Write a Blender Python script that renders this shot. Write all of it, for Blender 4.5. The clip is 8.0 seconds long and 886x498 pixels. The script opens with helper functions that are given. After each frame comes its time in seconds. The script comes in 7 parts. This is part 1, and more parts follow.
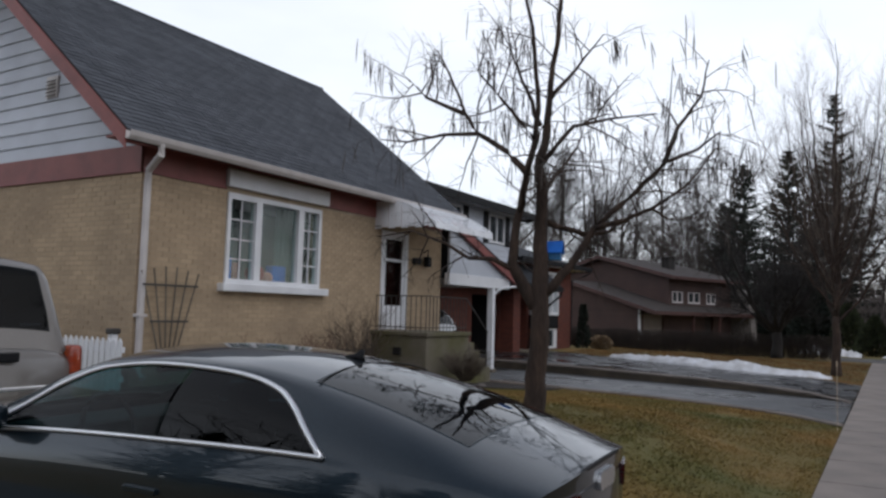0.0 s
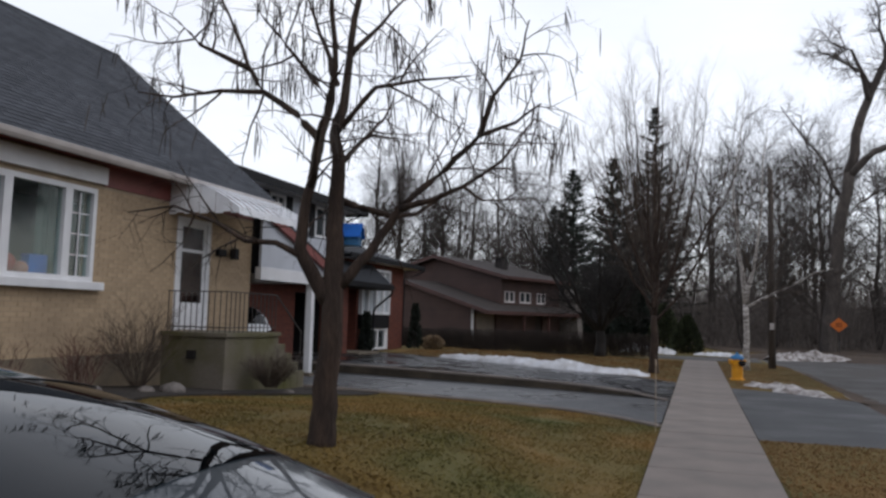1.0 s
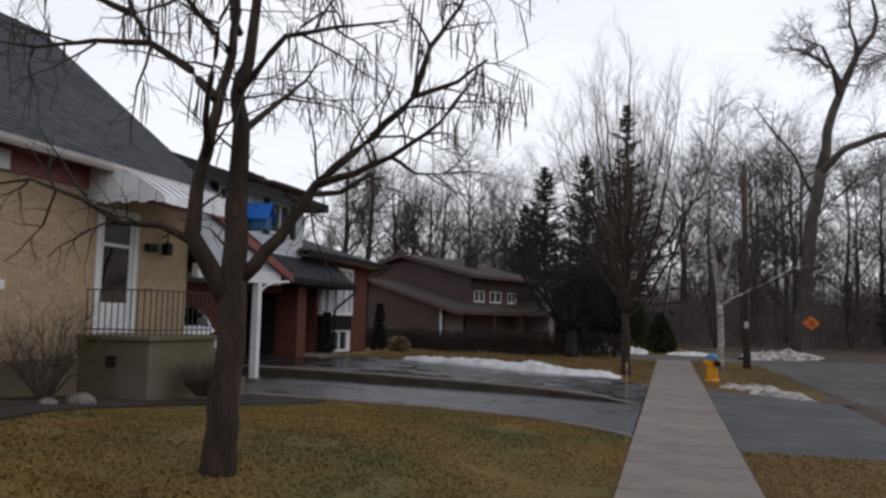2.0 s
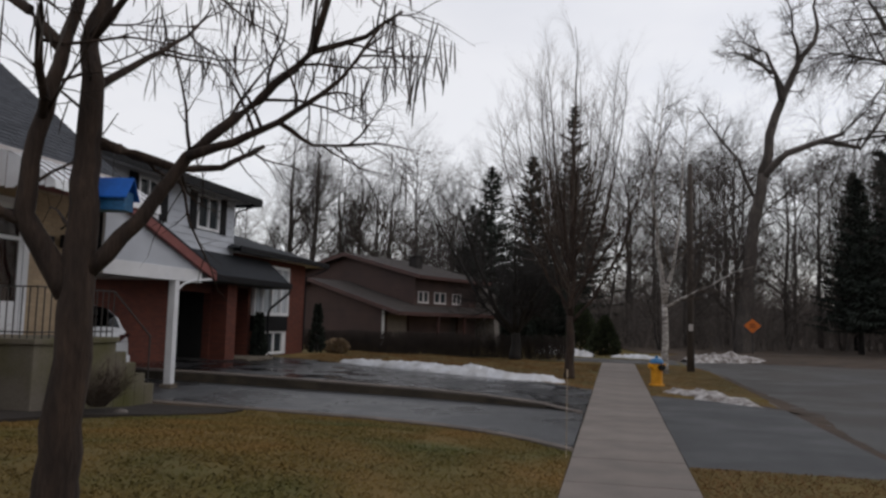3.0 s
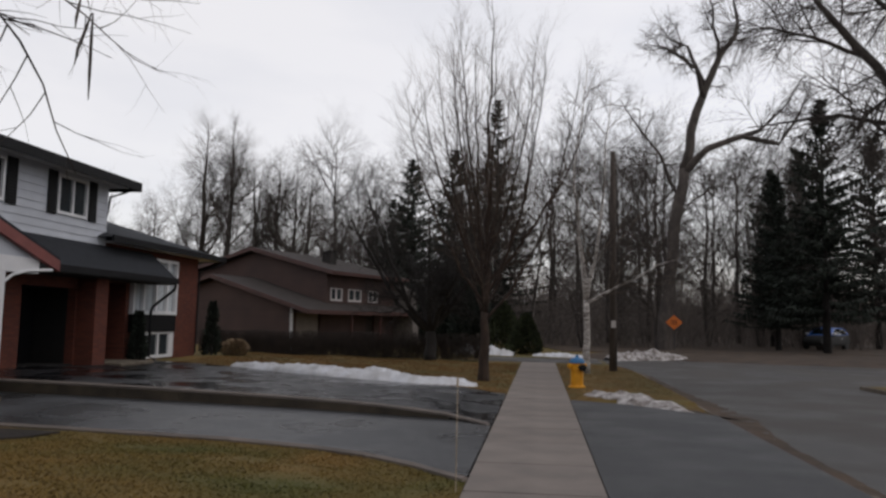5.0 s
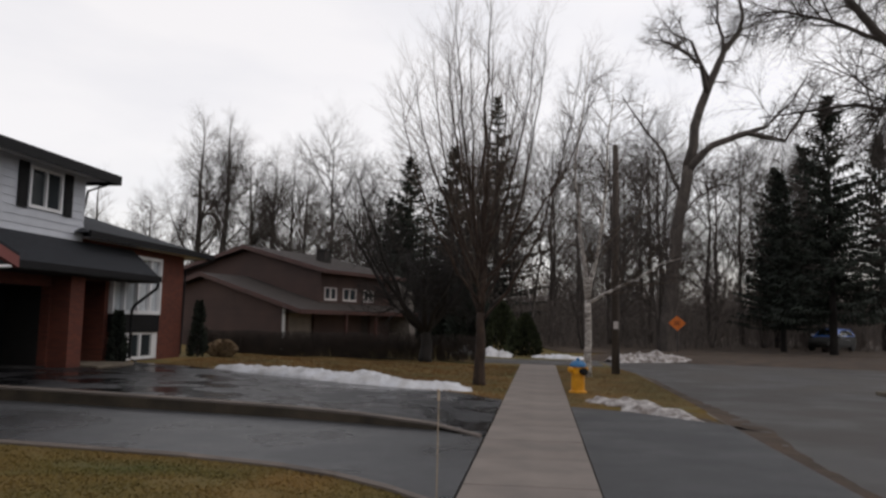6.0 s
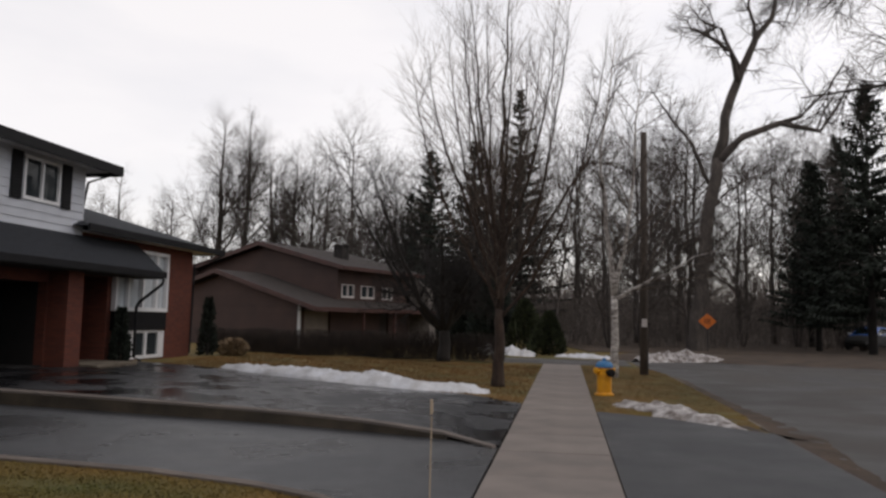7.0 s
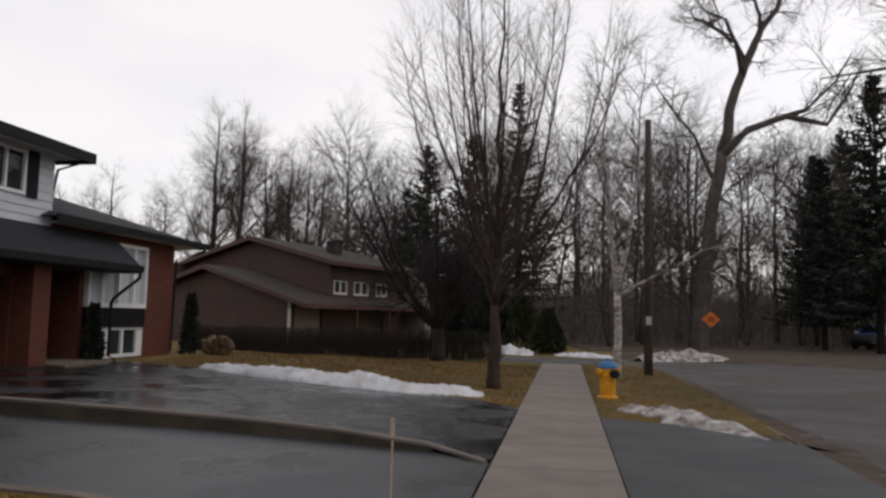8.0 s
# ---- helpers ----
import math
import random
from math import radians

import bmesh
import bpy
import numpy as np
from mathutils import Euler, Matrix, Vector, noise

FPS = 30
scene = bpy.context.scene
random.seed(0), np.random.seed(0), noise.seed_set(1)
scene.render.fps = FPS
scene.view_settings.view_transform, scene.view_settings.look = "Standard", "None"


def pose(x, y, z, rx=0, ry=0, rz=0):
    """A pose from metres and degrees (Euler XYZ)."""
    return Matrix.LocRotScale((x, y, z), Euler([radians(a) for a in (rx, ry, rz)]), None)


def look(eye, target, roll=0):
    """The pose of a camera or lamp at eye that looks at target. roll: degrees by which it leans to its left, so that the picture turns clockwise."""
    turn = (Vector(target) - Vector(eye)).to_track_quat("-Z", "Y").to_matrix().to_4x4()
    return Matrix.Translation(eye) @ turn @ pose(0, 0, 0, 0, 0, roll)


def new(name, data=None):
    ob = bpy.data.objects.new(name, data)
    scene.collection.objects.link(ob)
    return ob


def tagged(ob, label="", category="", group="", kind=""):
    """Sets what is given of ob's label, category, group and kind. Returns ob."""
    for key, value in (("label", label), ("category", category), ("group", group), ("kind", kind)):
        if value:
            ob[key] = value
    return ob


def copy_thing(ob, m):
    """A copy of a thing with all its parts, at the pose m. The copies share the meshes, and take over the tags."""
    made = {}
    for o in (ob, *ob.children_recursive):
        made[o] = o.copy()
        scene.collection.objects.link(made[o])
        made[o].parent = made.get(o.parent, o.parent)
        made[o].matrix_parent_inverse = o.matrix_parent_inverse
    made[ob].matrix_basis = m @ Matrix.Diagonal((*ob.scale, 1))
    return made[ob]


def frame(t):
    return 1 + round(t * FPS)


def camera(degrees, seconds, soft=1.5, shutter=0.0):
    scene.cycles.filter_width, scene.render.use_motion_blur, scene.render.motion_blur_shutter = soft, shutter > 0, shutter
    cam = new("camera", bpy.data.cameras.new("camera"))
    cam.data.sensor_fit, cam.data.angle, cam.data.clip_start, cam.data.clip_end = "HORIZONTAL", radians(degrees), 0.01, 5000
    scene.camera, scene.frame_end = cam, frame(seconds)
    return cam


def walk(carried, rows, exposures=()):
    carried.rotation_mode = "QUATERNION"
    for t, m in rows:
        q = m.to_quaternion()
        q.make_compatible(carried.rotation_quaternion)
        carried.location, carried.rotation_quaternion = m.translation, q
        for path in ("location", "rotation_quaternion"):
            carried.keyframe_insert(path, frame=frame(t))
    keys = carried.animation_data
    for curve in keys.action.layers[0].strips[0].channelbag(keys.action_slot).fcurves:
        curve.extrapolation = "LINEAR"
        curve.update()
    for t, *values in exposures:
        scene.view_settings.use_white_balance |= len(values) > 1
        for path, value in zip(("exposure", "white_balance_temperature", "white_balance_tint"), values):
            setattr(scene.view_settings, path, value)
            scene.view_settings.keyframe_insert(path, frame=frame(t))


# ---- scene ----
cam = camera(61.2, 8.0, soft=2.6)
PATH = [
    (0, (-0.327, 0.193, 1.686), (-1.348, 1.905, 1.854), 1.6),
    (0.5, (-0.432, 0.953, 1.694), (-1.195, 2.793, 1.865), 1.8),
    (1, (-0.455, 1.678, 1.651), (-1.097, 3.564, 1.832), 1.5),
    (1.5, (-0.467, 2.337, 1.636), (-1.076, 4.233, 1.821), 1.4),
    (1.7, (-0.479, 2.625, 1.637), (-1.078, 4.524, 1.821), 1.2),
    (2.8, (-0.5, 3.831, 1.659), (-0.979, 5.764, 1.85), 1.5),
    (3, (-0.483, 4.077, 1.663), (-0.929, 6.017, 1.853), 1.4),
    (3.5, (-0.436, 4.694, 1.661), (-0.775, 6.656, 1.854), 1.2),
    (4, (-0.413, 5.289, 1.619), (-0.698, 7.259, 1.81), 1.1),
    (4.5, (-0.334, 5.87, 1.618), (-0.594, 7.844, 1.81), 0.9),
    (6, (-0.23, 7.499, 1.647), (-0.489, 9.473, 1.839), 1.1),
    (6.5, (-0.226, 8.129, 1.647), (-0.54, 10.096, 1.835), 1.2),
    (7, (-0.187, 8.752, 1.617), (-0.51, 10.717, 1.804), 1.1),
    (7.5, (-0.238, 9.37, 1.61), (-0.557, 11.336, 1.794), 1.3),
    (8, (-0.214, 9.991, 1.594), (-0.535, 11.956, 1.776), 1.2),
]
EXPOSURES = [(0.0, 0.17, 6200, 10), (1.5, 0.14, 6400, 11), (2.8, -0.12, 6650, 11), (3.5, -0.22, 6650, 11), (4.5, -0.18, 6700, 12), (5.8, -0.05, 6850, 12), (6.5, 0.02, 6950, 13), (8.0, 0.0, 6950, 13)]
walk(cam, [(t, look(eye, target, roll)) for t, eye, target, roll in PATH], EXPOSURES)

# ---- world and light ----
world = bpy.data.worlds.new("overcast")
scene.world = world
world.use_nodes = True
wn, wl = world.node_tree.nodes, world.node_tree.links
wn.clear()
w_out = wn.new("ShaderNodeOutputWorld")
w_sky = wn.new("ShaderNodeTexSky")
w_sky.sky_type, w_sky.sun_disc = "NISHITA", False
w_sky.sun_elevation, w_sky.sun_rotation = radians(35), radians(60)
w_bg1 = wn.new("ShaderNodeBackground")
w_bg1.inputs[1].default_value = 0.03
w_bg2 = wn.new("ShaderNodeBackground")
w_bg2.inputs[1].default_value = 0.92
w_add = wn.new("ShaderNodeAddShader")
w_tc = wn.new("ShaderNodeTexCoord")
w_sep = wn.new("ShaderNodeSeparateXYZ")
w_el = wn.new("ShaderNodeValToRGB")      # cloud deck by elevation
w_el.color_ramp.elements[0].position, w_el.color_ramp.elements[0].color = 0.0, (0.90, 0.90, 0.93, 1)
w_el.color_ramp.elements[1].position, w_el.color_ramp.elements[1].color = 1.0, (0.20, 0.21, 0.235, 1)
e = w_el.color_ramp.elements.new(0.42)
e.color = (0.93, 0.93, 0.95, 1)
w_map = wn.new("ShaderNodeMapping")
w_map.inputs["Scale"].default_value = (1, 1, 3.2)
w_noise = wn.new("ShaderNodeTexNoise")
w_noise.inputs["Scale"].default_value, w_noise.inputs["Detail"].default_value = 1.6, 6
w_cl = wn.new("ShaderNodeValToRGB")
w_cl.color_ramp.elements[0].position, w_cl.color_ramp.elements[0].color = 0.30, (0.80, 0.82, 0.86, 1)
w_cl.color_ramp.elements[1].position, w_cl.color_ramp.elements[1].color = 0.58, (1, 1, 1, 1)
w_mul = wn.new("ShaderNodeMix")
w_mul.data_type, w_mul.blend_type = "RGBA", "MULTIPLY"
w_mul.inputs[0].default_value = 1.0
wl.new(w_tc.outputs["Generated"], w_sep.inputs[0])
wl.new(w_sep.outputs["Z"], w_el.inputs[0])
wl.new(w_tc.outputs["Generated"], w_map.inputs[0])
wl.new(w_map.outputs[0], w_noise.inputs[0])
wl.new(w_noise.outputs[0], w_cl.inputs[0])
wl.new(w_el.outputs[0], w_mul.inputs[6])
wl.new(w_cl.outputs[0], w_mul.inputs[7])
wl.new(w_mul.outputs[2], w_bg2.inputs[0])
wl.new(w_sky.outputs[0], w_bg1.inputs[0])
wl.new(w_bg1.outputs[0], w_add.inputs[0])
wl.new(w_bg2.outputs[0], w_add.inputs[1])
wl.new(w_add.outputs[0], w_out.inputs[0])

sun_data = bpy.data.lights.new("sun", "SUN")
sun_data.energy, sun_data.angle, sun_data.color = 0.5, radians(25), (1.0, 0.97, 0.92)
sun = new("sun", sun_data)
sun.matrix_world = look((0, 0, 60), (-25, 14, 20))


# ---- materials ----
def mat(name, c1, c2=None, scale=4.0, rough=0.8, bump=0.0, bscale=60.0, metal=0.0, fine=0.25, rough2=None, spec=0.5, stretch=(1, 1, 1), vary=0.0, coat=0.0):
    """Two-scale mottled surface: broad stains between c1 and c2, fine grain, relief, and uneven gloss."""
    m = bpy.data.materials.new(name)
    m.use_nodes = True
    n, l = m.node_tree.nodes, m.node_tree.links
    b = n["Principled BSDF"]
    b.inputs["Metallic"].default_value, b.inputs["Roughness"].default_value = metal, rough
    b.inputs["Specular IOR Level"].default_value = spec
    b.inputs["Coat Weight"].default_value = coat
    b.inputs["Coat Roughness"].default_value = 0.03
    c2 = c2 or tuple(v * 0.8 for v in c1)
    tc, mp = n.new("ShaderNodeTexCoord"), n.new("ShaderNodeMapping")
    mp.inputs["Scale"].default_value = stretch
    l.new(tc.outputs["Object"], mp.inputs[0])
    n1, n2 = n.new("ShaderNodeTexNoise"), n.new("ShaderNodeTexNoise")
    n1.inputs["Scale"].default_value, n1.inputs["Detail"].default_value = scale, 5
    n2.inputs["Scale"].default_value, n2.inputs["Detail"].default_value = bscale, 3
    l.new(mp.outputs[0], n1.inputs[0])
    l.new(mp.outputs[0], n2.inputs[0])
    ramp = n.new("ShaderNodeValToRGB")
    ramp.color_ramp.elements[0].position, ramp.color_ramp.elements[0].color = 0.32, (*c2, 1)
    ramp.color_ramp.elements[1].position, ramp.color_ramp.elements[1].color = 0.68, (*c1, 1)
    l.new(n1.outputs[0], ramp.inputs[0])
    mr = n.new("ShaderNodeMapRange")
    mr.inputs[1].default_value, mr.inputs[2].default_value = 0.25, 0.75
    mr.inputs[3].default_value, mr.inputs[4].default_value = 1 - fine, 1 + fine
    l.new(n2.outputs[0], mr.inputs[0])
    hsv = n.new("ShaderNodeHueSaturation")
    l.new(ramp.outputs[0], hsv.inputs["Color"])
    val = mr.outputs[0]
    if vary:
        oi, v2, mm = n.new("ShaderNodeObjectInfo"), n.new("ShaderNodeMapRange"), n.new("ShaderNodeMath")
        geo, ad, fr = n.new("ShaderNodeNewGeometry"), n.new("ShaderNodeMath"), n.new("ShaderNodeMath")
        ad.operation, fr.operation = "ADD", "FRACT"
        l.new(oi.outputs["Random"], ad.inputs[0])
        l.new(geo.outputs["Random Per Island"], ad.inputs[1])
        l.new(ad.outputs[0], fr.inputs[0])
        v2.inputs[3].default_value, v2.inputs[4].default_value = 1 - vary, 1 + vary
        l.new(fr.outputs[0], v2.inputs[0])
        mm.operation = "MULTIPLY"
        l.new(v2.outputs[0], mm.inputs[0])
        l.new(val, mm.inputs[1])
        val = mm.outputs[0]
    l.new(val, hsv.inputs["Value"])
    l.new(hsv.outputs[0], b.inputs["Base Color"])
    if rough2 is not None:
        rr = n.new("ShaderNodeMapRange")
        rr.inputs[1].default_value, rr.inputs[2].default_value = 0.38, 0.62
        rr.inputs[3].default_value, rr.inputs[4].default_value = rough2, rough
        l.new(n1.outputs[0], rr.inputs[0])
        l.new(rr.outputs[0], b.inputs["Roughness"])
    if bump:
        bp = n.new("ShaderNodeBump")
        bp.inputs["Strength"].default_value, bp.inputs["Distance"].default_value = bump, 0.02
        l.new(n2.outputs[0], bp.inputs["Height"])
        l.new(bp.outputs[0], b.inputs["Normal"])
    return m


def brick_mat(name, c1, c2, mortar, w=0.215, h=0.067, axis="x"):
    """Brickwork for walls too far off to tell single bricks."""
    m = mat(name, c1, c2, 1.2, 0.9, 0.3, 90)
    n, l = m.node_tree.nodes, m.node_tree.links
    b = n["Principled BSDF"]
    tc, sx, cb, br = n.new("ShaderNodeTexCoord"), n.new("ShaderNodeSeparateXYZ"), n.new("ShaderNodeCombineXYZ"), n.new("ShaderNodeTexBrick")
    ad = n.new("ShaderNodeMath")
    l.new(tc.outputs["Object"], sx.inputs[0])
    l.new(sx.outputs["X"], ad.inputs[0])
    l.new(sx.outputs["Y"], ad.inputs[1])
    l.new(ad.outputs[0], cb.inputs[0])
    l.new(sx.outputs["Z"], cb.inputs[1])
    l.new(cb.outputs[0], br.inputs[0])
    br.inputs["Color1"].default_value, br.inputs["Color2"].default_value, br.inputs["Mortar"].default_value = (*c1, 1), (*c2, 1), (*mortar, 1)
    br.inputs["Scale"].default_value, br.inputs["Mortar Size"].default_value = 1.0, 0.006
    br.inputs["Brick Width"].default_value, br.inputs["Row Height"].default_value = w, h
    mx = n.new("ShaderNodeMix")
    mx.data_type, mx.blend_type = "RGBA", "MULTIPLY"
    mx.inputs[0].default_value = 0.35
    old = b.inputs["Base Color"].links[0].from_socket
    l.new(br.outputs[0], mx.inputs[6])
    l.new(old, mx.inputs[7])
    sc = n.new("ShaderNodeMix")
    sc.data_type, sc.blend_type = "RGBA", "MIX"
    sc.inputs[0].default_value = 0.25
    l.new(br.outputs[0], sc.inputs[6])
    l.new(old, sc.inputs[7])
    l.new(sc.outputs[2], b.inputs["Base Color"])
    return m


def glass_mat(name, tint=(0.02, 0.025, 0.03), clear=0.0, rough=0.02):
    m = bpy.data.materials.new(name)
    m.use_nodes = True
    b = m.node_tree.nodes["Principled BSDF"]
    b.inputs["Base Color"].default_value = (*tint, 1)
    b.inputs["Roughness"].default_value = rough
    b.inputs["Specular IOR Level"].default_value = 0.25
    b.inputs["Transmission Weight"].default_value = clear
    b.inputs["IOR"].default_value = 1.5
    return m


M = {
    "grass": mat("grass", (0.195, 0.113, 0.027), (0.084, 0.082, 0.017), 0.55, 0.95, 0.6, 45, fine=0.20),
    "blade": mat("grass_blades", (0.220, 0.124, 0.030), (0.092, 0.090, 0.018), 0.55, 0.9, 0, 30, fine=0.08, vary=0.08),
    "blade_brown": mat("dead_grass_blades", (0.210, 0.105, 0.032), (0.120, 0.066, 0.021), 0.75, 0.9, 0, 30, fine=0.08, vary=0.10),
    "soil": mat("garden_soil", (0.035, 0.026, 0.020), (0.018, 0.014, 0.011), 3, 0.95, 0.8, 40),
    "litter": mat("leaf_litter", (0.095, 0.062, 0.040), (0.036, 0.025, 0.018), 1.1, 0.95, 0.8, 20, fine=0.4),
    "asphalt_wet": mat("wet_asphalt", (0.020, 0.020, 0.022), (0.010, 0.010, 0.011), 0.9, 0.50, 0.12, 160, fine=0.3, rough2=0.05, spec=0.4),
    "asphalt_damp": mat("damp_asphalt", (0.066, 0.068, 0.072), (0.030, 0.031, 0.034), 0.6, 0.52, 0.30, 180, fine=0.25, rough2=0.2),
    "asphalt_grey": mat("apron_asphalt", (0.058, 0.060, 0.063), (0.030, 0.031, 0.033), 0.6, 0.68, 0.35, 180, fine=0.25, rough2=0.42),
    "asphalt": mat("road_asphalt", (0.090, 0.082, 0.075), (0.046, 0.043, 0.041), 0.42, 0.9, 0.35, 150, fine=0.3, rough2=0.5),
    "concrete": mat("sidewalk_concrete", (0.262, 0.220, 0.194), (0.182, 0.158, 0.143), 1.4, 0.85, 0.25, 120, fine=0.12, vary=0.07),
    "kerb": mat("kerb_concrete", (0.20, 0.168, 0.13), (0.095, 0.076, 0.056), 2.5, 0.9, 0.3, 80),
    "sleeper": mat("retaining_edge", (0.075, 0.058, 0.040), (0.035, 0.028, 0.020), 3, 0.9, 0.4, 60),
    "porch": mat("porch_concrete", (0.165, 0.142, 0.115), (0.085, 0.080, 0.024), 1.1, 0.9, 0.3, 70),
    "brick": mat("buff_brick", (0.50, 0.372, 0.240), (0.36, 0.268, 0.178), 0.9, 0.9, 0.4, 110, fine=0.12, vary=0.08),
    "mortar": mat("mortar", (0.44, 0.35, 0.25), (0.33, 0.26, 0.18), 3, 0.95, 0.3, 120),
    "foundation": mat("foundation_parging", (0.24, 0.185, 0.125), (0.14, 0.118, 0.09), 2, 0.9, 0.3, 70),
    "shingle": mat("grey_shingle", (0.074, 0.080, 0.094), (0.048, 0.052, 0.063), 1.5, 0.9, 0.5, 140, fine=0.3, vary=0.22),
    "shingle_far": mat("dark_shingle", (0.017, 0.020, 0.027), (0.010, 0.012, 0.016), 6, 0.9, 0.5, 30, fine=0.3, stretch=(1, 1, 3)),
    "brown_shingle": mat("brown_shingle", (0.046, 0.035, 0.030), (0.027, 0.021, 0.019), 4, 0.9, 0.4, 30, stretch=(1, 1, 3)),
    "white": mat("white_paint", (0.78, 0.78, 0.80), (0.66, 0.66, 0.68), 2, 0.5, 0.05, 60, fine=0.04),
    "siding": mat("white_siding", (0.54, 0.565, 0.62), (0.45, 0.47, 0.52), 1.2, 0.55, 0.05, 50, fine=0.05, vary=0.03),
    "red": mat("brown_red_paint", (0.25, 0.075, 0.066), (0.18, 0.056, 0.050), 2.5, 0.55, 0.1, 60, fine=0.1),
    "gutter": mat("gutter_metal", (0.62, 0.575, 0.555), (0.50, 0.455, 0.44), 3, 0.45, 0, 60, fine=0.06),
    "awning": mat("awning_metal", (0.80, 0.81, 0.84), (0.66, 0.66, 0.69), 2.5, 0.5, 0.05, 60, fine=0.06),
    "black": mat("black_metal", (0.010, 0.010, 0.012), (0.007, 0.007, 0.008), 4, 0.6, 0.05, 60, spec=0.2),
    "iron": mat("rail_iron", (0.05, 0.045, 0.042), (0.03, 0.026, 0.024), 6, 0.6, 0.1, 60),
    "red_brick": brick_mat("red_brick", (0.145, 0.034, 0.018), (0.085, 0.021, 0.013), (0.060, 0.038, 0.030)),
    "brown_siding": mat("brown_siding", (0.070, 0.038, 0.031), (0.048, 0.027, 0.023), 0.8, 0.8, 0.1, 40, fine=0.1, vary=0.05),
    "brown_trim": mat("brown_trim", (0.070, 0.026, 0.021), (0.048, 0.019, 0.016), 2, 0.6, 0.1, 40),
    "beige": mat("beige_panel", (0.22, 0.18, 0.15), (0.17, 0.14, 0.115), 1.5, 0.7, 0.1, 40),
    "stone": mat("grey_stone", (0.20, 0.175, 0.16), (0.10, 0.088, 0.08), 5, 0.9, 0.5, 25, fine=0.3),
    "bark": mat("grey_brown_bark", (0.058, 0.036, 0.025), (0.021, 0.013, 0.010), 9, 0.95, 0.9, 40, fine=0.35, stretch=(1, 1, 0.25)),
    "bark_dark": mat("dark_bark", (0.030, 0.025, 0.023), (0.015, 0.013, 0.012), 6, 0.95, 0.8, 30, fine=0.3, stretch=(1, 1, 0.3)),
    # bark of the farther trees, raised to grey with haze mixed into it
    "bark_wood": mat("hazed_woodland_bark", (0.080, 0.066, 0.058), (0.042, 0.035, 0.032), 3, 0.95, 0.6, 12, fine=0.3, stretch=(1, 1, 0.3), vary=0.25),
    # tan-grey brush, lightened so that far haze is part of the colour
    "brush": mat("dry_hazed_brush", (0.175, 0.145, 0.128), (0.095, 0.080, 0.072), 0.35, 0.95, 0.3, 8, fine=0.3, vary=0.3),
    # paler than the barks: the air haze of distance is in this colour
    "far_wood": mat("hazed_far_slope", (0.15, 0.14, 0.142), (0.095, 0.09, 0.092), 0.12, 0.95, 0.6, 1.5, fine=0.35),
    "bark_birch": mat("birch_bark", (0.66, 0.61, 0.57), (0.13, 0.11, 0.10), 7, 0.8, 0.4, 30, fine=0.25, stretch=(1, 1, 2.5)),
    "twig": mat("twig_bark", (0.045, 0.033, 0.027), (0.024, 0.018, 0.015), 4, 0.9, 0, 20),
    "twig_tan": mat("tan_twigs", (0.115, 0.084, 0.062), (0.062, 0.047, 0.037), 3, 0.9, 0, 20),
    "pod": mat("seed_pods", (0.075, 0.060, 0.050), (0.040, 0.033, 0.028), 5, 0.8, 0, 30, vary=0.3),
    "needle": mat("spruce_needles", (0.024, 0.032, 0.023), (0.012, 0.017, 0.012), 2, 0.9, 0, 20, fine=0.3, vary=0.35),
    "cedar": mat("cedar_foliage", (0.045, 0.055, 0.020), (0.018, 0.024, 0.010), 5, 0.9, 0, 30, fine=0.3, vary=0.35),
    "snow": mat("old_snow", (0.72, 0.73, 0.77), (0.50, 0.49, 0.49), 2.2, 0.75, 0.7, 18, fine=0.15),
    "snow_dirty": mat("dirty_snow", (0.58, 0.55, 0.54), (0.13, 0.10, 0.085), 5.0, 0.85, 0.9, 18, fine=0.3),
    "pole": mat("pole_wood", (0.085, 0.066, 0.055), (0.045, 0.036, 0.031), 5, 0.9, 0.5, 40, stretch=(1, 1, 0.15)),
    "hydrant": mat("hydrant_yellow", (0.80, 0.36, 0.010), (0.62, 0.26, 0.008), 6, 0.45, 0.1, 40, fine=0.08),
    "blue": mat("blue_paint", (0.010, 0.15, 0.62), (0.008, 0.11, 0.48), 5, 0.5, 0.05, 40, fine=0.08),
    "blue_pale": mat("hydrant_blue", (0.04, 0.20, 0.42), (0.03, 0.14, 0.32), 5, 0.45, 0.05, 40),
    "orange": mat("sign_orange", (0.55, 0.13, 0.008), (0.45, 0.10, 0.007), 5, 0.5, 0, 40, fine=0.05),
    "glass": glass_mat("window_glass", (0.030, 0.036, 0.040)),
    "curtain": mat("curtain_cloth", (0.20, 0.26, 0.245), (0.09, 0.125, 0.115), 1.4, 0.9, 0.1, 40),
    # near-black: dark insides, and the shade of recesses and soffits put into colour
    "dark": mat("dark_interior_and_shade", (0.014, 0.012, 0.011), (0.008, 0.007, 0.007), 2, 0.95, 0.1, 30),
    "door_red": mat("dark_red_door", (0.100, 0.022, 0.019), (0.070, 0.016, 0.014), 3, 0.5, 0.05, 40),
    "red_toy": mat("red_toy", (0.40, 0.05, 0.04), (0.30, 0.04, 0.03), 4, 0.4, 0, 30),
    "pink_toy": mat("pink_toy", (0.55, 0.26, 0.22), (0.42, 0.18, 0.16), 5, 0.5, 0, 30),
    "dry_grass": mat("dry_grass_tuft", (0.33, 0.24, 0.15), (0.20, 0.14, 0.09), 4, 0.9, 0, 20, vary=0.2),
    "twig_red": mat("reddish_twigs", (0.13, 0.060, 0.045), (0.075, 0.036, 0.028), 3, 0.9, 0, 20),
    "hedge": mat("hedge_twigs", (0.050, 0.036, 0.030), (0.026, 0.020, 0.017), 2, 0.9, 0, 20),
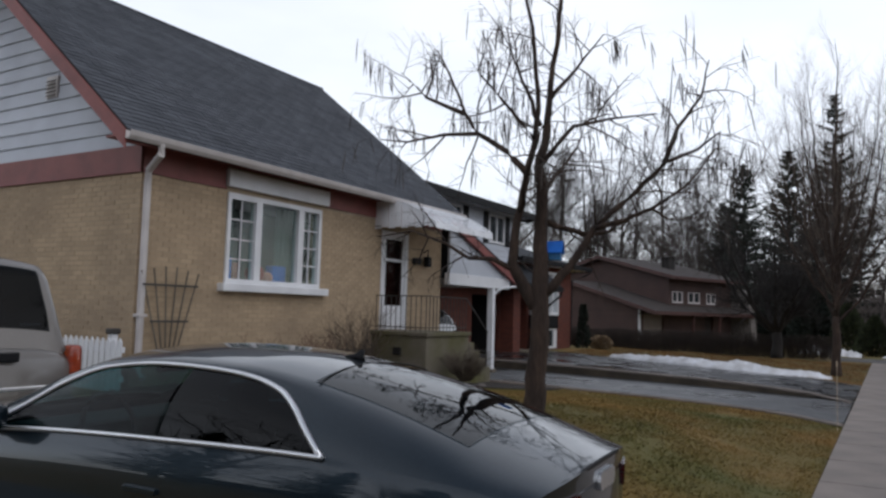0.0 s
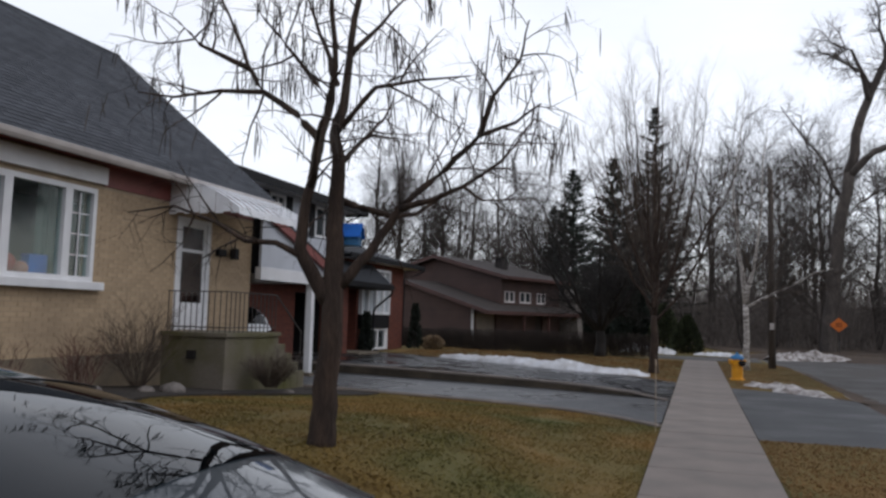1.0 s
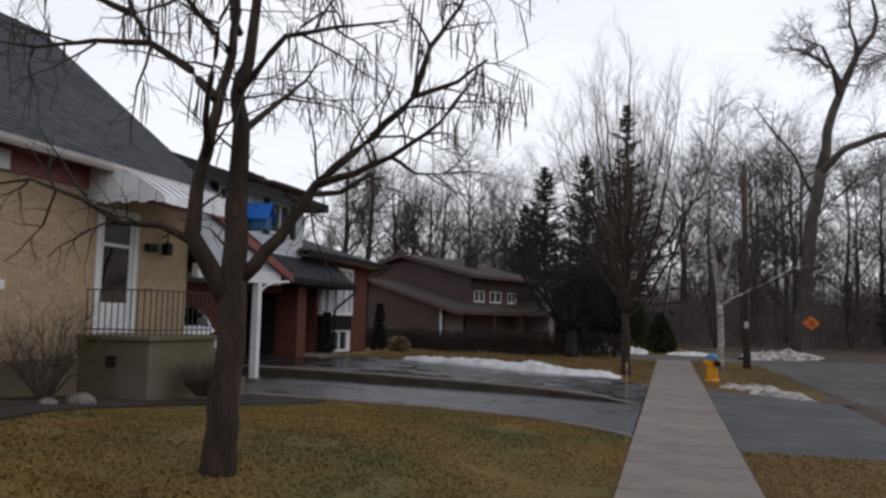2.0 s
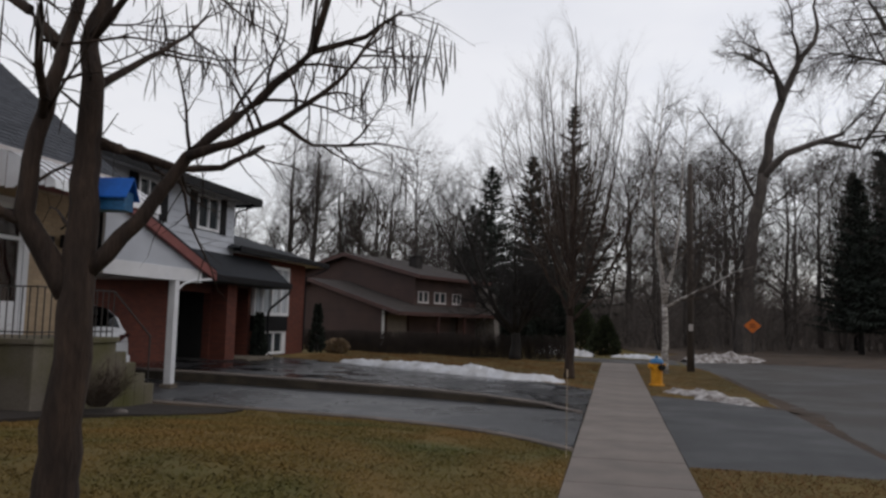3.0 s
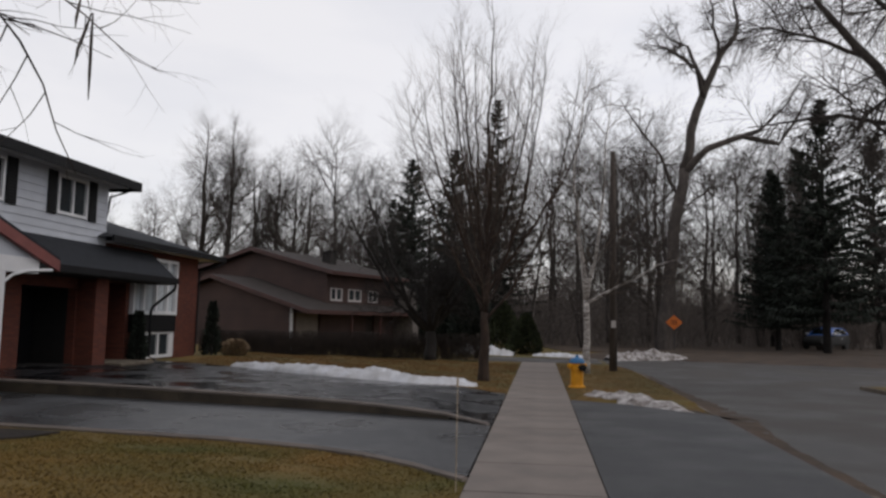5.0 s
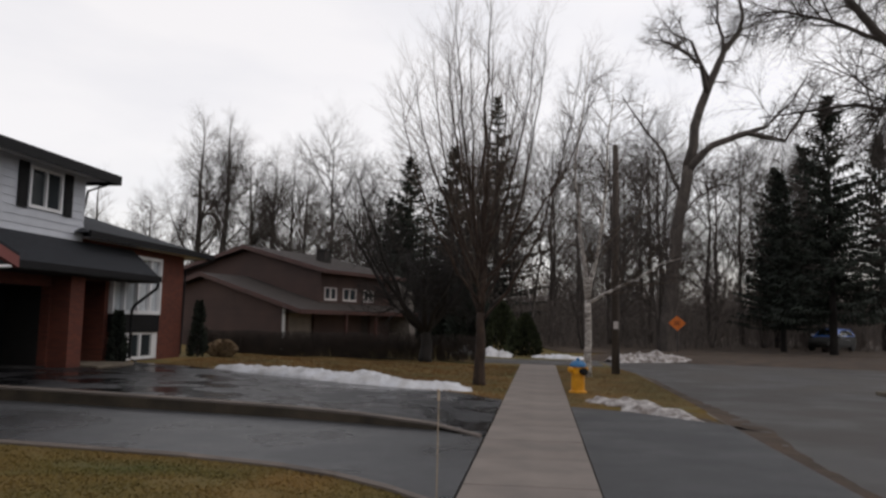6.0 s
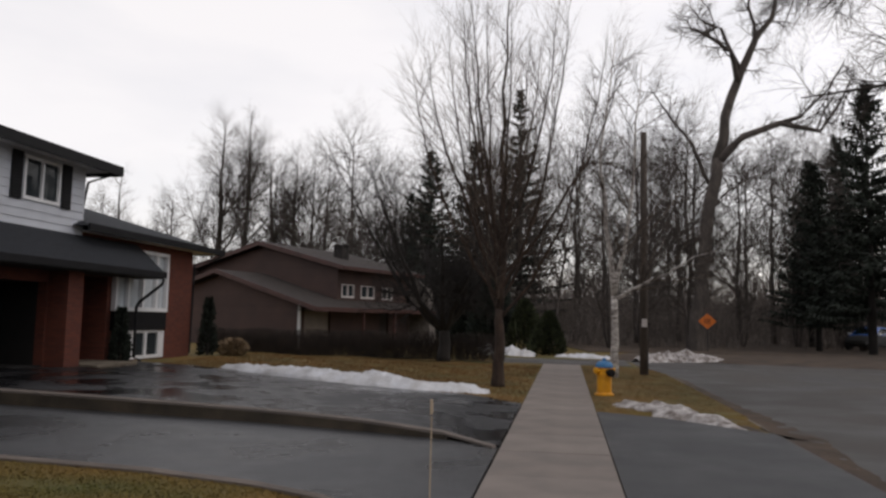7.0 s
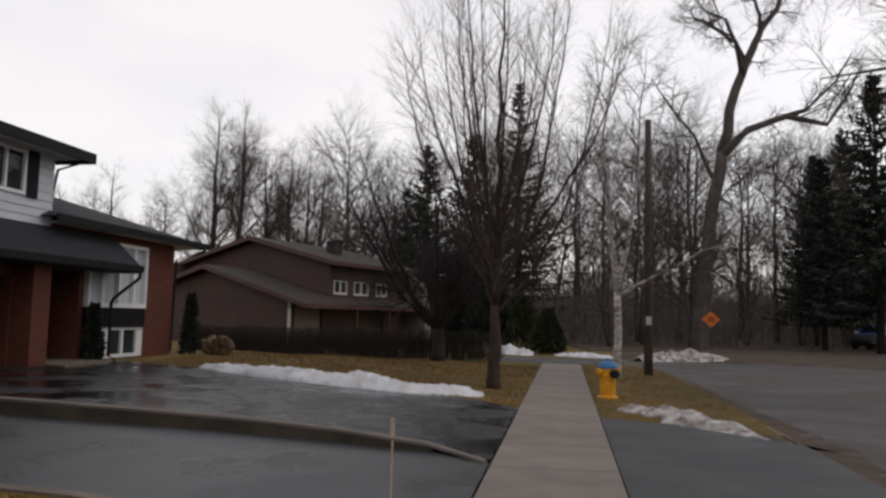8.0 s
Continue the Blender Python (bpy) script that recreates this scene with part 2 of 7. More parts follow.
    "black_paint": mat("black_car_paint", (0.012, 0.022, 0.031), (0.009, 0.017, 0.025), 3, 0.32, 0, 60, metal=0.5, fine=0.1, spec=0.2, coat=1.0),
    "tan_paint": mat("tan_car_paint", (0.155, 0.14, 0.128), (0.135, 0.122, 0.11), 2, 0.35, 0, 60, metal=0.3, fine=0.05, coat=0.6),
    "white_paint_car": mat("white_car_paint", (0.72, 0.73, 0.75), (0.66, 0.67, 0.69), 2, 0.35, 0, 60, fine=0.03, coat=0.8),
    "blue_car": mat("blue_car_paint", (0.02, 0.14, 0.55), (0.02, 0.11, 0.45), 2, 0.3, 0, 60, fine=0.03, coat=0.8),
    "chrome": mat("chrome", (0.86, 0.86, 0.88), (0.80, 0.80, 0.82), 4, 0.32, 0, 60, metal=1.0, fine=0.03),
    "alloy": mat("alloy", (0.45, 0.45, 0.46), (0.38, 0.38, 0.39), 4, 0.3, 0, 60, metal=1.0),
    "tyre": mat("tyre_rubber", (0.018, 0.018, 0.018), (0.012, 0.012, 0.012), 5, 0.8, 0.3, 80),
    "tail_red": mat("tail_lens_red", (0.06, 0.006, 0.006), (0.04, 0.005, 0.005), 5, 0.15, 0, 40, coat=0.5),
    "tail_amber": mat("tail_lens_amber", (0.36, 0.065, 0.018), (0.20, 0.016, 0.012), 6, 0.15, 0, 40, coat=0.5),
    "rope": mat("pale_marker", (0.55, 0.45, 0.34), (0.42, 0.33, 0.24), 8, 0.8, 0.1, 60),
}


def pane_mat(name, tint, sheen):
    """Thin window glass: mostly clear, with a mirror sheen that grows at a slant."""
    m = bpy.data.materials.new(name)
    m.use_nodes = True
    n, l = m.node_tree.nodes, m.node_tree.links
    n.remove(n["Principled BSDF"])
    tr, gl, mx, lw = n.new("ShaderNodeBsdfTransparent"), n.new("ShaderNodeBsdfGlossy"), n.new("ShaderNodeMixShader"), n.new("ShaderNodeLayerWeight")
    pw, ad = n.new("ShaderNodeMath"), n.new("ShaderNodeMath")
    tr.inputs[0].default_value = (*tint, 1)
    gl.inputs["Roughness"].default_value = 0.01
    lw.inputs[0].default_value = 0.5
    pw.operation, pw.inputs[1].default_value = "POWER", 5.0
    ad.operation, ad.use_clamp, ad.inputs[1].default_value = "ADD", True, sheen
    l.new(lw.outputs["Facing"], pw.inputs[0])
    l.new(pw.outputs[0], ad.inputs[0])
    l.new(ad.outputs[0], mx.inputs[0])
    l.new(tr.outputs[0], mx.inputs[1])
    l.new(gl.outputs[0], mx.inputs[2])
    l.new(mx.outputs[0], n["Material Output"].inputs[0])
    return m


M["pane"] = pane_mat("pane_glass", (0.86, 0.94, 0.92), 0.045)
M["pane_bay"] = pane_mat("bay_glass", (0.93, 0.95, 0.96), 0.03)
M["pane_dark"] = pane_mat("door_glass", (0.50, 0.40, 0.38), 0.02)
M["car_glass"] = pane_mat("car_glass", (0.26, 0.46, 0.47), 0.022)
M["rear_glass"] = pane_mat("rear_glass", (0.10, 0.14, 0.16), 0.062)
M["tint_glass"] = pane_mat("tinted_glass", (0.03, 0.045, 0.055), 0.03)
M["van_glass"] = pane_mat("van_glass", (0.03, 0.04, 0.05), 0.012)


# ---- building helpers ----
def under(ob, parent):
    """Parents ob so that it stays where its mesh says."""
    ob.parent = parent
    if parent is not None and parent.parent is None:
        ob.matrix_parent_inverse = parent.matrix_basis.inverted()


def part(name, bm, material, parent=None, label="", smooth=False, kind=""):
    """Links a bmesh as one mesh object under a thing or part."""
    me = bpy.data.meshes.new(name)
    bm.normal_update()
    bm.to_mesh(me)
    bm.free()
    me.materials.append(M[material] if isinstance(material, str) else material)
    if smooth:
        me.shade_smooth()
    ob = new(name, me)
    under(ob, parent)
    return tagged(ob, label, kind=kind)


def thing(name, label, category, group="", kind="", at=(0, 0, 0), turn=0):
    ob = new(name)
    ob.empty_display_size = 0.2
    ob.matrix_basis = pose(*at, 0, 0, turn)
    return tagged(ob, label, category, group, kind)


def raw(name, verts, faces, material, parent=None, label="", smooth=False, kind=""):
    me = bpy.data.meshes.new(name)
    me.from_pydata([tuple(map(float, v)) for v in verts], [], faces)
    me.materials.append(M[material] if isinstance(material, str) else material)
    if smooth:
        me.shade_smooth()
    me.update()
    ob = new(name, me)
    under(ob, parent)
    return tagged(ob, label, kind=kind)


def box(x0, x1, y0, y1, z0, z1, bevel=0.0, bm=None):
    made = bm or bmesh.new()
    r = bmesh.ops.create_cube(made, size=1.0)
    for v in r["verts"]:
        v.co = Vector(((x0 + x1) / 2 + v.co.x * (x1 - x0), (y0 + y1) / 2 + v.co.y * (y1 - y0), (z0 + z1) / 2 + v.co.z * (z1 - z0)))
    if bevel:
        es = list({e for v in r["verts"] for e in v.link_edges})
        bmesh.ops.bevel(made, geom=es, offset=bevel, segments=2, affect="EDGES", profile=0.6)
    return made


def slab(points, offset, bm=None):
    """A closed solid: polygon of 3D points, extruded by offset."""
    made = bm or bmesh.new()
    a = [made.verts.new(p) for p in points]
    b = [made.verts.new(Vector(p) + Vector(offset)) for p in points]
    made.faces.new(a[::-1])
    made.faces.new(b)
    for i in range(len(a)):
        j = (i + 1) % len(a)
        made.faces.new((a[i], a[j], b[j], b[i]))
    bmesh.ops.recalc_face_normals(made, faces=made.faces[:])
    return made


def tube_data(paths, sides=6):
    """Verts and faces of tapered tubes; each path is a list of (point, radius)."""
    V, F = [], []
    for path in paths:
        base, n = len(V), len(path)
        k = sides if path[0][1] > 0.02 else (4 if path[0][1] > 0.008 else 3)
        for i, (p, r) in enumerate(path):
            d = (path[min(i + 1, n - 1)][0] - path[max(i - 1, 0)][0])
            d = d.normalized() if d.length > 1e-6 else Vector((0, 0, 1))
            a = d.orthogonal().normalized()
            b = d.cross(a)
            for j in range(k):
                t = 2 * math.pi * j / k
                V.append(p + (a * math.cos(t) + b * math.sin(t)) * r)
        for i in range(n - 1):
            for j in range(k):
                a0, a1 = base + i * k + j, base + i * k + (j + 1) % k
                F.append((a0, a1, a1 + k, a0 + k))
        F.append(tuple(base + (n - 1) * k + j for j in range(k)))
        F.append(tuple(base + j for j in reversed(range(k))))
    return V, F


def tube(points, r, sides=8, bm=None, r2=None):
    made = bm or bmesh.new()
    n = len(points)
    V, F = tube_data([[(Vector(p), r + ((r2 if r2 is not None else r) - r) * i / max(1, n - 1)) for i, p in enumerate(points)]], sides)
    vs = [made.verts.new(v) for v in V]
    for f in F:
        made.faces.new([vs[i] for i in f])
    return made


# ---- ground ----
LAWN_EDGE = [(-1.02, 14.2), (-1.6, 14.75), (-2.3, 15.25), (-3.0, 15.55), (-4.2, 15.8), (-6.5, 15.95), (-9.0, 16.0), (-17, 16.0)]


def kerb_y(x):
    """Line of the edging between the two driveways."""
    return float(np.interp(-x, [1.1, 1.5, 2.1, 4.6, 8, 13], [18.45, 18.75, 19.0, 19.4, 19.65, 19.85]))


def rise(x, y):
    """Height of the front yards, which climb from the sidewalk to the houses."""
    d = min(max(-1.2 - x, 0), 12)
    f = min(max((-1.1 - x) / 3.0, 0), 1)
    lawn_z = 0.47 * f * f * (3 - 2 * f)                  # raised front lawn of the brick house
    low_z = 0.014 * d                                    # carport driveway
    high_z = float(np.interp(-x, [1.2, 2.3, 4.6, 9, 13], [0, 0.11, 0.19, 0.29, 0.33]))   # the neighbours' driveway
    far_z = 0.018 * d
    ky = kerb_y(x)
    return float(np.interp(y, [0, 6.3, 7.3, 10.0, 15.2, ky - 0.08, ky + 0.08, 23.0, 27.5, 60], [0.05 * d, 0.05 * d, lawn_z, lawn_z, low_z, low_z, high_z, high_z * 0.95, far_z, 0.012 * d]))


def in_road(x, y):
    edge = float(np.interp(y, [-900, 20, 33, 36, 42], [2.98, 3.0, 3.16, 2.75, 2.35]))
    return x > edge and y < 47.4 - 0.22 * max(0, x - 1) + 0.004 * max(0, x - 12) ** 2 and not (x > 8.75 and y < 29.2)


def ground_z(x, y):
    if -1.02 < x < 0.39 and y < 37.2:
        return -0.06
    if in_road(x, y):
        return -0.16
    if x > 0.3 and 13.65 < y < 23.0 and x < 3:
        return -0.05
    z = rise(x, y)
    edge = np.interp(-x, [-q[0] for q in LAWN_EDGE], [q[1] for q in LAWN_EDGE])
    if x < -1.0 and edge + 0.25 < y < np.interp(-x, [1, 2.5, 5, 9, 13], [23.6, 24.3, 25.1, 28.0, 29.4]) - 0.25:
        return min(z, rise(x, 17.5)) - 0.10
    if x < -1.0 and 1.4 < y < 6.0:
        return z - 0.05
    return z + (0.03 * math.sin(1.7 * x + 0.6 * y) * math.sin(0.9 * y) * min(1, max(0, -1.2 - x)) if y < 14 or y > 26 else 0)


gx = np.unique(np.round(np.concatenate([[-900, -300, -120, -70, -45, -32, -25], np.arange(-20, 14, 0.4), [-1.03, -1.0, 0.37, 0.4, 2.95, 2.99, 8.7, 8.8, 17, 22, 30, 45, 70, 120, 300, 900]]), 3))
gy = np.unique(np.round(np.concatenate([[-900, -300, -100, -40, -20, -10], np.arange(-6, 48, 0.4), [13.6, 13.7, 15.8, 15.9, 18.7, 18.86, 22.95, 23.05, 29.1, 29.3, 42.9, 43.1, 52, 60, 70, 85, 110, 150, 300, 900, 2500]]), 3))
gv = [(x, y, ground_z(x, y)) for y in gy for x in gx]
nx = len(gx)
gf = [(j * nx + i, j * nx + i + 1, (j + 1) * nx + i + 1, (j + 1) * nx + i) for j in range(len(gy) - 1) for i in range(nx - 1)]
ground = raw("ground", gv, gf, "grass", smooth=True)
tagged(ground, "brown and green winter lawn and open ground", "ground", kind="structure")


def sheet(name, material, edge_a, edge_b, lift, label, category, steps=48, cross=10, z=None):
    """A paved strip between two polylines of equal length."""
    def along(poly, t):
        t *= len(poly) - 1
        i = min(int(t), len(poly) - 2)
        f = t - i
        return tuple(poly[i][k] * (1 - f) + poly[i + 1][k] * f for k in (0, 1))
    V, F = [], []
    for i in range(steps + 1):
        a, b = along(edge_a, i / steps), along(edge_b, i / steps)
        for j in range(cross + 1):
            x, y = (a[k] + (b[k] - a[k]) * j / cross for k in (0, 1))
            V.append((x, y, (rise(x, y) if z is None else z) + lift))
    w = cross + 1
    for i in range(steps):
        for j in range(cross):
            F.append((i * w + j, i * w + j + 1, (i + 1) * w + j + 1, (i + 1) * w + j))
    ob = raw(name, V, F, material)
    bm = bmesh.new()
    bm.from_mesh(ob.data)
    bmesh.ops.recalc_face_normals(bm, faces=bm.faces[:])
    if sum(f.normal.z for f in bm.faces) < 0:
        bmesh.ops.reverse_faces(bm, faces=bm.faces[:])
    bmesh.ops.solidify(bm, geom=bm.faces[:], thickness=0.05)
    bm.to_mesh(ob.data)
    bm.free()
    return tagged(ob, label, category, kind="structure")


# road that runs along the sidewalk and bends away past the pole
sheet("road", "asphalt", [(2.98, -60), (2.98, -20), (2.98, 0), (2.98, 10), (3.0, 20), (3.1, 27), (3.16, 33), (2.75, 36), (2.35, 42), (1.9, 44.6)], [(8.75, -60), (8.75, -20), (8.75, 0), (8.75, 10), (8.75, 20), (8.75, 27), (8.75, 33), (8.75, 36), (8.75, 42), (8.75, 43.6)], 0, "grey worn road asphalt with patches", "road", 60, 8, z=-0.10)
sheet("road", "asphalt", [(8.75, 29.2), (12, 27.5), (20, 25), (60, 16)], [(8.75, 43.6), (12.9, 42.4), (20, 40.2), (60, 31.5)], 0.0, "grey road asphalt curving away", "road", 24, 6, z=-0.10)
sheet("road", "asphalt", [(2.3, 37.6), (0.4, 37.6), (-2, 37.8), (-12, 38.5)], [(2.3, 42.0), (0.4, 41.6), (-2, 41.6), (-12, 42.0)], 0.0, "narrow grey side lane past the hedge", "road", 24, 4, z=0.02)


def bank(name, material, low, z0, high, z1, label, category, steps=60, cross=6):
    """A ragged earth bank between two lines of equal length at two heights."""
    V, F = [], []
    for i in range(steps + 1):
        t = i / steps * (len(low) - 1)
        k = min(int(t), len(low) - 2)
        f = t - k
        a, b = ([p[k][q] * (1 - f) + p[k + 1][q] * f for q in (0, 1)] for p in (low, high))
        for j in range(cross + 1):
            u = j / cross
            x, y = (a[q] + (b[q] - a[q]) * u for q in (0, 1))
            wob = noise.noise(Vector((x * 1.9, y * 1.9, 2.0))) + 0.5 * noise.noise(Vector((x * 5, y * 5, 7.0)))
            if j == 0:
                x, y = x + 0.16 * wob * (a[0] - b[0]), y + 0.16 * wob * (a[1] - b[1])
            V.append((x, y, z0 + (z1 - z0) * (u ** 0.8) + (0.035 * wob if 0 < j < cross else 0)))
    w = cross + 1
    for i in range(steps):
        for j in range(cross):
            F.append((i * w + j, i * w + j + 1, (i + 1) * w + j + 1, (i + 1) * w + j))
    ob = raw(name, V, F, material, smooth=True)
    bm = bmesh.new()
    bm.from_mesh(ob.data)
    bmesh.ops.recalc_face_normals(bm, faces=bm.faces[:])
    if sum(f.normal.z for f in bm.faces) < 0:
        bmesh.ops.reverse_faces(bm, faces=bm.faces[:])
    bm.to_mesh(ob.data)
    bm.free()
    return tagged(ob, label, category, kind="structure")


bank("road_edge_dirt", "litter", [(3.70, 20.9), (3.62, 22.5), (3.5, 25), (3.42, 28), (3.45, 33), (3.0, 36), (2.6, 42)], -0.098, [(2.86, 21.15), (2.50, 22.3), (2.75, 24.6), (2.95, 28), (2.95, 33), (2.5, 36), (2.1, 42)], -0.047, "brown dirt and leaves along the road edge", "dirt", 160, 6)
bank("road_edge_dirt", "litter", [(3.36, 4), (3.38, 9), (3.30, 14), (3.34, 18), (3.66, 20.9)], -0.097, [(3.02, 4), (3.02, 9), (3.02, 14), (3.02, 18), (2.98, 20.8)], -0.055, "brown dirt and leaves along the kerb", "dirt", 160, 5)
bank("road_edge_dirt", "litter", [(1.9, 44.3), (6.6, 44.5), (8.75, 43.4), (12.9, 42.2), (20, 40.0), (60, 31.3)], -0.097, [(1.7, 46.0), (7.0, 47.0), (10, 45.8), (14, 44.5), (22, 42.2), (62, 34)], 0.05, "dark earth bank on the far side of the road", "dirt", 120, 6)
# driveways
sheet("driveway", "asphalt_damp", LAWN_EDGE, [(x, kerb_y(x) - 0.10) for x, _ in LAWN_EDGE], 0.022, "damp grey asphalt driveway leading to the carport", "driveway")
sheet("driveway", "asphalt_wet", [(x, kerb_y(x) + 0.10) for x in (-1.02, -1.6, -2.2, -3.5, -5, -7, -9, -11, -13.2)], [(-1.02, 23.6), (-1.7, 24.1), (-2.5, 24.3), (-3.8, 24.5), (-5, 25.1), (-7, 26.5), (-9, 28.0), (-11, 28.9), (-13.2, 29.4)], 0.022, "black wet asphalt driveway with puddles", "driveway")
sheet("driveway", "asphalt_grey", [(0.39, 13.65), (1.5, 13.4), (2.96, 13.2)], [(0.39, 23.0), (1.5, 22.4), (2.96, 20.9)], 0.0, "grey asphalt driveway apron beside the sidewalk", "driveway", 16, 10, z=-0.012)
sheet("driveway", "asphalt_grey", [(-1.02, 1.2), (-5, 1.2), (-14, 1.2), (-24, 1.2)], [(-1.02, 6.4), (-5, 6.3), (-9, 6.3), (-24, 6.3)], 0.03, "asphalt driveway under the parked cars", "driveway")

# ---- sidewalk and kerbs ----
sidewalk = thing("pavement", "pale concrete sidewalk of cast slabs", "sidewalk", kind="structure", at=(-0.32, 12, 0))
slab_bm = box(-0.684, 0.684, -0.741, 0.741, -0.1, 0.0, 0.008)
slab_mesh = bpy.data.meshes.new("paving_slab")
slab_bm.to_mesh(slab_mesh)
slab_bm.free()
slab_mesh.materials.append(M["concrete"])
for k in range(30):
    ob = new("paving_slab", slab_mesh)
    ob.matrix_basis = pose(-0.316, -6.5 + 1.5 * k, 0.012 + 0.004 * random.uniform(-1, 1), random.uniform(-0.12, 0.12), random.uniform(-0.15, 0.15), 0)
    under(ob, sidewalk)

kerb = thing("kerb", "low worn concrete kerb along the road", "kerb", kind="structure", at=(2.96, 10, 0))
kr = random.Random(14)
for k in range(30):
    y0 = -8 + 1.5 * k
    if y0 > 33.5:
        break
    low = 0.045 if 13 < y0 < 21 else (0.045 + 0.02 * kr.random() if y0 >= 21 else 0.01 * kr.random())
    x0 = float(np.interp(y0, [-8, 20, 33], [2.90, 2.92, 3.07])) + kr.uniform(-0.012, 0.012)
    part("kerb_stone", box(x0, x0 + 0.13, y0 + 0.006, y0 + 1.494, -0.2, -0.005 - low, 0.022), "kerb", kerb)
island_kerb = thing("kerb", "worn kerb of the grass corner across the road", "kerb", kind="structure", at=(8.8, 25, -0.1))
for k in range(16):
    y0 = 5.2 + 1.5 * k
    part("kerb_stone", box(8.70, 8.84, y0 + 0.004, y0 + 1.496, -0.2, 0.0, 0.015), "kerb", island_kerb)

# low edging wall between the two driveways
edging = thing("retaining_edge", "low brown timber and concrete edging between two driveways", "edging", at=(-5, 19.4, 0.05))
marks = [-1.75 - 1.25 * k for k in range(10)]
for xa, xb in zip(marks, marks[1:]):
    (ya, za), (yb, zb) = ((kerb_y(q), rise(q, kerb_y(q) + 0.1)) for q in (xa, xb))
    part("timber", slab([(xb, yb - 0.10, -0.1), (xa - 0.004, ya - 0.10, -0.1), (xa - 0.004, ya - 0.10, za + 0.045), (xb, yb - 0.10, zb + 0.045)], (0, 0.2, 0)), "sleeper", edging)
    part("capping", tube([(xb, yb - 0.075, zb + 0.06), ((xa + xb) / 2, (ya + yb) / 2 - 0.075, (za + zb) / 2 + 0.062), (xa - 0.004, ya - 0.075, za + 0.06)], 0.036, 6), "concrete", edging, "pale concrete capping")
part("capping", tube([(-1.75, kerb_y(-1.75) - 0.075, rise(-1.75, 19.2) + 0.055), (-1.5, 18.68, 0.07), (-1.25, 18.48, 0.05), (-1.06, 18.32, 0.035)], 0.034, 6), "concrete", edging)
lawn_edge = thing("lawn_edging", "narrow pale concrete strip between lawn and driveway", "edging", at=(-2, 15, 0))
for (xa, ya), (xb, yb) in zip(LAWN_EDGE[:6], LAWN_EDGE[1:7]):
    part("strip", tube([(xa, ya, rise(xa, ya) + 0.018), ((xa + xb) / 2, (ya + yb) / 2, rise((xa + xb) / 2, (ya + yb) / 2) + 0.017), (xb, yb, rise(xb, yb) + 0.015)], 0.042, 6), "concrete", lawn_edge)


# ---- brick and shingle pieces ----
def piece_mesh(name, bm, material):
    me = bpy.data.meshes.new(name)
    bm.normal_update()
    bm.to_mesh(me)
    bm.free()
    me.materials.append(M[material])
    return me


def brick_courses(z0, z1, a0, a1, holes):
    """Places of bricks in stretcher bond: (middle along the wall, z, length)."""
    out, row = [], 0
    z = z0
    while z + 0.060 < z1:
        a = a0 - (0.1125 if row % 2 else 0)
        while a < a1:
            b0, b1 = max(a, a0), min(a + 0.215, a1)
            parts = [(b0, b1)]
            for h0, h1, hz0, hz1 in holes:
                if z + 0.06 > hz0 and z < hz1:
                    parts = [q for p in parts for q in ((p[0], min(p[1], h0)), (max(p[0], h1), p[1])) if q[1] - q[0] > 0.03]
            out += [((p[0] + p[1]) / 2, z, p[1] - p[0]) for p in parts if p[1] - p[0] > 0.03]
            a += 0.225
        z += 0.075
        row += 1
    return out


def joined_boxes(items):
    """One mesh data of plain boxes: (x0, x1, y0, y1, z0, z1)."""
    V, F = [], []
    for x0, x1, y0, y1, z0, z1 in items:
        b = len(V)
        V += [(x0, y0, z0), (x1, y0, z0), (x1, y1, z0), (x0, y1, z0), (x0, y0, z1), (x1, y0, z1), (x1, y1, z1), (x0, y1, z1)]
        F += [(b, b + 3, b + 2, b + 1), (b + 4, b + 5, b + 6, b + 7), (b, b + 1, b + 5, b + 4), (b + 1, b + 2, b + 6, b + 5), (b + 2, b + 3, b + 7, b + 6), (b + 3, b, b + 4, b + 7)]
    return V, F


# ---- the buff brick house ----
HX, HY0, HY1, HZ = -9.65, 7.2, 15.75, 0.2     # front wall, its ends, foot
WIN = (8.86, 11.22, 2.06, 3.56)
DOOR = (13.30, 14.22, 1.28, 3.36)
house = thing("house", "storey-and-a-half buff brick house with grey shingle roof", "house", at=(-13.8, 11.5, 0.3))


def wall_boxes(plane0, plane1, a0, a1, z0, z1, holes, along="y"):
    """Wall between two planes with openings cut through, as plain blocks."""
    bm = bmesh.new()
    eps = 1e-4
    ys = sorted({a0, a1, *[min(max(q, a0), a1) for h in holes for q in h[:2]]})
    zs = sorted({z0, z1, *[min(max(q, z0), z1) for h in holes for q in h[2:]]})
    solid = {(i, k) for i in range(len(ys) - 1) for k in range(len(zs) - 1)
             if not any(h[0] < (ys[i] + ys[i + 1]) / 2 < h[1] and h[2] < (zs[k] + zs[k + 1]) / 2 < h[3] for h in holes)}
    verts = {}

    def vert(i, k, p):
        if (i, k, p) not in verts:
            d = (plane0, plane1)[p]
            verts[i, k, p] = bm.verts.new((d, ys[i], zs[k]) if along == "y" else (ys[i], d, zs[k]))
        return verts[i, k, p]
    for i, k in solid:
        for p in (0, 1):
            bm.faces.new((vert(i, k, p), vert(i + 1, k, p), vert(i + 1, k + 1, p), vert(i, k + 1, p)))
        for (di, dk), (a, b) in (((-1, 0), ((i, k), (i, k + 1))), ((1, 0), ((i + 1, k), (i + 1, k + 1))), ((0, -1), ((i, k), (i + 1, k))), ((0, 1), ((i, k + 1), (i + 1, k + 1)))):
            if (i + di, k + dk) not in solid:
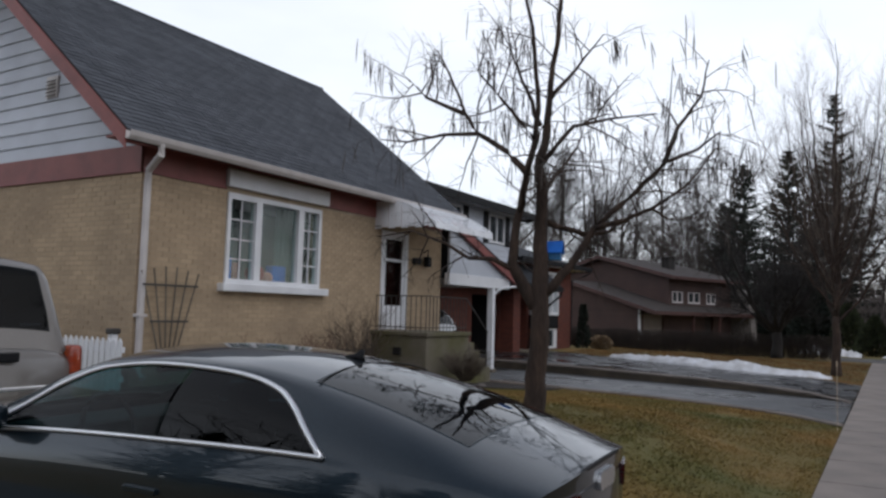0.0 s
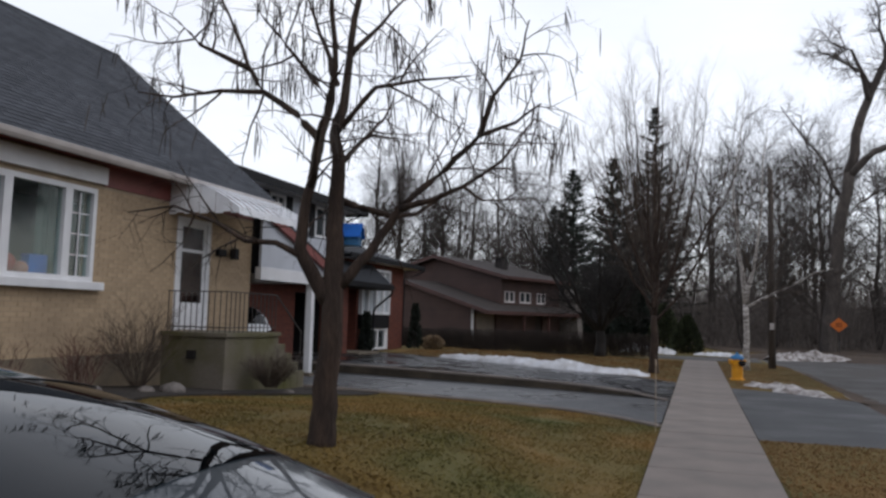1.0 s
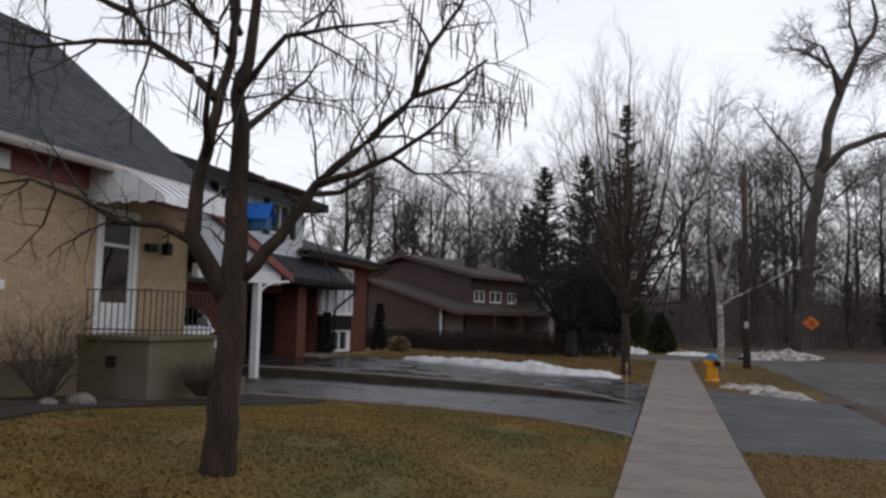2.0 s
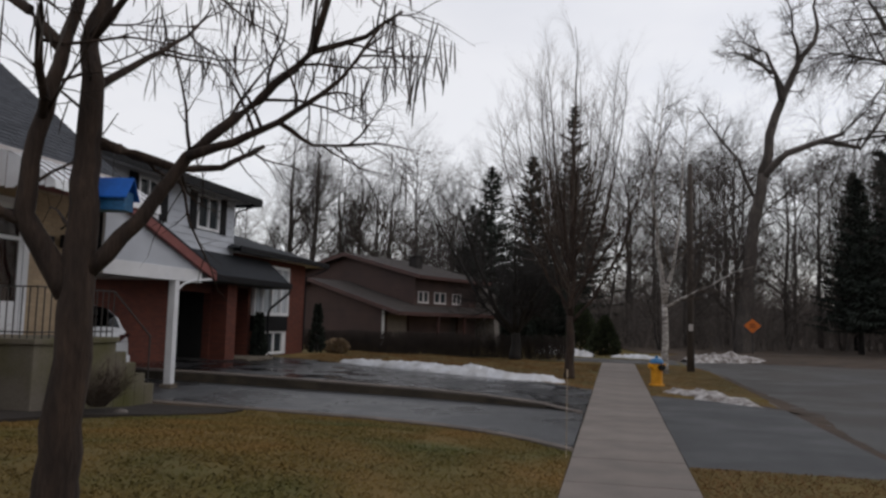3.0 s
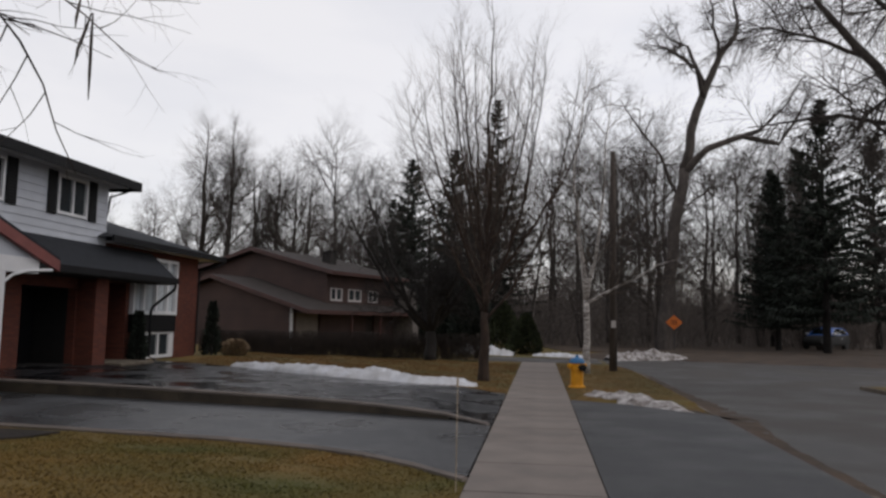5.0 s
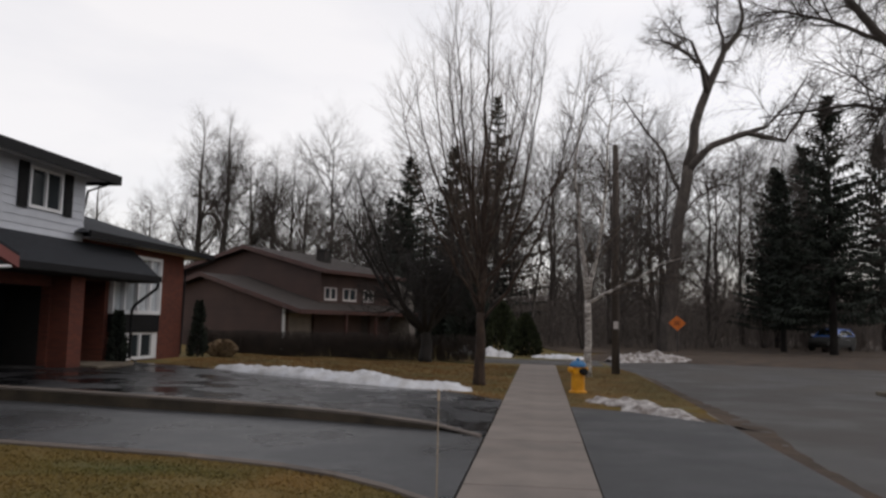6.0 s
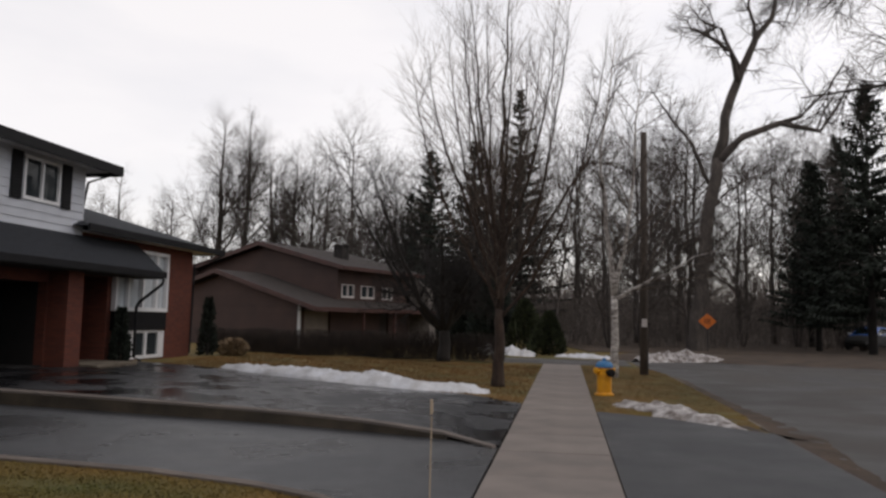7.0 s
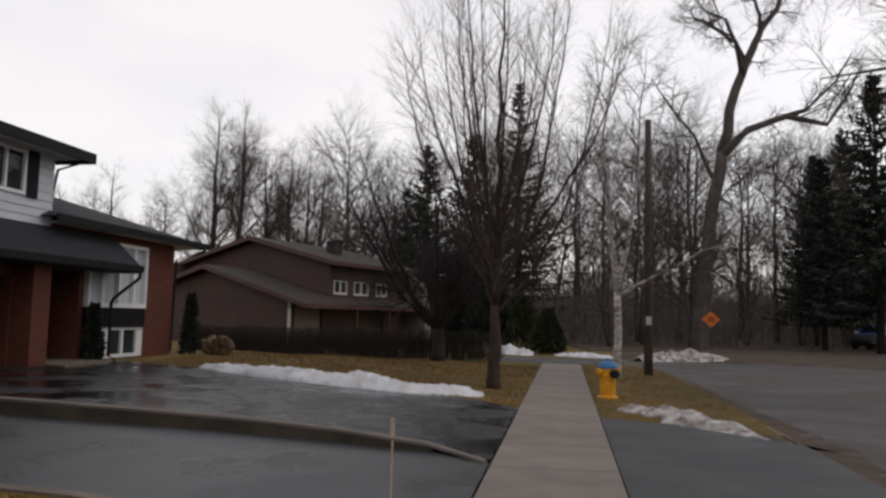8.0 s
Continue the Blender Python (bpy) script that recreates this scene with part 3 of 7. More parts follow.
                bm.faces.new((vert(*a, 0), vert(*b, 0), vert(*b, 1), vert(*a, 1)))
    bmesh.ops.recalc_face_normals(bm, faces=bm.faces[:])
    return bm


front = part("front_wall", wall_boxes(HX - 0.25, HX - 0.007, HY0 + 0.007, HY1, HZ, 4.0, [WIN, DOOR]), "mortar", house)
side = part("side_wall", wall_boxes(HY0 + 0.007, HY0 + 0.25, -17.9, HX - 0.25, HZ, 4.0, [], "x"), "mortar", house)
part("side_wall", box(-17.9, HX - 0.25, HY1 - 0.25, HY1, HZ, 4.0), "brick", house)
part("rear_wall", box(-17.95, -17.7, HY0, HY1, HZ, 4.0), "brick", house)
part("floor", box(-17.6, -9.95, 7.5, 15.4, 1.1, 1.25), "dark", house)
part("partition", box(-13.0, -12.9, 7.5, 15.4, 1.25, 3.9), "curtain", house)
part("room_ceiling", box(-17.6, -9.95, 7.5, 15.4, 3.85, 3.95), "white", house)
part("foundation", box(HX - 0.2, HX + 0.03, HY0 - 0.03, 13.0, HZ, 0.90, 0.01), "foundation", house, "grey parged foundation")
part("foundation", box(-17.9, HX - 0.2, HY0 - 0.03, HY0 + 0.2, HZ, 0.90, 0.01), "foundation", house)
# frieze and header board
part("frieze", box(HX - 0.02, HX + 0.02, HY0 - 0.02, 8.82, 3.60, 4.02), "red", house, "brown-red painted frieze board")
part("frieze", box(HX - 0.02, HX + 0.02, 11.36, HY1, 3.64, 4.02), "red", house)
part("frieze", box(-17.9, HX + 0.02, HY0 - 0.04, HY0 + 0.01, 3.60, 4.0), "red", house)
part("header_board", box(HX - 0.02, HX + 0.10, 8.80, 11.36, 3.65, 3.93, 0.006), "white", house, "white board over the window")
# roof
RZ, RX, EX, EZ = 7.77, -13.8, -9.22, 4.06
RY0, RY1 = 6.60, 15.96
part("roof_deck", slab([(EX, RY0, EZ), (RX, RY0, RZ), (RX, RY1, RZ), (EX, RY1, EZ)], (0, 0, -0.14)), "dark", house)
part("roof_deck", slab([(2 * RX - EX, RY0, EZ), (RX, RY0, RZ), (RX, RY1, RZ), (2 * RX - EX, RY1, EZ)], (0, 0, -0.14)), "shingle", house)
for ya in (RY0 - 0.03, RY1):
    part("rake_board", slab([(EX, ya, EZ - 0.26), (RX, ya, RZ - 0.26), (RX, ya, RZ - 0.015), (EX, ya, EZ - 0.015)], (0, 0.03, 0)), "red", house, "brown-red rake board")
    part("rake_board", slab([(2 * RX - EX, ya, EZ - 0.26), (RX, ya, RZ - 0.26), (RX, ya, RZ - 0.015), (2 * RX - EX, ya, EZ - 0.015)], (0, 0.03, 0)), "red", house)
part("soffit", box(EX - 0.45, EX - 0.02, RY0, RY1, 3.98, 4.01), "red", house)
part("gable_wall", slab([(HX - 0.1, HY0 + 0.02, 4.0), (2 * RX - HX, HY0 + 0.02, 4.0), (RX, HY0 + 0.02, 7.40)], (0, 0.2, 0)), "siding", house)
part("gable_wall", slab([(HX - 0.1, HY1 - 0.02, 4.0), (2 * RX - HX, HY1 - 0.02, 4.0), (RX, HY1 - 0.02, 7.40)], (0, -0.2, 0)), "siding", house)
CLAP = 0.235
for k in range(15):                            # clapboards of the gable
    z = 4.0 + CLAP * k
    half = (7.42 - z) / 0.815
    half2 = (7.42 - z - CLAP) / 0.815
    if half2 < 0.1:
        break
    part("clapboard", slab([(RX - half, HY0 - 0.026, z), (RX + half, HY0 - 0.026, z), (RX + half2, HY0 + 0.0, z + CLAP), (RX - half2, HY0 + 0.0, z + CLAP)], (0, 0.02, 0)), "siding", house)
part("gable_soffit", slab([(EX, RY0, EZ - 0.15), (RX, RY0, RZ - 0.15), (RX, HY0, RZ - 0.15), (EX, HY0, EZ - 0.15)], (0, 0, -0.02)), "red", house)
part("gable_soffit", slab([(2 * RX - EX, RY0, EZ - 0.15), (RX, RY0, RZ - 0.15), (RX, HY0, RZ - 0.15), (2 * RX - EX, HY0, EZ - 0.15)], (0, 0, -0.02)), "red", house)
vent = part("vent", box(-12.12, -11.82, 7.15, 7.19, 4.98, 5.34), "gutter", house, "grey louvred gable vent")
for k in range(5):
    part("louvre", slab([(-12.09, 7.15, 5.02 + 0.06 * k), (-11.85, 7.15, 5.02 + 0.06 * k), (-11.85, 7.125, 5.0 + 0.06 * k), (-12.09, 7.125, 5.0 + 0.06 * k)], (0, 0, 0.012)), "iron", vent)
# gutter with rolled lip
gut = bmesh.new()
prof = [(0.0, 0.0), (0.0, -0.11), (0.07, -0.12), (0.11, -0.07), (0.13, -0.005), (0.12, 0.0), (0.10, -0.06), (0.065, -0.105), (0.012, -0.10), (0.012, 0.0)]
slab([(EX + 0.0 + px, RY0 - 0.02, EZ - 0.02 + pz) for px, pz in prof], (0, RY1 - RY0 + 0.05, 0), gut)
part("gutter", gut, "gutter", house, "pale metal eaves gutter")
part("downpipe", tube([(EX + 0.06, 7.12, 3.95), (EX + 0.05, 7.14, 3.8), (-9.52, 7.22, 3.62), (-9.57, 7.25, 3.45), (-9.58, 7.27, 0.75), (-9.45, 7.27, 0.62)], 0.052, 8), "gutter", house, "white painted downpipe")
part("pipe_bracket", box(-9.66, -9.52, 7.20, 7.34, 1.5, 1.54), "gutter", house)

# window
win = part("window_frame", wall_boxes(HX - 0.10, HX + 0.04, WIN[0], WIN[1], WIN[2], WIN[3], [(8.93, 9.50, 2.14, 3.46), (9.64, 10.58, 2.14, 3.48), (10.72, 11.15, 2.14, 3.48)]), "white", house, "white three-part window frame")
part("window_sill", box(HX - 0.05, HX + 0.14, 8.74, 11.38, 1.93, 2.06, 0.012), "white", house)
for a0, a1 in ((8.93, 9.50), (9.64, 10.58), (10.72, 11.15)):
    pn = part("pane", box(HX - 0.045, HX - 0.035, a0, a1, 2.13, 3.485), "pane", win)
    pn.visible_shadow = False
for a0, a1 in ((8.93, 9.50), (10.72, 11.15)):
    part("glazing_bar", box(HX - 0.036, HX - 0.018, (a0 + a1) / 2 - 0.011, (a0 + a1) / 2 + 0.011, 2.14, 3.46), "white", win)
    for k in range(1, 4):
        part("glazing_bar", box(HX - 0.036, HX - 0.018, a0, a1, 2.14 + 0.33 * k - 0.011, 2.14 + 0.33 * k + 0.011), "white", win)

# front door
dr = part("door_frame", wall_boxes(HX - 0.14, HX + 0.02, DOOR[0] - 0.05, DOOR[1] + 0.05, DOOR[2], DOOR[3] + 0.05, [(13.36, 14.16, 1.28, 3.34)]), "white", house)
sd = part("storm_door", wall_boxes(HX - 0.05, HX - 0.01, 13.36, 14.16, 1.29, 3.34, [(13.44, 14.08, 1.80, 2.76), (13.44, 14.08, 2.82, 3.24)]), "white", house, "white storm door with two glass lights")
part("pane", box(HX - 0.035, HX - 0.028, 13.44, 14.08, 1.80, 2.76), "pane_dark", sd).visible_shadow = False
part("pane", box(HX - 0.035, HX - 0.028, 13.44, 14.08, 2.82, 3.24), "pane_dark", sd).visible_shadow = False
part("kick_panel", box(HX - 0.012, HX + 0.0, 13.45, 14.07, 1.36, 1.74, 0.006), "white", sd)
part("door_handle", tube([(HX - 0.01, 13.42, 2.2), (HX + 0.04, 13.42, 2.2), (HX + 0.04, 13.42, 2.35), (HX - 0.01, 13.42, 2.35)], 0.01), "black", sd)
part("inner_door", box(HX - 0.20, HX - 0.16, 13.3, 14.22, 1.28, 3.36), "door_red", house, "dark red inner door")
part("mailbox", box(HX, HX + 0.10, 14.45, 14.72, 2.76, 2.90, 0.02), "black", house, "black wall mailbox")
lamp_bm = tube([(HX, 14.95, 3.05), (HX + 0.12, 14.95, 3.12), (HX + 0.12, 14.95, 2.95)], 0.02)
box(HX + 0.05, HX + 0.19, 14.88, 15.02, 2.72, 2.95, 0.02, lamp_bm)
part("wall_lantern", lamp_bm, "black", house)

# things standing in the window
TX = HX - 0.36
for nm, lab, yy, xx, w, hh, mt in (("toy_box", "blue toy box on the window ledge", 10.46, TX, 0.34, 0.34, "blue"), ("ball", "red ball on the window ledge", 9.92, TX, 0.34, 0.30, "red_toy"), ("ball", "small pink ball on the window ledge", 10.18, TX + 0.04, 0.22, 0.22, "pink_toy"), ("toy_box", "dark blue box on the window ledge", 9.12, TX, 0.34, 0.42, "blue"), ("toy_box", "small pink box on the window ledge", 9.40, TX, 0.16, 0.34, "pink_toy")):
    bm = bmesh.new()
    if nm == "ball":
        bmesh.ops.create_icosphere(bm, subdivisions=3, radius=w / 2, matrix=Matrix.Translation((xx, yy, 2.10 + w / 2)))
    else:
        box(xx - 0.1, xx + 0.08, yy - w / 2, yy + w / 2, 2.10, 2.10 + hh, 0.02, bm)
    tagged(part(nm, bm, mt, None, lab, nm == "ball"), lab, "toy")
ledge = part("window_ledge", box(-10.2, HX - 0.25, 8.8, 11.4, 2.04, 2.10), "white", house)
for y0, y1 in ((8.86, 9.62), (10.72, 11.34)):
    cur = bmesh.new()
    cols = [(-10.32 + 0.03 * math.sin(k * 1.9), y0 + (y1 - y0) * k / 14) for k in range(15)]
    slab([(x, y, 2.1) for x, y in cols] + [(x - 0.01, y, 2.1) for x, y in cols[::-1]], (0, 0, 1.5), cur)
    part("curtain", cur, "curtain", house, "grey-green curtain")

# awning over the door: pressed metal pans with a scalloped front
AY0, AY1, AX, AZ0, AZ1 = 12.98, 15.5, -8.15, 4.03, 3.50
aw = thing("awning", "white ribbed metal awning over the front door", "awning", at=(-9.6, 14.2, 4.0))
nrib = 20
for k in range(nrib):
    ya, yb = AY0 + (AY1 - AY0) * k / nrib, AY0 + (AY1 - AY0) * (k + 1) / nrib
    lift = 0.022 if k % 2 else 0.0
    pts = []
    for i in range(7):
        t = i / 6
        pts.append((HX + (AX - HX) * t, AZ0 + (AZ1 - AZ0) * t + 0.15 * math.sin(math.pi * t) + lift))
    pts.append((AX + 0.02, AZ1 - 0.10 + lift - (0.05 if k % 2 else 0.02)))
    bm = bmesh.new()
    for i in range(len(pts) - 1):
        (xa, za), (xb, zb) = pts[i], pts[i + 1]
        vs = [bm.verts.new(p) for p in ((xa, ya, za), (xa, yb, za), (xb, yb, zb), (xb, ya, zb))]
        bm.faces.new(vs)
    bmesh.ops.remove_doubles(bm, verts=bm.verts[:], dist=0.001)
    bmesh.ops.solidify(bm, geom=bm.faces[:], thickness=0.006)
    part("pan", bm, "awning", aw)
for k in range(9):                              # fluted end cheek
    t0, t1 = k / 9, (k + 1) / 9
    xa, xb = HX + (AX - HX) * t0, HX + (AX - HX) * t1
    za, zb = (AZ0 + (AZ1 - AZ0) * t + 0.15 * math.sin(math.pi * t) for t in (t0, t1))
    yy = AY0 + (0.0 if k % 2 else 0.02)
    part("cheek_pan", slab([(xa, yy, 3.43 - (0.0 if k % 2 else 0.025)), (xb, yy, 3.43 - (0.0 if k % 2 else 0.025)), (xb, yy, zb), (xa, yy, za)], (0, 0.008, 0)), "awning", aw)
part("frame", tube([(HX, AY0 + 0.03, 3.46), (AX, AY0 + 0.03, 3.46), (AX, AY1 - 0.03, 3.46), (HX, AY1 - 0.03, 3.46)], 0.015, 6), "iron", aw)

# porch
porch = thing("porch", "stained concrete porch with steps and green moss", "porch", at=(-9, 14, 0.3))
PF = -8.28
part("porch_block", box(HX + 0.01, PF, 12.98, 14.75, 0.1, 1.20, 0.02), "porch", porch)
part("porch_slab", box(HX + 0.01, PF + 0.04, 12.94, 14.78, 1.19, 1.27, 0.015), "porch", porch)
for k in range(4):
    part("step", box(HX + 0.35, PF - 0.02, 14.78 + 0.27 * k, 15.05 + 0.27 * k, 0.05, 1.03 - 0.19 * k, 0.02), "porch", porch)
# solid near-black block for the hole, its inner shade given as colour
part("vent_hole", box(-9.05, -8.88, 12.93, 12.99, 0.80, 0.95), "dark", porch)
rail = thing("porch_railing", "thin wrought iron porch railing", "railing", at=(-8.4, 13.2, 1.27))
for z in (1.36, 2.0):
    part("rail", tube([(HX + 0.05, 13.04, z), (PF - 0.06, 13.04, z)], 0.014, 6), "iron", rail)
    part("rail", tube([(PF - 0.06, 13.04, z), (PF - 0.06, 14.70, z)], 0.014, 6), "iron", rail)
for k in range(11):
    x = HX + 0.08 + (PF - 0.06 - HX - 0.08) * k / 10
    part("baluster", tube([(x, 13.04, 1.27), (x, 13.04, 2.0)], 0.009, 5), "iron", rail)
for k in range(1, 13):
    y = 13.04 + 1.66 * k / 12
    part("baluster", tube([(PF - 0.06, y, 1.27), (PF - 0.06, y, 2.0)], 0.009, 5), "iron", rail)
part("rail", tube([(PF - 0.06, 14.7, 2.0), (PF - 0.06, 15.75, 1.25)], 0.014, 6), "iron", rail)
part("newel", tube([(PF - 0.06, 15.72, 0.3), (PF - 0.06, 15.72, 1.3)], 0.014, 6), "iron", rail)

# garden bed along the house
sheet("flower_bed", "soil", [(-9.62, 6.6), (-9.62, 9), (-9.62, 11), (-9.62, 13.0)], [(-7.0, 6.6), (-7.2, 9), (-7.55, 11), (-7.6, 13.0)], 0.03, "dark soil bed at the foot of the house", "flower bed", 20, 4)
sheet("flower_bed", "soil", [(-8.26, 12.9), (-8.26, 14), (-8.26, 15.7)], [(-7.61, 12.9), (-6.95, 14), (-6.5, 15.7)], 0.03, "dark soil bed before the porch", "flower bed", 14, 4)

# fan trellis
tre = thing("trellis", "brown wooden fan trellis with dark crossbars", "trellis", at=(-9.55, 7.75, 0.7))
for k in range(6):
    t = (k - 2.5) / 2.5
    part("slat", slab([(-9.55, 7.73 + 0.06 * t, 0.62), (-9.55, 7.752 + 0.06 * t, 0.62), (-9.55, 7.752 + 0.52 * t, 2.27 - 0.1 * abs(t)), (-9.55, 7.73 + 0.52 * t, 2.27 - 0.1 * abs(t))], (0.015, 0, 0)), "kerb", tre)
for z, w in ((1.955, 0.50), (1.42, 0.34)):
    part("crossbar", box(-9.535, -9.515, 7.74 - w, 7.74 + w, z, z + 0.03), "iron", tre)

# picket fence at the side of the house
fence = thing("picket_fence", "short white picket fence beside the house", "fence", at=(-10.6, 6.9, 0.4))
for k in range(17):
    x = -9.55 - 0.125 * k
    part("picket", slab([(x, 6.9, 0.4), (x + 0.09, 6.9, 0.4), (x + 0.09, 6.9, 1.14), (x + 0.045, 6.9, 1.2), (x, 6.9, 1.14)], (0, 0.02, 0)), "white", fence)
for z in (0.6, 1.0):
    part("fence_rail", box(-11.7, -9.45, 6.92, 6.96, z, z + 0.08), "white", fence)
for x in (-11.2, -9.75):
    part("post", box(x - 0.05, x + 0.05, 6.92, 7.02, 0.3, 1.25, 0.01), "white", fence)
    part("post_cap", box(x - 0.075, x + 0.075, 6.895, 7.045, 1.25, 1.33, 0.02), "iron", fence, "dark post cap")

# ---- carport ----
cp = thing("carport", "white carport with red rake board and one post", "carport", at=(-9.4, 18.1, 0.2))
CX0, CX1 = -15.5, -9.42
part("roof", slab([(CX1 + 0.1, 15.80, 3.90), (CX1 + 0.1, 19.55, 2.60), (CX0, 19.55, 2.60), (CX0, 15.80, 3.90)], (0, 0, 0.10)), "shingle_far", cp)
part("pediment", slab([(CX1, 15.78, 2.62), (CX1, 19.15, 2.62), (CX1, 15.78, 3.84)], (-0.06, 0, 0)), "siding", cp, "white pediment panel")
part("rake_board", slab([(CX1 + 0.02, 15.78, 3.74), (CX1 + 0.02, 19.55, 2.44), (CX1 + 0.02, 19.55, 2.64), (CX1 + 0.02, 15.78, 3.94)], (0.09, 0, 0)), "red", cp, "brown-red rake board")
part("beam", box(CX1 - 0.14, CX1 + 0.01, 15.78, 19.1, 2.36, 2.64, 0.01), "white", cp)
part("beam", box(CX0, CX1 - 0.14, 18.1, 18.24, 2.38, 2.62), "white", cp)
part("post", box(CX1 - 0.15, CX1 + 0.01, 18.08, 18.24, 0.16, 2.36, 0.012), "white", cp, "white square post")
part("post_base", box(CX1 - 0.2, CX1 + 0.06, 18.03, 18.29, 0.08, 0.22, 0.01), "kerb", cp)
part("post", box(CX0, CX0 + 0.14, 18.1, 18.24, 0.16, 2.4, 0.012), "white", cp)
part("brace", tube([(CX1 - 0.07, 18.26, 2.16), (CX1 - 0.02, 18.45, 2.32), (CX1 + 0.03, 18.75, 2.40), (CX1 + 0.06, 19.4, 2.46)], 0.03, 6), "white", cp, "white downpipe elbow")

# ---- the split-level house ----
h2 = thing("house", "split-level house of red brick and white siding with black trim", "house", at=(-16, 25.5, 0.2))
BX = -12.9
GD = (23.35, 25.55, -0.2, 2.35)
part("lower_wall", wall_boxes(BX - 0.25, BX, 18.9, 26.75, 0.0, 3.62, [GD, (26.2, 26.8, -0.2, 2.62)]), "red_brick", h2)
ALC = -14.5                                   # back of the entrance alcove
part("alcove_wall", wall_boxes(ALC - 0.2, ALC, 26.0, 28.3, 0.0, 2.7, [(26.7, 27.7, 0.3, 2.4)]), "red_brick", h2)
part("alcove_wall", box(ALC, BX - 0.25, 26.0, 26.2, 0.0, 2.7), "red_brick", h2)
part("alcove_wall", box(ALC, BX - 0.25, 28.05, 28.25, 0.0, 2.7), "red_brick", h2)
# ceiling coloured near-black to carry the alcove's shade
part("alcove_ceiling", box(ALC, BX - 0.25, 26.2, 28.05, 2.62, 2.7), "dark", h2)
part("alcove_floor", box(ALC, BX, 26.2, 28.05, 0.0, 0.30), "kerb", h2)
ent = part("entrance_door", box(ALC - 0.14, ALC - 0.08, 26.7, 27.7, 0.3, 2.4), "door_red", h2, "dark red front door")
for q in (26.8, 27.25):
    part("panel", box(ALC - 0.08, ALC - 0.065, q, q + 0.35, 0.5, 1.3, 0.008), "door_red", ent)
    part("panel", box(ALC - 0.08, ALC - 0.065, q, q + 0.35, 1.45, 2.25, 0.008), "door_red", ent)
part("brick_pier", box(BX - 0.02, BX + 0.55, 25.6, 26.2, 0.0, 2.75), "red_brick", h2)
# garage recess: deep shade is painted in by black and near-black surfaces
part("garage_door", box(BX - 1.3, BX - 1.24, 23.2, 25.7, 0.1, 2.5), "black", h2, "garage door coloured black for the shadow it stands in")
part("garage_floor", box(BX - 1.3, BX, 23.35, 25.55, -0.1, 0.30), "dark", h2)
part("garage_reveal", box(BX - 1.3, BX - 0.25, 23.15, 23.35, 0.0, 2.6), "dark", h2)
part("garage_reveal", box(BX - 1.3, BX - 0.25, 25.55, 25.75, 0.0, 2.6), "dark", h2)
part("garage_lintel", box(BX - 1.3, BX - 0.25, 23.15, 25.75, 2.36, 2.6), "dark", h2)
part("side_wall", box(-20.5, BX - 0.25, 18.9, 19.15, 0.0, 5.6), "red_brick", h2)
part("upper_wall", wall_boxes(BX - 0.25, BX + 0.02, 18.9, 26.72, 3.62, 5.52, [(21.5, 22.42, 4.28, 5.34), (24.42, 25.72, 4.28, 5.34)]), "siding", h2)
part("upper_wall", box(-20.5, BX + 0.02, 26.5, 26.72, 3.3, 5.52), "siding", h2)
part("rear_wall", box(-20.7, -20.5, 18.9, 32.8, 0.0, 5.52), "siding", h2)
for k in range(9):
    z = 3.62 + 0.21 * k
    holes = [(21.5, 22.42), (24.42, 25.72)] if z + 0.2 > 4.3 and z < 5.3 else []
    segs, a = [], 18.9
    for q0, q1 in holes:
        segs.append((a, q0))
        a = q1
    segs.append((a, 26.74))
    for q0, q1 in segs:
        part("clapboard", slab([(BX + 0.045, q0, z), (BX + 0.045, q1, z), (BX + 0.024, q1, z + 0.21), (BX + 0.024, q0, z + 0.21)], (-0.02, 0, 0)), "siding", h2)
for y0, y1 in ((21.5, 22.42), (24.42, 25.72)):
    f = part("window_frame", wall_boxes(BX - 0.05, BX + 0.07, y0, y1, 4.28, 5.34, [(y0 + 0.07, (y0 + y1) / 2 - 0.03, 4.36, 5.27), ((y0 + y1) / 2 + 0.03, y1 - 0.07, 4.36, 5.27)]), "white", h2)
    part("pane", box(BX - 0.01, BX + 0.0, y0 + 0.05, y1 - 0.05, 4.34, 5.29), "glass", f)
    for ys in (y0 - 0.42, y1 + 0.06):
        sh = part("shutter", box(BX + 0.045, BX + 0.075, ys, ys + 0.36, 4.24, 5.38), "black", h2, "black louvred shutter")
        for k in range(14):
            part("slat", slab([(BX + 0.075, ys + 0.05, 4.30 + 0.075 * k), (BX + 0.075, ys + 0.31, 4.30 + 0.075 * k), (BX + 0.088, ys + 0.31, 4.28 + 0.075 * k), (BX + 0.088, ys + 0.05, 4.28 + 0.075 * k)], (0, 0, 0.02)), "black", sh)


def hip_roof(parent, x0, x1, y0, y1, z, top, run, material, name="roof"):
    bm = bmesh.new()
    a = [bm.verts.new(p) for p in ((x0, y0, z), (x1, y0, z), (x1, y1, z), (x0, y1, z))]
    rx = (x0 + x1) / 2
    b = [bm.verts.new(p) for p in ((rx, y0 + run, top), (rx, y1 - run, top))]
    for f in ((a[0], a[1], b[0]), (a[1], a[2], b[1], b[0]), (a[2], a[3], b[1]), (a[3], a[0], b[0], b[1]), (a[3], a[2], a[1], a[0])):
        bm.faces.new(f)
    bmesh.ops.recalc_face_normals(bm, faces=bm.faces[:])
    return part(name, bm, material, parent)


hip_roof(h2, -21.2, -12.28, 18.3, 27.45, 5.56, 6.35, 3.6, "shingle_far")
part("fascia", box(-12.30, -12.24, 18.28, 27.48, 5.36, 5.63, 0.008), "black", h2, "black fascia and gutter")
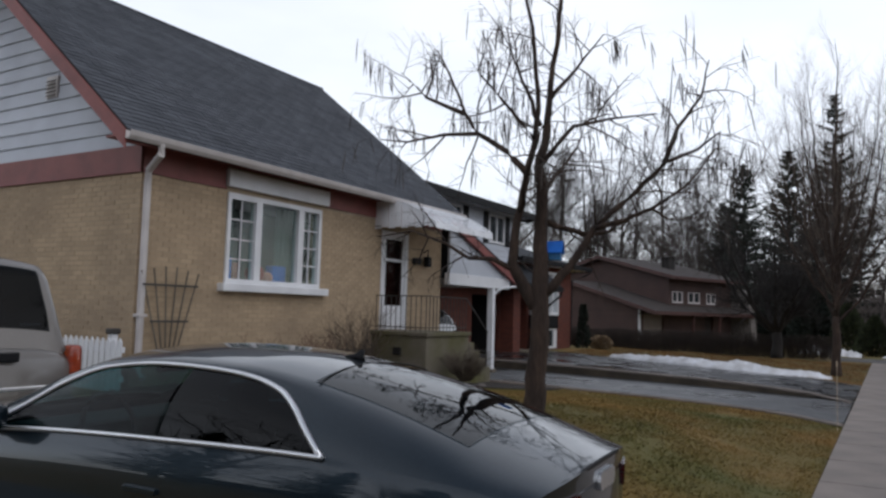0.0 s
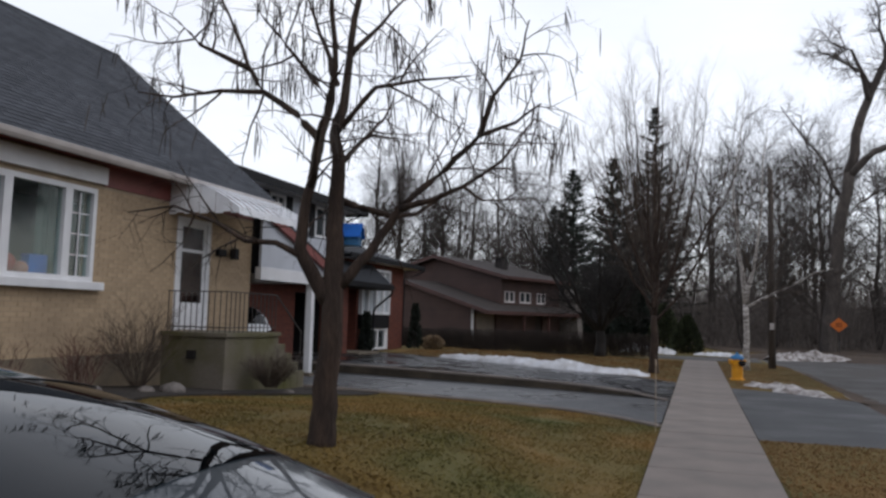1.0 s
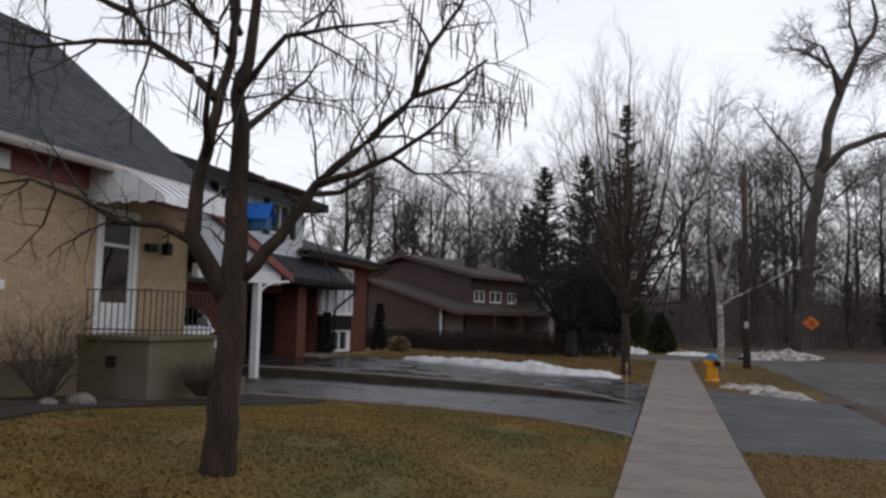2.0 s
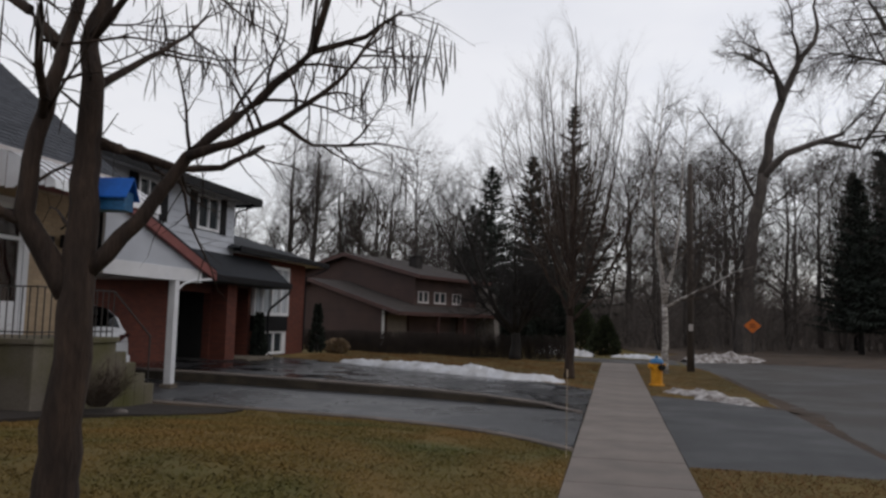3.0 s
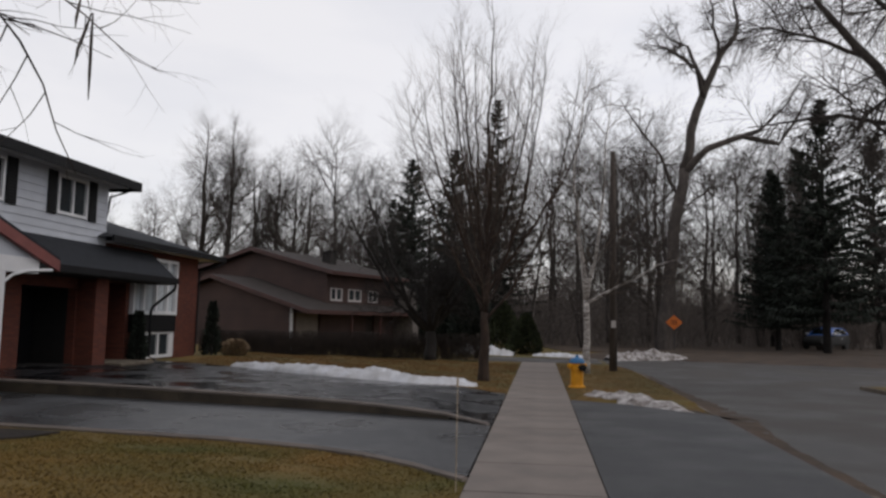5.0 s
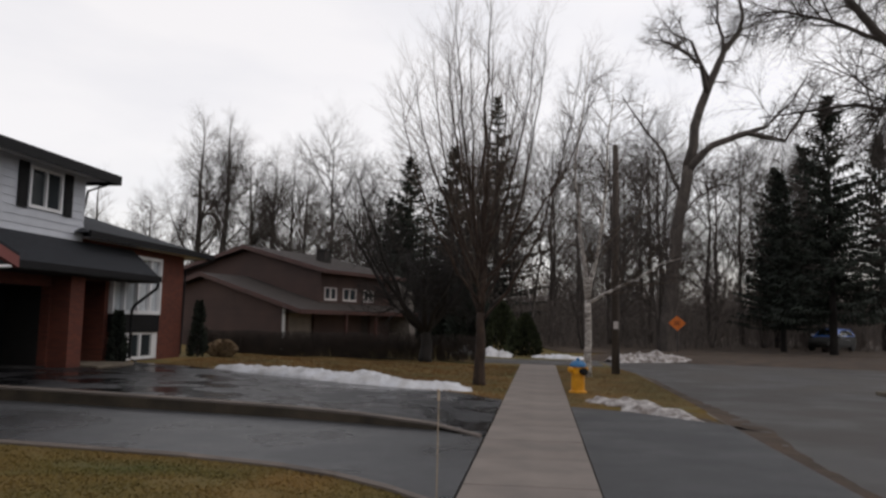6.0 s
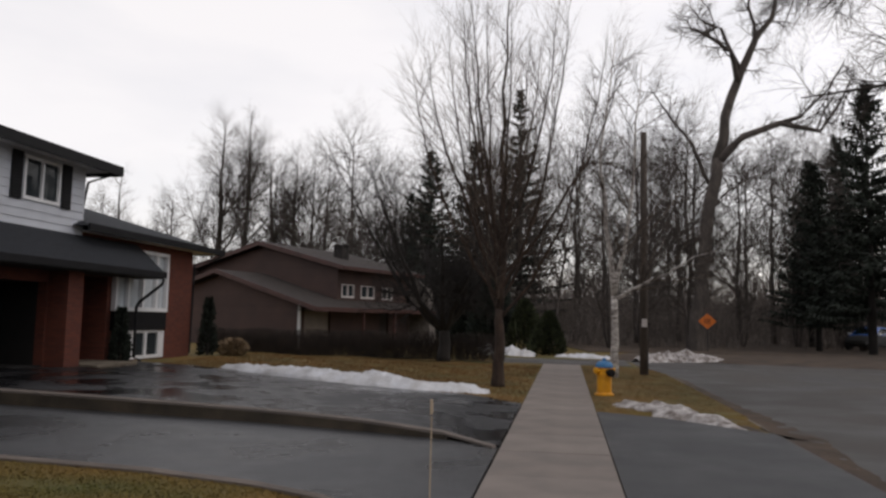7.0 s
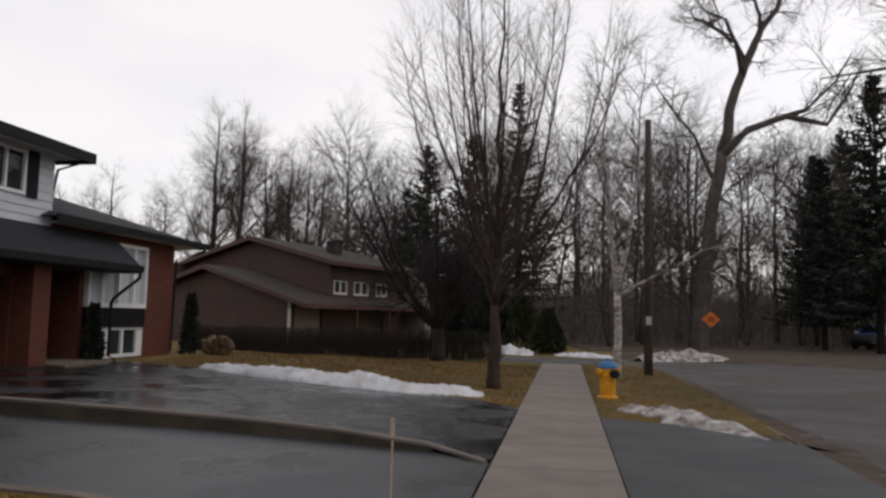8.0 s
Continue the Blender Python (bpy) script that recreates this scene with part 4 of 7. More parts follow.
part("fascia", box(-21.2, -12.24, 27.42, 27.48, 5.36, 5.63, 0.008), "black", h2)
part("soffit", box(-21.2, -12.3, 18.3, 27.42, 5.46, 5.50), "white", h2)
part("downpipe", tube([(-12.35, 27.3, 5.42), (-12.5, 27.1, 5.3), (-12.86, 26.85, 5.1), (-12.95, 26.8, 4.4)], 0.035, 6), "black", h2)
# entrance roof
part("entrance_roof", slab([(-11.95, 18.75, 2.78), (-11.95, 29.4, 2.78), (BX + 0.03, 29.4, 3.60), (BX + 0.03, 18.75, 3.60)], (0, 0, 0.06)), "shingle_far", h2, "dark shingle entrance roof")
part("fascia", box(-11.97, -11.90, 18.75, 29.45, 2.67, 2.86, 0.008), "black", h2)
# near-black where the other soffits are white: under-roof shade in the colour
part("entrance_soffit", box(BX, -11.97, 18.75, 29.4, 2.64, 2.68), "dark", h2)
part("downpipe", tube([(-11.95, 29.35, 2.65), (-11.97, 29.33, 2.5), (-12.55, 29.1, 1.95), (-12.62, 29.08, 1.8), (-12.62, 29.08, 0.35), (-12.4, 29.08, 0.25)], 0.045, 8), "black", h2, "black downpipe")
# raised wing
part("wing_wall", wall_boxes(BX - 0.25, BX, 26.75, 32.85, 0.0, 3.75, [(26.75, 28.05, -0.2, 2.62), (28.25, 31.08, 1.70, 3.50), (28.95, 31.08, 0.26, 1.10)]), "red_brick", h2)
part("wing_wall", box(-20.5, BX - 0.25, 32.6, 32.85, 0.0, 3.75), "red_brick", h2)
bf = part("bay_frame", wall_boxes(BX - 0.02, BX + 0.14, 28.25, 31.08, 1.68, 3.52, [(28.35, 28.86, 1.8, 3.42), (28.96, 29.62, 1.8, 3.42), (29.72, 30.36, 1.8, 3.42), (30.46, 30.98, 1.8, 3.42)]), "white", h2, "white four-light window frame")
part("pane", box(BX + 0.03, BX + 0.04, 28.3, 31.03, 1.75, 3.45), "pane_bay", bf).visible_shadow = False
part("bay_panel", box(BX - 0.02, BX + 0.12, 28.25, 31.08, 1.12, 1.68, 0.01), "black", h2, "black panel under the window")
lf = part("low_window_frame", wall_boxes(BX - 0.05, BX + 0.06, 28.95, 31.08, 0.26, 1.12, [(29.35, 30.0, 0.36, 1.04), (30.1, 30.75, 0.36, 1.04)]), "white", h2, "white basement window frame")
part("pane", box(BX - 0.01, BX, 29.3, 30.8, 0.34, 1.06), "glass", lf)
for k in range(22):
    part("blind_slat", slab([(BX - 0.012, 28.30 + 0.126 * k, 1.76), (BX + 0.008, 28.41 + 0.126 * k, 1.76), (BX + 0.004, 28.415 + 0.126 * k, 1.76), (BX - 0.016, 28.305 + 0.126 * k, 1.76)], (0, 0, 1.68)), "white", bf)
hip_roof(h2, -21.0, -12.35, 26.3, 34.0, 3.88, 5.3, 3.2, "shingle_far", "wing_roof")
part("fascia", box(-12.37, -12.30, 26.25, 34.05, 3.73, 3.93, 0.008), "black", h2)
part("fascia", box(-21.0, -12.3, 33.98, 34.05, 3.73, 3.93, 0.008), "black", h2)
part("soffit", box(-21, -12.37, 26.74, 33.98, 3.76, 3.80), "white", h2)
part("downpipe", tube([(-12.35, 33.9, 3.7), (-12.5, 33.6, 3.55), (-12.88, 32.95, 3.3), (-12.92, 32.92, 0.3)], 0.04, 6), "black", h2)
part("front_step", box(BX, -11.9, 26.3, 28.1, 0.0, 0.30, 0.02), "kerb", h2)

# ---- the brown house beyond the hedge ----
h3 = thing("house", "brown sided two-level house with low gables and stone wall", "house")
part("garage_wall", slab([(-10, 0, 0), (0, 0, 0), (0, 0, 2.30), (-4.9, 0, 3.60), (-10, 0, 2.25)], (0, 0.25, 0)), "brown_siding", h3)
for k in range(17):
    z = 0.15 + 0.2 * k
    xr = 0.0 if z < 2.2 else -(z + 0.1 - 2.25) / 0.268
    xl = -10.0 if z < 2.1 else -10 + (z + 0.1 - 2.15) / 0.27
    if xr - xl > 0.3:
        part("clapboard", slab([(xl, -0.035, z), (xr, -0.035, z), (xr, -0.012, z + 0.2), (xl, -0.012, z + 0.2)], (0, 0.02, 0)), "brown_siding", h3)
part("front_wall", wall_boxes(-0.25, 0, 0.25, 9.8, 0, 2.35, [(0.5, 2.5, -0.1, 1.95), (6.8, 7.7, -0.1, 2.0)]), "brown_siding", h3)
part("garage_door", box(-0.2, -0.14, 0.5, 2.5, 0, 1.95), "beige", h3, "beige panel door")
part("entrance_door", box(-0.2, -0.14, 6.8, 7.7, 0, 2.0), "brown_shingle", h3)
part("downpipe", box(0.0, 0.10, 0.02, 0.14, 0.1, 2.1), "white", h3, "white corner downpipe")
part("lower_roof", slab([(1.46, -0.5, 1.95), (1.46, 10.6, 1.95), (-4.9, 10.6, 3.75), (-4.9, -0.5, 3.75)], (0, 0, 0.08)), "brown_shingle", h3)
part("lower_roof", slab([(-11.3, -0.5, 1.95), (-11.3, 10.6, 1.95), (-4.9, 10.6, 3.75), (-4.9, -0.5, 3.75)], (0, 0, 0.08)), "brown_shingle", h3)
part("rake_board", slab([(1.46, -0.54, 1.83), (-4.9, -0.54, 3.63), (-11.3, -0.54, 1.83), (-11.3, -0.54, 2.05), (-4.9, -0.54, 3.85), (1.46, -0.54, 2.05)], (0, 0.05, 0)), "brown_trim", h3)
part("fascia", box(1.44, 1.50, -0.5, 10.6, 1.83, 2.03), "brown_trim", h3)
# shade below the low eave is put into this near-black soffit
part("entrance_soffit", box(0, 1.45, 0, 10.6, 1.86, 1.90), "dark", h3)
part("upper_gable", slab([(-9.8, 3.0, 2.2), (0, 3.0, 2.2), (0, 3.0, 4.12), (-4.9, 3.0, 5.30), (-9.8, 3.0, 4.12)], (0, 0.25, 0)), "brown_siding", h3)
for k in range(15):
    z = 2.4 + 0.2 * k
    half = 4.9 if z < 4.0 else (5.32 - z - 0.2) / 0.24
    if half > 0.2:
        part("clapboard", slab([(-4.9 - half, 2.965, z), (-4.9 + half, 2.965, z), (-4.9 + half, 2.988, z + 0.2), (-4.9 - half, 2.988, z + 0.2)], (0, 0.02, 0)), "brown_siding", h3)
W3 = [(3.05, 4.35), (4.95, 6.2), (6.95, 7.95)]
part("upper_wall", wall_boxes(-0.25, 0, 3.25, 9.8, 2.2, 4.1, [(a, b, 2.6, 3.22) if a > 3.3 else (3.35, b, 2.6, 3.22) for a, b in W3]), "brown_siding", h3)
for a, b in W3:
    a = max(a, 3.3)
    f = part("window_frame", wall_boxes(-0.1, 0.05, a, b, 2.56, 3.24, [(a + 0.05, (a + b) / 2 - 0.03, 2.66, 3.20), ((a + b) / 2 + 0.03, b - 0.05, 2.66, 3.20)]), "gutter", h3, "white sliding window frame")
    part("pane", box(-0.05, -0.04, a + 0.05, b - 0.05, 2.63, 3.2), "glass", f)
part("rear_wall", box(-10, -9.75, 0.2, 10, 0, 4.1), "brown_siding", h3)
part("end_wall", slab([(-9.8, 9.8, 0), (0, 9.8, 0), (0, 9.8, 4.12), (-4.9, 9.8, 5.3), (-9.8, 9.8, 4.12)], (0, 0.2, 0)), "brown_siding", h3)
part("upper_roof", slab([(0.7, 2.5, 4.02), (0.7, 10.4, 4.02), (-4.9, 10.4, 5.42), (-4.9, 2.5, 5.42)], (0, 0, 0.09)), "brown_shingle", h3)
part("upper_roof", slab([(-10.5, 2.5, 4.02), (-10.5, 10.4, 4.02), (-4.9, 10.4, 5.42), (-4.9, 2.5, 5.42)], (0, 0, 0.09)), "brown_shingle", h3)
part("rake_board", slab([(0.7, 2.46, 3.9), (-4.9, 2.46, 5.3), (-10.5, 2.46, 3.9), (-10.5, 2.46, 4.12), (-4.9, 2.46, 5.52), (0.7, 2.46, 4.12)], (0, 0.05, 0)), "brown_trim", h3)
part("fascia", box(0.68, 0.74, 2.5, 10.4, 3.92, 4.1), "brown_trim", h3)
chim = part("chimney", box(-2.4, -1.8, 5.7, 6.3, 4.0, 5.45, 0.02), "bark_dark", h3, "dark chimney stack")
part("chimney_cap", box(-2.46, -1.74, 5.64, 6.36, 5.45, 5.52, 0.02), "bark_dark", chim)
part("stone_wall", slab([(0.0, 9.8, 0), (1.5, 9.8, 0), (1.2, 9.8, 3.2), (0.0, 9.8, 4.0)], (0, 0.6, 0)), "stone", h3, "sloping stone end wall")
for y in (3.4, 6.2):
    part("porch_post", box(1.25, 1.37, y, y + 0.12, 0, 1.86), "brown_trim", h3)
h3.matrix_basis = pose(-12.46, 42.1, 0.05, 0, 0, -20)

# ---- trees ----
def bend(rng, p, d, length, r0, r1, n, wobble, lift):
    """A wandering tapered path from p along d; lift pulls it up (or down)."""
    path, q, d = [(p.copy(), r0)], p.copy(), d.normalized()
    for i in range(n):
        d = (d + Vector((rng.uniform(-1, 1), rng.uniform(-1, 1), rng.uniform(-1, 1))) * wobble + Vector((0, 0, lift))).normalized()
        q = q + d * (length / n)
        path.append((q.copy(), r0 + (r1 - r0) * (i + 1) / n))
    return path


def fork(rng, d, angle):
    a = d.orthogonal().normalized()
    a.rotate(Matrix.Rotation(rng.uniform(0, 6.283), 3, d))
    return (d * math.cos(angle) + a * math.sin(angle)).normalized()


def sprout(rng, path, level, spec, out):
    """Side shoots along a path, level by level. spec rows: count, angle, length, radius, wobble, lift, start."""
    if level >= len(spec):
        return
    count, angle, length, radius, wobble, lift, start = spec[level]
    n = len(path) - 1
    for k in range(count):
        t = start + (1 - start) * (k + rng.random()) / count
        i = min(int(t * n), n - 1)
        f = t * n - i
        p = path[i][0].lerp(path[i + 1][0], f)
        r = path[i][1] + (path[i + 1][1] - path[i][1]) * f
        d = fork(rng, (path[i + 1][0] - path[i][0]).normalized(), radians(angle * rng.uniform(0.7, 1.3)))
        ln = length * rng.uniform(0.6, 1.25) * (1.15 - 0.6 * t)
        rr = min(r * 0.75, radius * (1.2 - 0.5 * t))
        sub = bend(rng, p, d, ln, rr, rr * 0.25, 5 if level < 1 else (4 if level < 2 else 3), wobble, lift)
        out[min(level, 2)].append(sub)
        sprout(rng, sub, level + 1, spec, out)


def bare_tree(name, label, seed, stems, spec, bark, twig, group="", at=(0, 0, 0), category="tree", crown="crown", limb_bark="", clear=False):
    """stems: main paths of (x, y, z, radius)."""
    rng = random.Random(seed)
    tree = thing(name, label, category, group)
    out = [[], [], []]
    trunks = []
    for stem in stems:
        path = [(Vector(q[:3]), q[3]) for q in stem]
        fine = [path[0]]
        for a, b in zip(path, path[1:]):            # soften the joints
            for k in (1, 2, 3):
                f = k / 3
                w = (b[0] - a[0]).length * 0.03
                fine.append((a[0].lerp(b[0], f) + (Vector((rng.uniform(-w, w), rng.uniform(-w, w), 0)) if k < 3 else Vector()), a[1] + (b[1] - a[1]) * f))
        trunks.append(fine)
        if not (clear and len(trunks) == 1):
            sprout(rng, fine, 0, spec, out)
    V, F = tube_data(trunks, 10)
    raw("trunk", V, F, bark, tree, smooth=True)
    V, F = tube_data(out[0], 6)
    raw("branchwork", V, F, limb_bark or bark, tree, smooth=True, kind="stuff")
    V, F = tube_data(out[1] + out[2], 4)
    raw(crown, V, F, twig, tree, kind="stuff")
    tree.matrix_basis = pose(*at)
    return tree, out


# front-yard tree with hanging pods; limbs laid out across (s), up (z) and in depth (d)
TB = Vector((-3.80, 8.12, 0.0))
SHRINK, EYE_H = 0.812, 1.651
ACROSS, DEEP = Vector((0.947, 0.322, 0)), Vector((-0.322, 0.947, 0))


def limb(r0, r1, *pts):
    n = len(pts) - 1
    out = []
    for i, (a, z, d) in enumerate(pts):
        v = (ACROSS * a + DEEP * d) * SHRINK
        out.append((v.x, v.y, EYE_H + (z - EYE_H) * SHRINK, SHRINK * (r0 + (r1 - r0) * (i / n) ** 0.8)))
    return out


front_stems = [
    limb(0.185, 0.02, (-0.01, 0.10, 0), (0.0, 0.40, 0), (0.03, 1.0, 0), (0.06, 1.93, 0), (0.06, 2.5, 0.03), (0.05, 3.0, 0.05), (0.07, 3.5, 0), (0.0, 3.8, 0.05), (0.1, 4.3, 0.1), (0.15, 5.0, 0.1), (0.25, 6.0, 0.2), (0.3, 6.9, 0.2)),
    limb(0.105, 0.02, (0.0, 1.80, 0), (-0.2, 2.15, -0.05), (-0.33, 2.4, -0.1), (-0.3, 2.8, -0.12), (-0.2, 3.4, -0.1), (-0.08, 4.0, -0.05), (0, 4.6, -0.1), (-0.05, 5.4, -0.3), (-0.2, 6.4, -0.5)),
    limb(0.055, 0.012, (-0.15, 3.7, -0.07), (-0.45, 4.03, 0), (-0.9, 4.33, 0.1), (-1.12, 4.66, 0.2), (-1.3, 5.1, 0.2), (-1.6, 5.7, 0.3)),
    limb(0.075, 0.012, (0.12, 1.98, 0), (0.48, 2.4, 0.05), (0.8, 2.93, 0.1), (1.35, 3.43, 0.1), (1.75, 3.86, 0.1), (2.2, 4.06, 0.2), (2.5, 4.3, 0.2)),
    limb(0.045, 0.010, (0.8, 2.93, 0.1), (1.2, 3.02, -0.1), (1.55, 3.16, -0.25), (2.0, 3.46, -0.4), (2.35, 3.93, -0.5)),
    limb(0.045, 0.008, (-0.28, 2.3, -0.08), (-0.6, 2.46, -0.2), (-0.92, 2.46, -0.3), (-1.25, 2.66, -0.4), (-1.72, 2.83, -0.4), (-2.2, 2.73, -0.5)),
    limb(0.055, 0.020, (0.06, 3.02, 0.05), (0.35, 2.95, 0.2), (0.7, 2.86, 0.3), (1.0, 2.93, 0.5), (1.3, 3.2, 0.8)),
    limb(0.040, 0.008, (0.05, 3.85, 0), (0.5, 4.33, -0.2), (1.0, 4.4, -0.3), (1.6, 4.4, -0.5)),
    limb(0.040, 0.008, (0.02, 4.4, -0.05), (-0.2, 5.0, 0.3), (-0.45, 5.6, 0.6), (-0.6, 6.2, 0.8)),
    limb(0.040, 0.008, (0.13, 4.8, 0.1), (0.5, 5.3, 0.3), (0.9, 5.9, 0.5)),
    limb(0.035, 0.008, (-0.05, 4.2, -0.08), (-0.5, 4.7, -0.4), (-0.85, 5.1, -0.7)),
    limb(0.035, 0.008, (-0.9, 4.33, 0.1), (-1.4, 4.30, 0.0), (-1.9, 4.18, -0.1), (-2.3, 4.2, -0.2)),
    limb(0.040, 0.008, (1.75, 3.86, 0.1), (1.9, 4.3, -0.1), (2.2, 4.7, -0.2), (2.3, 5.2, -0.2)),
    limb(0.040, 0.008, (-1.12, 4.66, 0.2), (-1.7, 4.9, 0.1), (-2.1, 5.3, 0.1)),
    limb(0.022, 0.006, (1.55, 3.16, -0.25), (1.8, 3.04, -0.05), (2.05, 3.08, 0.12), (2.35, 3.16, 0.3)),
    limb(0.020, 0.006, (1.35, 3.43, 0.1), (1.65, 3.50, 0.3), (1.95, 3.48, 0.5), (2.2, 3.6, 0.65)),
    limb(0.040, 0.008, (0.06, 3.4, 0), (0.3, 3.9, 0.6), (0.5, 4.3, 1.1), (0.6, 4.8, 1.6)),
    limb(0.040, 0.008, (-0.25, 3.1, -0.1), (-0.1, 3.6, -0.6), (0.1, 4.0, -1.1), (0.3, 4.2, -1.5)),
]
front_tree, shoots = bare_tree("tree", "bare front-yard tree with long hanging seed pods", 5, front_stems,
    [(7, 60, 0.90, 0.013, 0.24, 0.0, 0.30), (6, 52, 0.42, 0.0055, 0.24, -0.04, 0.15), (2, 45, 0.20, 0.0035, 0.2, 0.0, 0.3)], "bark", "twig", at=TB)
rng = random.Random(8)
pods = []
for sh in shoots[0] + shoots[1] * 1:
    if sh[0][0].z < 3.25 and rng.random() < 0.95:
        continue
    if rng.random() < (0.5 if sh in shoots[0] else 0.27):
        for k in range(rng.randint(1, 4)):
            p = sh[rng.randint(1, len(sh) - 1)][0] + Vector((rng.uniform(-0.03, 0.03), rng.uniform(-0.03, 0.03), 0))
            ln = rng.uniform(0.13, 0.36)
            sx, sy = rng.uniform(-0.06, 0.06), rng.uniform(-0.06, 0.06)
            pods.append([(p, 0.003), (p + Vector((sx * 0.3, sy * 0.3, -ln * 0.3)), 0.0065), (p + Vector((sx * 0.8, sy * 0.8, -ln * 0.7)), 0.0065), (p + Vector((sx, sy, -ln)), 0.002)])
V, F = tube_data(pods, 4)
pod_ob = raw("pod_tassel", V, F, "pod", None, "long brown hanging pods", kind="stuff")
pod_ob.parent = front_tree
# one long whip at the tip of the low limb
whip = bend(random.Random(3), ACROSS * 1.42 + Vector((0, 0, 3.4)), Vector((0.1, 0, 1)), 1.25, 0.014, 0.004, 8, 0.03, 0.02)
V, F = tube_data([whip], 5)
raw("whip", V, F, "twig", None).parent = front_tree

# blue birdhouse hanging in the tree
bh = thing("birdhouse", "bright blue painted birdhouse hanging from a limb", "birdhouse")
part("body", box(-0.14, 0.14, -0.08, 0.08, -0.12, 0.03, 0.006), "blue_pale", bh, "faded blue box")
for sgn in (-1, 1):
    part("roof_panel", slab([(-0.17, 0, 0.13), (0.17, 0, 0.13), (0.17, sgn * 0.12, -0.03), (-0.17, sgn * 0.12, -0.03)], (0, 0, 0.012)), "blue", bh, "bright blue roof panel")
part("hanger", tube([(0, 0, 0.13), (0, 0, 0.36)], 0.004, 5), "iron", bh)
bp = TB + ACROSS * 0.15 + DEEP * 0.2 + Vector((0, 0, 2.43))
bh.matrix_basis = pose(bp.x, bp.y, bp.z, 0, 0, 12) @ Matrix.Scale(0.86, 4)

# young street tree with upswept branches
vr = random.Random(12)
vase = [[(0, 0, 0.0, 0.18), (0.0, 0.0, 0.35, 0.145), (0.03, 0, 1.1, 0.122), (0.02, 0, 1.9, 0.100)],
        [(0.02, 0, 1.88, 0.10), (0.10, 0.05, 3.6, 0.075), (0.0, 0.1, 5.8, 0.05), (0.15, 0.0, 8.2, 0.028), (0.1, 0.05, 11.0, 0.006)]]
for k in range(17):
    a = 2 * math.pi * (k * 0.382) + vr.uniform(-0.25, 0.25)
    z0 = 1.65 + 0.13 * k
    reach = (2.6 if k < 9 else 1.6) * vr.uniform(0.62, 1.08)
    top = 10.8 - 1.0 * reach + vr.uniform(-0.6, 0.6)
    c, q = math.cos(a), math.sin(a)
    vase.append([(0.03 * c, 0.03 * q, z0, 0.046), (0.30 * reach * c, 0.30 * reach * q, z0 + 0.80, 0.038), (0.62 * reach * c, 0.62 * reach * q, z0 + 2.2, 0.030), (0.84 * reach * c, 0.84 * reach * q, 0.52 * z0 + 0.48 * top + 0.5, 0.022), (1.0 * reach * c, 1.0 * reach * q, 0.22 * z0 + 0.78 * top, 0.013), (1.1 * reach * c, 1.1 * reach * q, top, 0.005)])
bare_tree("tree", "young bare street tree with upswept tan twigs", 21, vase, [(15, 30, 1.7, 0.012, 0.04, 0.075, 0.10), (8, 34, 0.85, 0.0068, 0.07, 0.06, 0.12), (4, 32, 0.38, 0.0042, 0.1, 0.05, 0.2)], "bark", "twig_tan", at=(-1.80, 27.2, 0.0), clear=True)

# low forked tree at the hedge
crab = [[(0, 0, 0, 0.26), (0.05, 0, 0.7, 0.2), (0.0, 0, 1.2, 0.19)]]
cr = random.Random(4)
for k in range(11):
    a = 2 * math.pi * k / 11 + cr.uniform(-0.3, 0.3)
    sp, top = cr.uniform(2.4, 4.2), cr.uniform(3.6, 7.4)
    crab.append([(0, 0, 1.1, 0.12), (0.35 * sp * math.cos(a), 0.35 * sp * math.sin(a), 2.2, 0.09), (0.7 * sp * math.cos(a), 0.7 * sp * math.sin(a), 0.55 * top + 0.8, 0.05), (sp * math.cos(a), sp * math.sin(a), top, 0.012)])
bare_tree("tree", "dark low-forked bare tree beside the hedge", 31, crab, [(14, 54, 1.8, 0.03, 0.26, 0.04, 0.18), (10, 50, 0.9, 0.014, 0.24, 0.02, 0.1), (6, 46, 0.42, 0.0075, 0.22, 0.0, 0.15)], "bark_dark", "bark_dark", at=(-4.6, 36.2, 0.08), clear=True)

# white birch with one long low limb
bare_tree("tree", "white-barked birch with a long low limb", 41, [
    [(0, 0, 0, 0.13), (0.02, 0, 1.0, 0.11), (0.0, 0.02, 2.4, 0.098)],
    [(0.0, 0.02, 2.4, 0.10), (-0.25, 0.1, 4.5, 0.065), (-0.4, 0.05, 7.0, 0.035), (0.05, 0, 10.4, 0.008)],
    [(0.0, 0.02, 2.4, 0.09), (0.35, -0.1, 4.2, 0.055), (0.6, -0.2, 6.8, 0.03), (0.8, -0.3, 9.4, 0.008)],
    [(0.0, 0.0, 2.3, 0.055), (0.8, -0.2, 2.75, 0.045), (1.5, -0.4, 3.1, 0.035), (2.2, -0.7, 3.55, 0.02), (2.8, -0.9, 3.7, 0.006)]],
    [(19, 50, 2.4, 0.022, 0.14, 0.04, 0.12), (10, 45, 1.0, 0.009, 0.15, -0.02, 0.1), (5, 42, 0.5, 0.006, 0.15, -0.05, 0.2)], "bark_birch", "twig", at=(1.26, 31.75, 0.0), limb_bark="twig_tan", clear=True)

# the big leaning tree beyond the bend
R2, D2 = Vector((0.987, 0.162, 0)), Vector((-0.162, 0.987, 0))


def big(r0, r1, *pts):
    n = len(pts) - 1
    return [((R2 * a + D2 * d).x, (R2 * a + D2 * d).y, z, r0 + (r1 - r0) * (i / n) ** 0.8) for i, (a, z, d) in enumerate(pts)]


bare_tree("tree", "huge old leaning bare tree beyond the bend", 51, [
